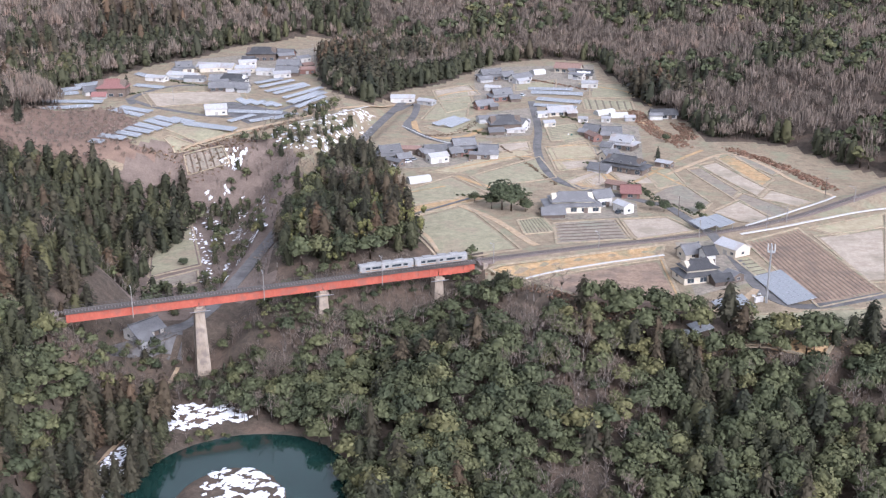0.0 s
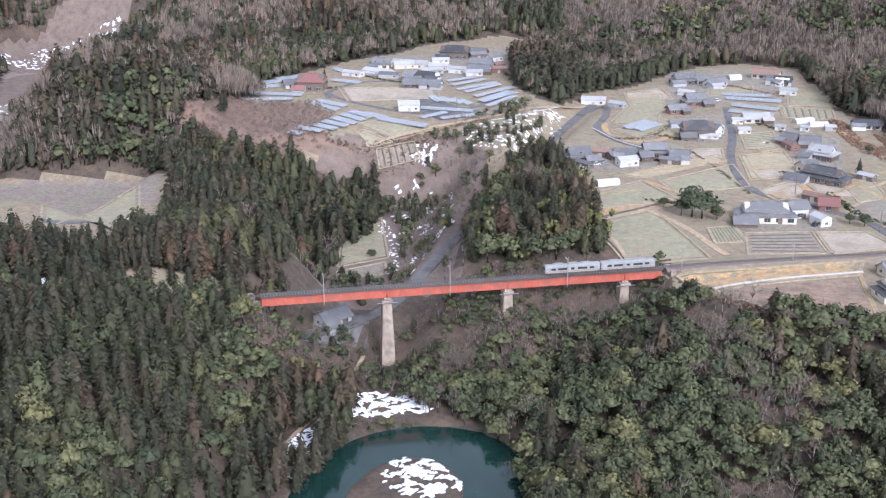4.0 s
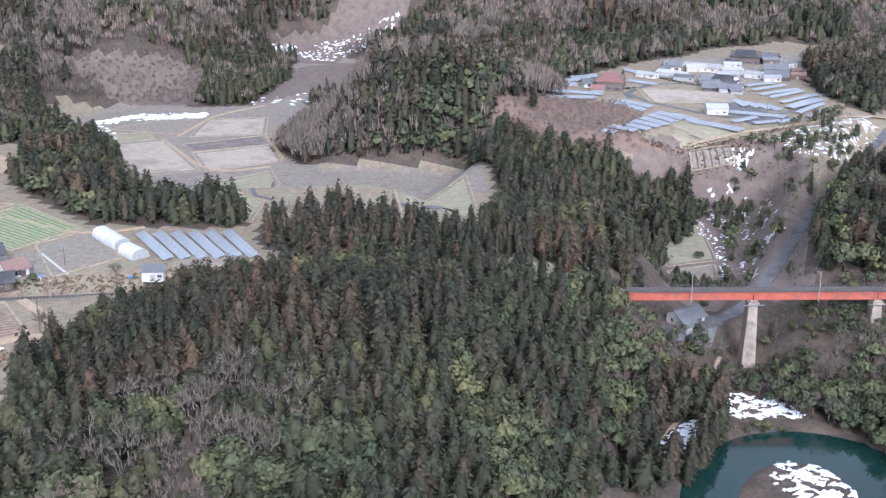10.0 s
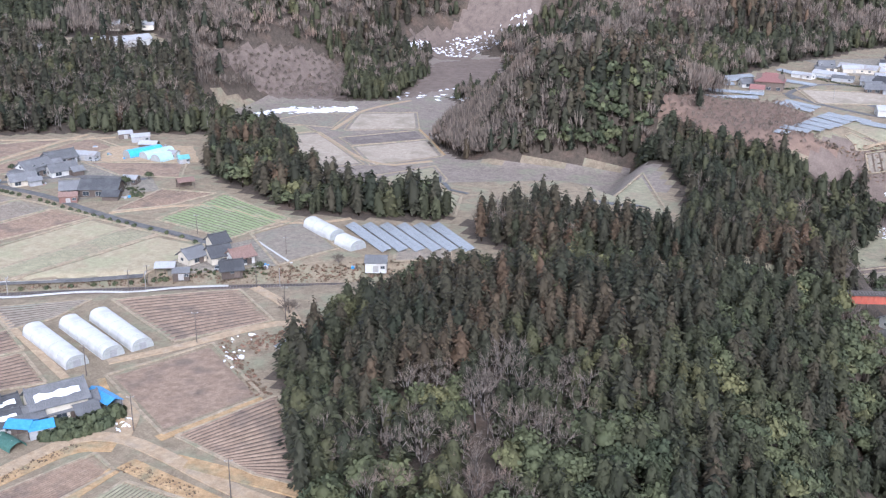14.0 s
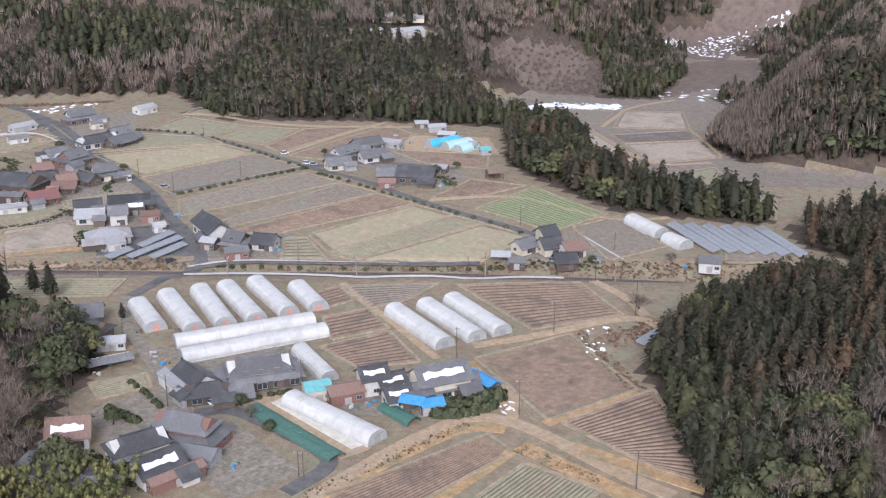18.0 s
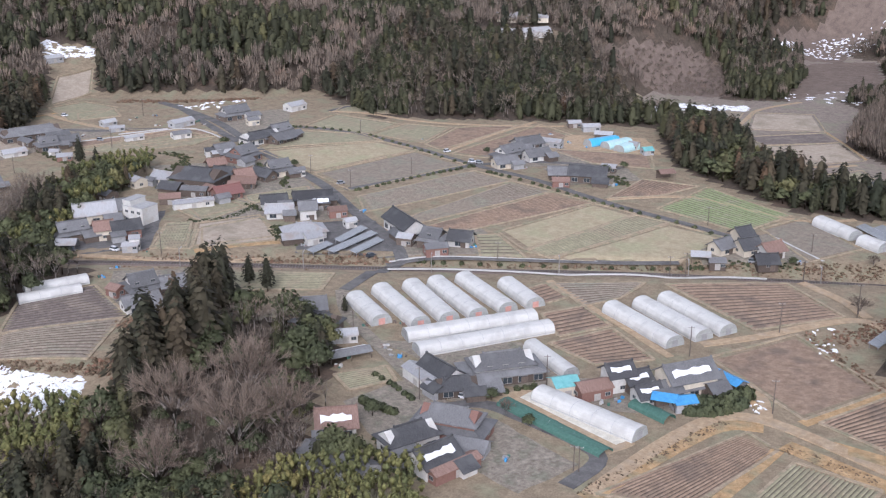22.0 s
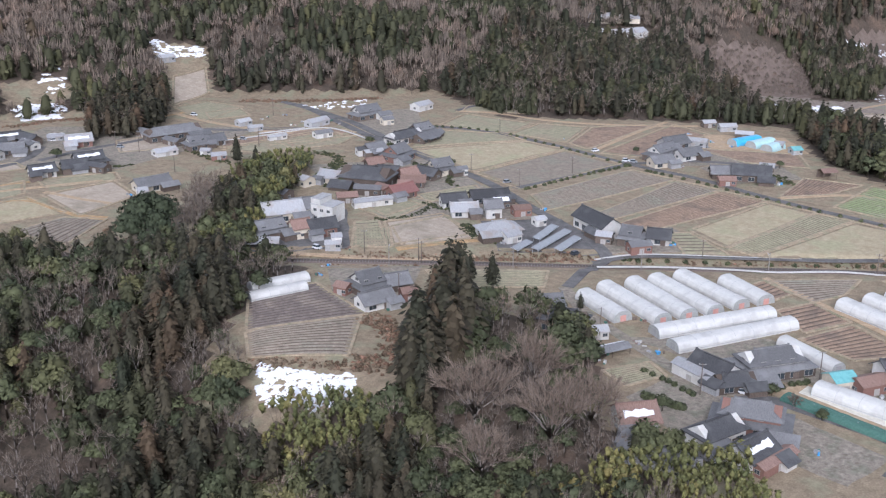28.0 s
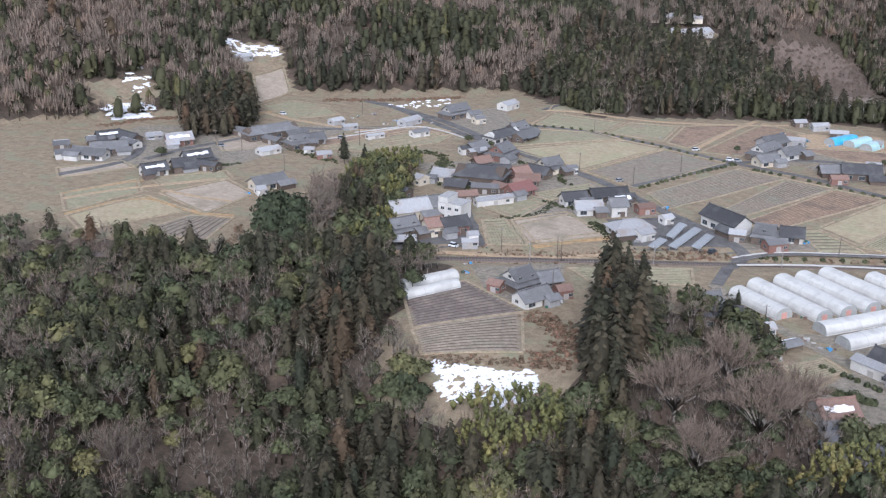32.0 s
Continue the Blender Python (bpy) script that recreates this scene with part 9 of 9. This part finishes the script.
clutter(34.5, 584.9, 50)
clutter(67.4, 585.5, 51)
clutter(94.8, 633, 52)
clutter(92.6, 640.7, 53)
clutter(92.6, 374, 54)
clutter(105.6, 355.2, 55)
clutter(82.4, 763.7, 56)

# ---- banks and brush ----
road([(-288.9, 91.2), (-286.3, 104.2), (-282.8, 124.5), (-278.4, 140.6), (-269.4, 143.8)], 4.5, 'bank', lift=0.12)
road([(-262.3, 138.7), (-243.5, 134.1), (-229.3, 131)], 5, 'bank', lift=0.12)
road([(-262.4, 150.7), (-249.8, 176.3)], 3.0, 'bank', lift=0.12)
road([(-253.4, 144), (-232.7, 143.1), (-218.5, 142.1)], 4.5, 'bank', lift=0.12)
road([(-262.8, 135.3), (-264.7, 116.3), (-266.1, 104.3)], 3.0, 'bank', lift=0.12)
road([(-271.5, 150.8), (-282.7, 159.9), (-296, 171.7)], 2.0, 'bank', lift=0.12)
tufts('brown brush on the railway bank', [(-486.9, 138.9), (-453.4, 158.7), (-416.9, 185.5)], 9, 0.8, 0.7, 1, None, 0.7)
tufts('brown brush on the railway bank', [(-414.2, 182.6), (-375, 211.9), (-333.8, 238.9), (-301.8, 258.6), (-279, 271.1), (-256.7, 283.9)], 5, 0.8, 0.6, 2, None, 0.6)
tufts('brown brush on the railway bank', [(-513.2, 118.9), (-473.7, 143.1), (-443.3, 167), (-427.6, 178.3)], 6, 0.8, 0.6, 3, None, 0.7)
tufts('dry brush beside the ditch', [(-279.4, 204.3), (-264.9, 190.5), (-250.4, 177.8)], 4, 0.7, 0.5, 4, None, 0.8)
tufts('reddish dry brush on waste ground', [(-270.9, 204.5), (-264, 212.3), (-258.6, 229.1)], 10, 0.8, 0.6, 5, None, 0.9)
tufts('dry brush along the cutting', [(-298.8, 260.9), (-279.4, 271.8), (-263.7, 281.7)], 6, 0.8, 0.6, 6, None, 0.7)
tufts('tan grass on the field bank', [(-290.3, 93), (-283.5, 123), (-278.4, 140.6)], 3, 0.6, 0.4, 7, None, 0.4)
tufts('tan grass on the field bank', [(-261.8, 137.5), (-240.5, 133.3)], 4, 0.6, 0.4, 8, None, 0.4)
tufts('brown bushes below the farmhouse', [(-445.1, 100.6), (-428, 92.5), (-420.5, 75.1), (-430.2, 73.2)], 9, 0.9, 0.9, 9, None, 0.7)
tufts('dry grass above the snowy slope', [(-456.6, 62.1), (-427.2, 71.6)], 4, 0.7, 0.6, 10, None, 0.5)
tufts('dry brush at the wood edge', [(15.3, 380), (28.6, 368.7), (54.4, 342.6), (75.8, 338.8)], 5, 0.8, 0.7, 11, None, 0.7)
tufts('dry grass at the wood edge', [(73.1, 324.3), (100.7, 322.4), (125.6, 323.7)], 6, 0.8, 0.6, 12, None, 0.4)
tufts('reddish leafless bushes under the hillside', [(143.5, 554.9), (164.1, 518.3), (171.8, 484.3)], 7, 0.9, 1.0, 13, None, 1.0)
tufts('reddish scrub by the hillside house', [(117.9, 585), (130.2, 572.7), (129.1, 611.9)], 8, 0.9, 0.9, 14, None, 0.9)
tufts('tan brush on the curved bank', [(20.7, 618.8), (4.8, 585.5), (-10.1, 585.6)], 5, 0.8, 0.5, 15, None, 0.4)
tufts('dry brush on the terraced bank', [(-132, 554.4), (-109.6, 557.9), (-99, 564.5)], 12, 1.0, 0.8, 16, None, 0.6)
tufts('evergreen hedge bushes', [(-450.8, 179.1), (-476.7, 192), (-459.6, 180.6)], 5, 0.8, 0.8, 17, M_BROAD, 0.2)
tufts('dark hedge along the plot', [(-502.9, 173.5), (-492.3, 189.5), (-496.3, 205.3)], 3, 0.7, 0.6, 18, M_BROAD, 0.2)
tufts('garden shrubs between the houses', [(-565, 226.3), (-549.7, 200.2), (-526.4, 201.4)], 6, 0.9, 1.0, 19, M_BROAD, 0.3)
tufts('garden shrubs beside the farmhouse', [(-405, 312.3), (-401, 323.8), (-391, 311.9)], 4, 0.9, 0.9, 20, M_BROAD, 0.3)
tufts('garden shrubs beside the railway', [(-330, 243.7), (-315.7, 252.8), (-300.7, 260.7)], 3, 0.8, 0.7, 21, M_BROAD, 0.3)
tufts('garden shrubs beside the house', [(-343, 84.5), (-331.1, 80), (-323.5, 79.3)], 6, 0.9, 0.9, 22, M_BROAD, 0.2)

# ---- more plots, banks and outbuildings of the hamlets ----
E_DARK = [(-152.7, 528), (-130, 549.7), (-124.1, 534.8), (-119.4, 486.1), (-126.3, 461.8), (-142.5, 485.2)]
wood('dark cypresses at the end of the plateau', E_DARK, 4.2, {'cypress': 0.8, 'cedar': 0.2}, 65, 'mid', 1.0, keep=outside(W_DARK))
field((-12.6, 622.3), (-2.9, 670.6), (15.6, 667.6), (13.1, 617), 'turf', 0, True)
field((23.7, 565.9), (44.2, 571.7), (44.1, 553.2), (27.3, 549.6), 'pale', 0, True)
field((54.9, 560.9), (77.7, 561.6), (76.4, 540.6), (55.9, 535.6), 'stubble', 0, True)
field((55.5, 531.3), (75.9, 536.2), (75.1, 519.9), (57.6, 516.4), 'pale', 0, True)
field((55.7, 605.6), (73.3, 613.6), (73.6, 580.7), (55.9, 572.5), 'turf', 6, True)
field((84, 680.7), (113, 671.3), (110.8, 646.5), (82.6, 648.6), 'turf', 5, False)
field((57.6, 491), (77, 514.2), (80.5, 498.7), (61.6, 481.7), 'tan', 0, True)
field((78.4, 515.2), (91.1, 520.7), (96.5, 491.4), (81.7, 493), 'pale', 0, True)
field((93.7, 520.7), (107.5, 520.9), (109.1, 491.9), (95.2, 484.3), 'turf', 0, True)
field((45.7, 725.3), (74.3, 741.3), (71.9, 715.3), (44.4, 702.7), 'turf', 0, True)
field((-6.6, 705.7), (16.7, 723.5), (23, 691.8), (-2.9, 674), 'pale', 0, True)
field((94.5, 726.2), (119.7, 726.3), (116.6, 683.2), (89.3, 682.7), 'turf', 0, True)
road([(-16.3, 619.4), (-13.7, 587.2), (-2.3, 577.8), (14, 583.4), (20.4, 601)], 3.2, 'bank', lift=0.14)
road([(-9.7, 674.5), (4, 696.8), (21.7, 706.2)], 2.0, 'bank', lift=0.14)
road([(6, 505.9), (18.5, 489), (29.2, 478.7)], 2.6, 'bank', lift=0.14)
road([(3.4, 517.8), (39.6, 544.8), (47.1, 534.3)], 1.6, 'bank', lift=0.14)
road([(52, 560.7), (69.7, 566.3), (80.5, 561.7)], 1.4, 'bank', lift=0.14)
road([(53, 533.4), (77.4, 537.4)], 1.4, 'bank', lift=0.14)
road([(101.7, 628.3), (113.8, 607.5), (120.1, 576.4)], 3.0, 'bank', lift=0.14)
road([(83.9, 491.1), (115.2, 536.4), (129.7, 553.7)], 2.0, 'bank', lift=0.14)
road([(87.3, 726), (119.2, 700.2), (122.6, 658.9)], 2.0, 'bank', lift=0.14)
road([(92.7, 530.8), (108.2, 487.3)], 1.6, 'bank', lift=0.14)
road([(-21.3, 474.4), (0.8, 488.2)], 1.6, 'bank', lift=0.14)
shed(25.2, 617, 16.9, 12.5, 6, 4, roof='tile', wall='grey')
shed(42.9, 605.7, 3.7, 8.3, 6, 4.2, roof='tin', wall='white')
shed(57.5, 607, 14, 6.4, 5, 3.6, roof='tin', wall='cream')
shed(77.5, 616.9, -16.7, 5, 4, 3.2, roof='tin', wall='white')
shed(90.2, 616.9, -18.9, 4.4, 4, 3.2, roof='tin', wall='white')
shed(103.6, 619.5, 2.8, 5.6, 4, 3.2, roof='tin', wall='grey')
shed(78.2, 576.9, -70.2, 10.2, 5, 4, roof='rust', wall='red')
shed(39, 592.3, -6.3, 9.6, 4, 2.6, roof='tin', wall='white')
shed(-6.9, 543.5, 30.5, 11.2, 6, 4, roof='tile', wall='board')
shed(-2.5, 531.5, 34.6, 7.9, 5, 3.6, roof='tin', wall='white')
shed(-22.9, 525.5, -41.1, 9.3, 4, 3.4, roof='tile', wall='board')
shed(17.8, 537.4, -11.1, 9.7, 4, 3.4, roof='tile', wall='board')
shed(31.3, 705.2, -23.7, 9.4, 5, 3.4, roof='tin', wall='white')
shed(51.3, 729.1, 30.6, 8.8, 5, 3.4, roof='tin', wall='grey')
shed(87.9, 742.1, -35.3, 10.4, 5, 4.4, roof='tile', wall='white')
shed(77.2, 484.9, -33.7, 9.5, 5, 3.6, roof='rust', wall='board')
shed(-96.1, 776.1, 41.8, 10.4, 6, 4.4, roof='tile', wall='white')
shed(-108.7, 785.5, 22, 11.3, 6, 4.6, roof='tile', wall='board')
shed(-102.6, 720.4, 11.2, 10.8, 6, 4, roof='tin', wall='white')
shed(-152.2, 741.8, 17.7, 14.8, 8, 4.6, roof='tin', wall='cream')
shed(-155.4, 707.4, -6.3, 12.9, 6, 3.8, roof='tile', wall='grey')
shed(-137.1, 691.4, 24.3, 10.6, 6, 4.2, roof='tile', wall='white')
shed(-179.6, 708.8, -21.5, 13.7, 6, 3.6, roof='tin', wall='white')
shed(-131.8, 765.2, 10.3, 11.4, 6, 3.6, roof='tin', wall='white')
shed(-130.7, 725.3, 11.5, 14.4, 6, 3.8, roof='tin', wall='grey')
shed(-90.3, 752.5, 37.1, 7.8, 6, 4, roof='rust', wall='board')
solar(65.5, 654.4, -19.7, 25.6, 4, 0.7)
solar(67.4, 706.2, -6.5, 28, 4, 0.7)
solar(-85.1, 603.2, 53.4, 17.5, 3.2, 0.9)
solar(-81, 654, 65.3, 34.7, 3.2, 0.9)
solar(-75.5, 641.5, 67.9, 33.9, 3.2, 0.9)
solar(-71, 629.2, 68.7, 27.5, 3.2, 0.9)
tufts('garden shrubs around the old farmhouse', [(12.7, 595.7), (25.9, 585.9)], 4, 0.9, 0.8, 85, M_BROAD, 0.3)
tufts('low shrubs round the paddy trees', [(5.8, 475.5), (22.7, 470), (37.7, 476.4)], 4, 0.9, 0.8, 86, M_BROAD, 0.3)
tufts('dark garden shrubs beside the lane', [(84.6, 495.8), (93.7, 462.2), (108.5, 442.9)], 4, 0.9, 0.8, 87, M_BROAD, 0.2)
tufts('hedges in front of the houses', [(-16.1, 546.7), (6.3, 542.1), (22.9, 542.8)], 3, 0.9, 0.8, 88, M_BROAD, 0.3)
tufts('garden shrubs round the farmhouse', [(68.3, 529.6), (77.8, 520.1), (90.3, 515.6)], 3, 0.9, 0.8, 89, M_BROAD, 0.3)
tufts('garden shrubs between the sheds', [(64.5, 635.2), (75.6, 620.6), (80.2, 606.8)], 3, 0.9, 0.8, 40, M_BROAD, 0.3)
tufts('brown bushes below the upper house', [(52.4, 745.6), (72.9, 726.1), (89, 709.3)], 4, 0.9, 0.8, 41, None, 0.8)
tufts('reddish scrub on the hillside edge', [(110.3, 643.6), (111.6, 594.5), (123.1, 562.7)], 9, 0.9, 0.8, 42, None, 1.0)
tufts('dry grass beside the lane', [(29.3, 561.3), (43.3, 518.7), (51.3, 491)], 1.6, 0.9, 0.8, 43, None, 0.5)
tufts('garden shrubs on the plateau', [(-110.1, 733.9), (-88.7, 740.6), (-79.2, 720.9)], 3, 0.9, 0.8, 44, M_BROAD, 0.3)
tufts('hedges between the plateau houses', [(-171.1, 708.3), (-146, 690.9), (-124.6, 688.4)], 3, 0.9, 0.8, 45, M_BROAD, 0.3)
tufts('shrubs round the old hall', [(-213.7, 669.7), (-187.7, 662.5), (-179.9, 671.6)], 3, 0.9, 0.8, 46, M_BROAD, 0.3)
tufts('dry grass along the plateau edge', [(-150, 551.6), (-125.8, 558.8), (-98.6, 571.1), (-78.1, 595.4)], 4, 0.9, 0.8, 47, None, 0.5)
shed(-715.4, 164.6, 57.5, 12.5, 6, 3.8, roof='tile', wall='board', snow=1)
shed(-698.4, 168.3, -6.3, 10.2, 5, 3.6, roof='tile', wall='white', snow=1)
shed(-722.5, 148.3, 53.8, 7.3, 6, 3.6, roof='tile', wall='board', snow=1)
shed(-702.1, 185.6, 51.4, 7.7, 5, 3, roof='tin', wall='grey', snow=1)
shed(-650, 211.6, -5.9, 10.3, 5, 3.6, roof='tile', wall='board', snow=0)
shed(-672.8, 215.6, 0.7, 9.5, 6, 3.8, roof='tile', wall='board', snow=0)
shed(-624, 207.2, 31.8, 4.4, 4, 3, roof='tin', wall='white', snow=0)
shed(-638.2, 253.9, 55.6, 7.1, 4, 3, roof='tin', wall='grey', snow=0)
shed(-616.7, 246.5, 66.9, 9, 3, 2.6, roof='tin', wall='white', snow=0)
shed(-548.7, 175.3, -0.1, 7.2, 6, 4.4, roof='dark', wall='board', snow=0)
shed(-555.8, 195.7, -8.4, 8.8, 6, 4.4, roof='tin', wall='cream', snow=0)
shed(-525.9, 187.5, 47.4, 7.9, 6, 4, roof='rust', wall='board', snow=0)
shed(-519.6, 204.8, -9.1, 9.4, 6, 4, roof='rust', wall='board', snow=0)
shed(-565.8, 248.5, 56.3, 6.8, 5, 4, roof='dark', wall='white', snow=0)
shed(-640, 159.6, 9, 10.6, 5, 4, roof='dark', wall='board', snow=0)
shed(-602.9, 263.3, 68.5, 8.8, 5, 3.6, roof='tile', wall='white', snow=0)
field((-621.9, 246.3), (-611.3, 272.2), (-597.1, 271.8), (-601.1, 237.9), 'plough', 0, True)
field((-687.6, 268.7), (-680.2, 286.9), (-663.6, 277.2), (-674.5, 259.1), 'turf', 0, True)
field((-521, 189.3), (-514.5, 203.4), (-499.5, 200.9), (-502, 181.1), 'turf', 0, True)
field((-506.8, 168.8), (-500.6, 175.2), (-482, 155.4), (-490.4, 146.6), 'turf', 6, True)
field((-498.1, 175.4), (-486.4, 196.4), (-464.1, 181.5), (-480.4, 156.5), 'pale', 0, True)
field((-508.4, 210.6), (-496.7, 235.4), (-486.1, 226.3), (-499.3, 204.8), 'turf', 4, True)
field((-651.3, 136.3), (-632.8, 163), (-622.2, 156.4), (-638.2, 131.2), 'turf', 0, True)
field((-696.3, 124.7), (-681.6, 148.7), (-669.9, 145.4), (-682.4, 114.9), 'pale', 0, True)
road([(-636.4, 226.5), (-625.8, 250.8), (-616.5, 278.8), (-598.3, 278), (-579.5, 270.8)], 0.7, 'kerb', lift=0.6)
road([(-631.7, 249.4), (-621.1, 271.1)], 0.8, 'kerb', lift=0.6)
road([(-662.9, 101.1), (-656.5, 120.4), (-650.5, 132.7)], 2.0, 'bank', lift=0.12)
road([(-639.1, 84.2), (-635.2, 117.6), (-600, 112.9), (-585.4, 119.2)], 1.8, 'bank', lift=0.12)
road([(-632.1, 117.8), (-593.8, 113)], 1.6, 'bank', lift=0.12)
road([(-476.2, 153.7), (-466.4, 167.7), (-458.3, 177.7)], 3.0, 'bank', lift=0.12)
road([(-729.1, 232.5), (-702, 238.4), (-697.6, 262.2)], 2.4, 'bank', lift=0.12)
tufts('garden shrubs between the upper houses', [(-711.1, 135.2), (-700.3, 145), (-698.1, 158.5)], 3, 0.9, 0.9, 109, M_BROAD, 0.3)
tufts('clipped shrubs below the houses', [(-658, 150.8), (-645.6, 161.8), (-636.2, 175.9)], 3, 0.9, 0.9, 110, M_BROAD, 0.3)
tufts('mixed shrubs on the bank', [(-653.5, 217.6), (-625.9, 204), (-603.5, 201.9)], 4, 0.9, 0.9, 111, M_BROAD, 0.4)
tufts('brown scrub at the foot of the wood', [(-692.7, 300.7), (-662.6, 322.6), (-636.4, 350)], 6, 0.9, 0.9, 112, None, 0.8)
tufts('brown brush on the terraces', [(-742.1, 189.5), (-734.1, 218.1), (-699, 235.5)], 6, 0.9, 0.9, 113, None, 0.8)
tufts('garden shrubs among the houses', [(-553.2, 209.7), (-535.9, 206), (-519.6, 202.8)], 3, 0.9, 0.9, 114, M_BROAD, 0.3)
tufts('garden shrubs among the houses', [(-539, 248.6), (-521.7, 249.1), (-503.5, 228.6)], 3, 0.9, 0.9, 115, M_BROAD, 0.3)
tufts('dark hedge beside the plot', [(-498.5, 203.5), (-486.8, 201.3), (-476.7, 201.2)], 3, 0.9, 0.9, 116, M_BROAD, 0.2)
tufts('green shrubs beside the bamboo', [(-587.3, 237.4), (-573.9, 241), (-557.5, 223.3)], 5, 0.9, 0.9, 117, M_BROAD, 0.4)
tufts('brush along the field bank', [(-561.8, 89.5), (-568.2, 103.3), (-576.9, 112.7)], 3, 0.9, 0.9, 118, None, 0.6)
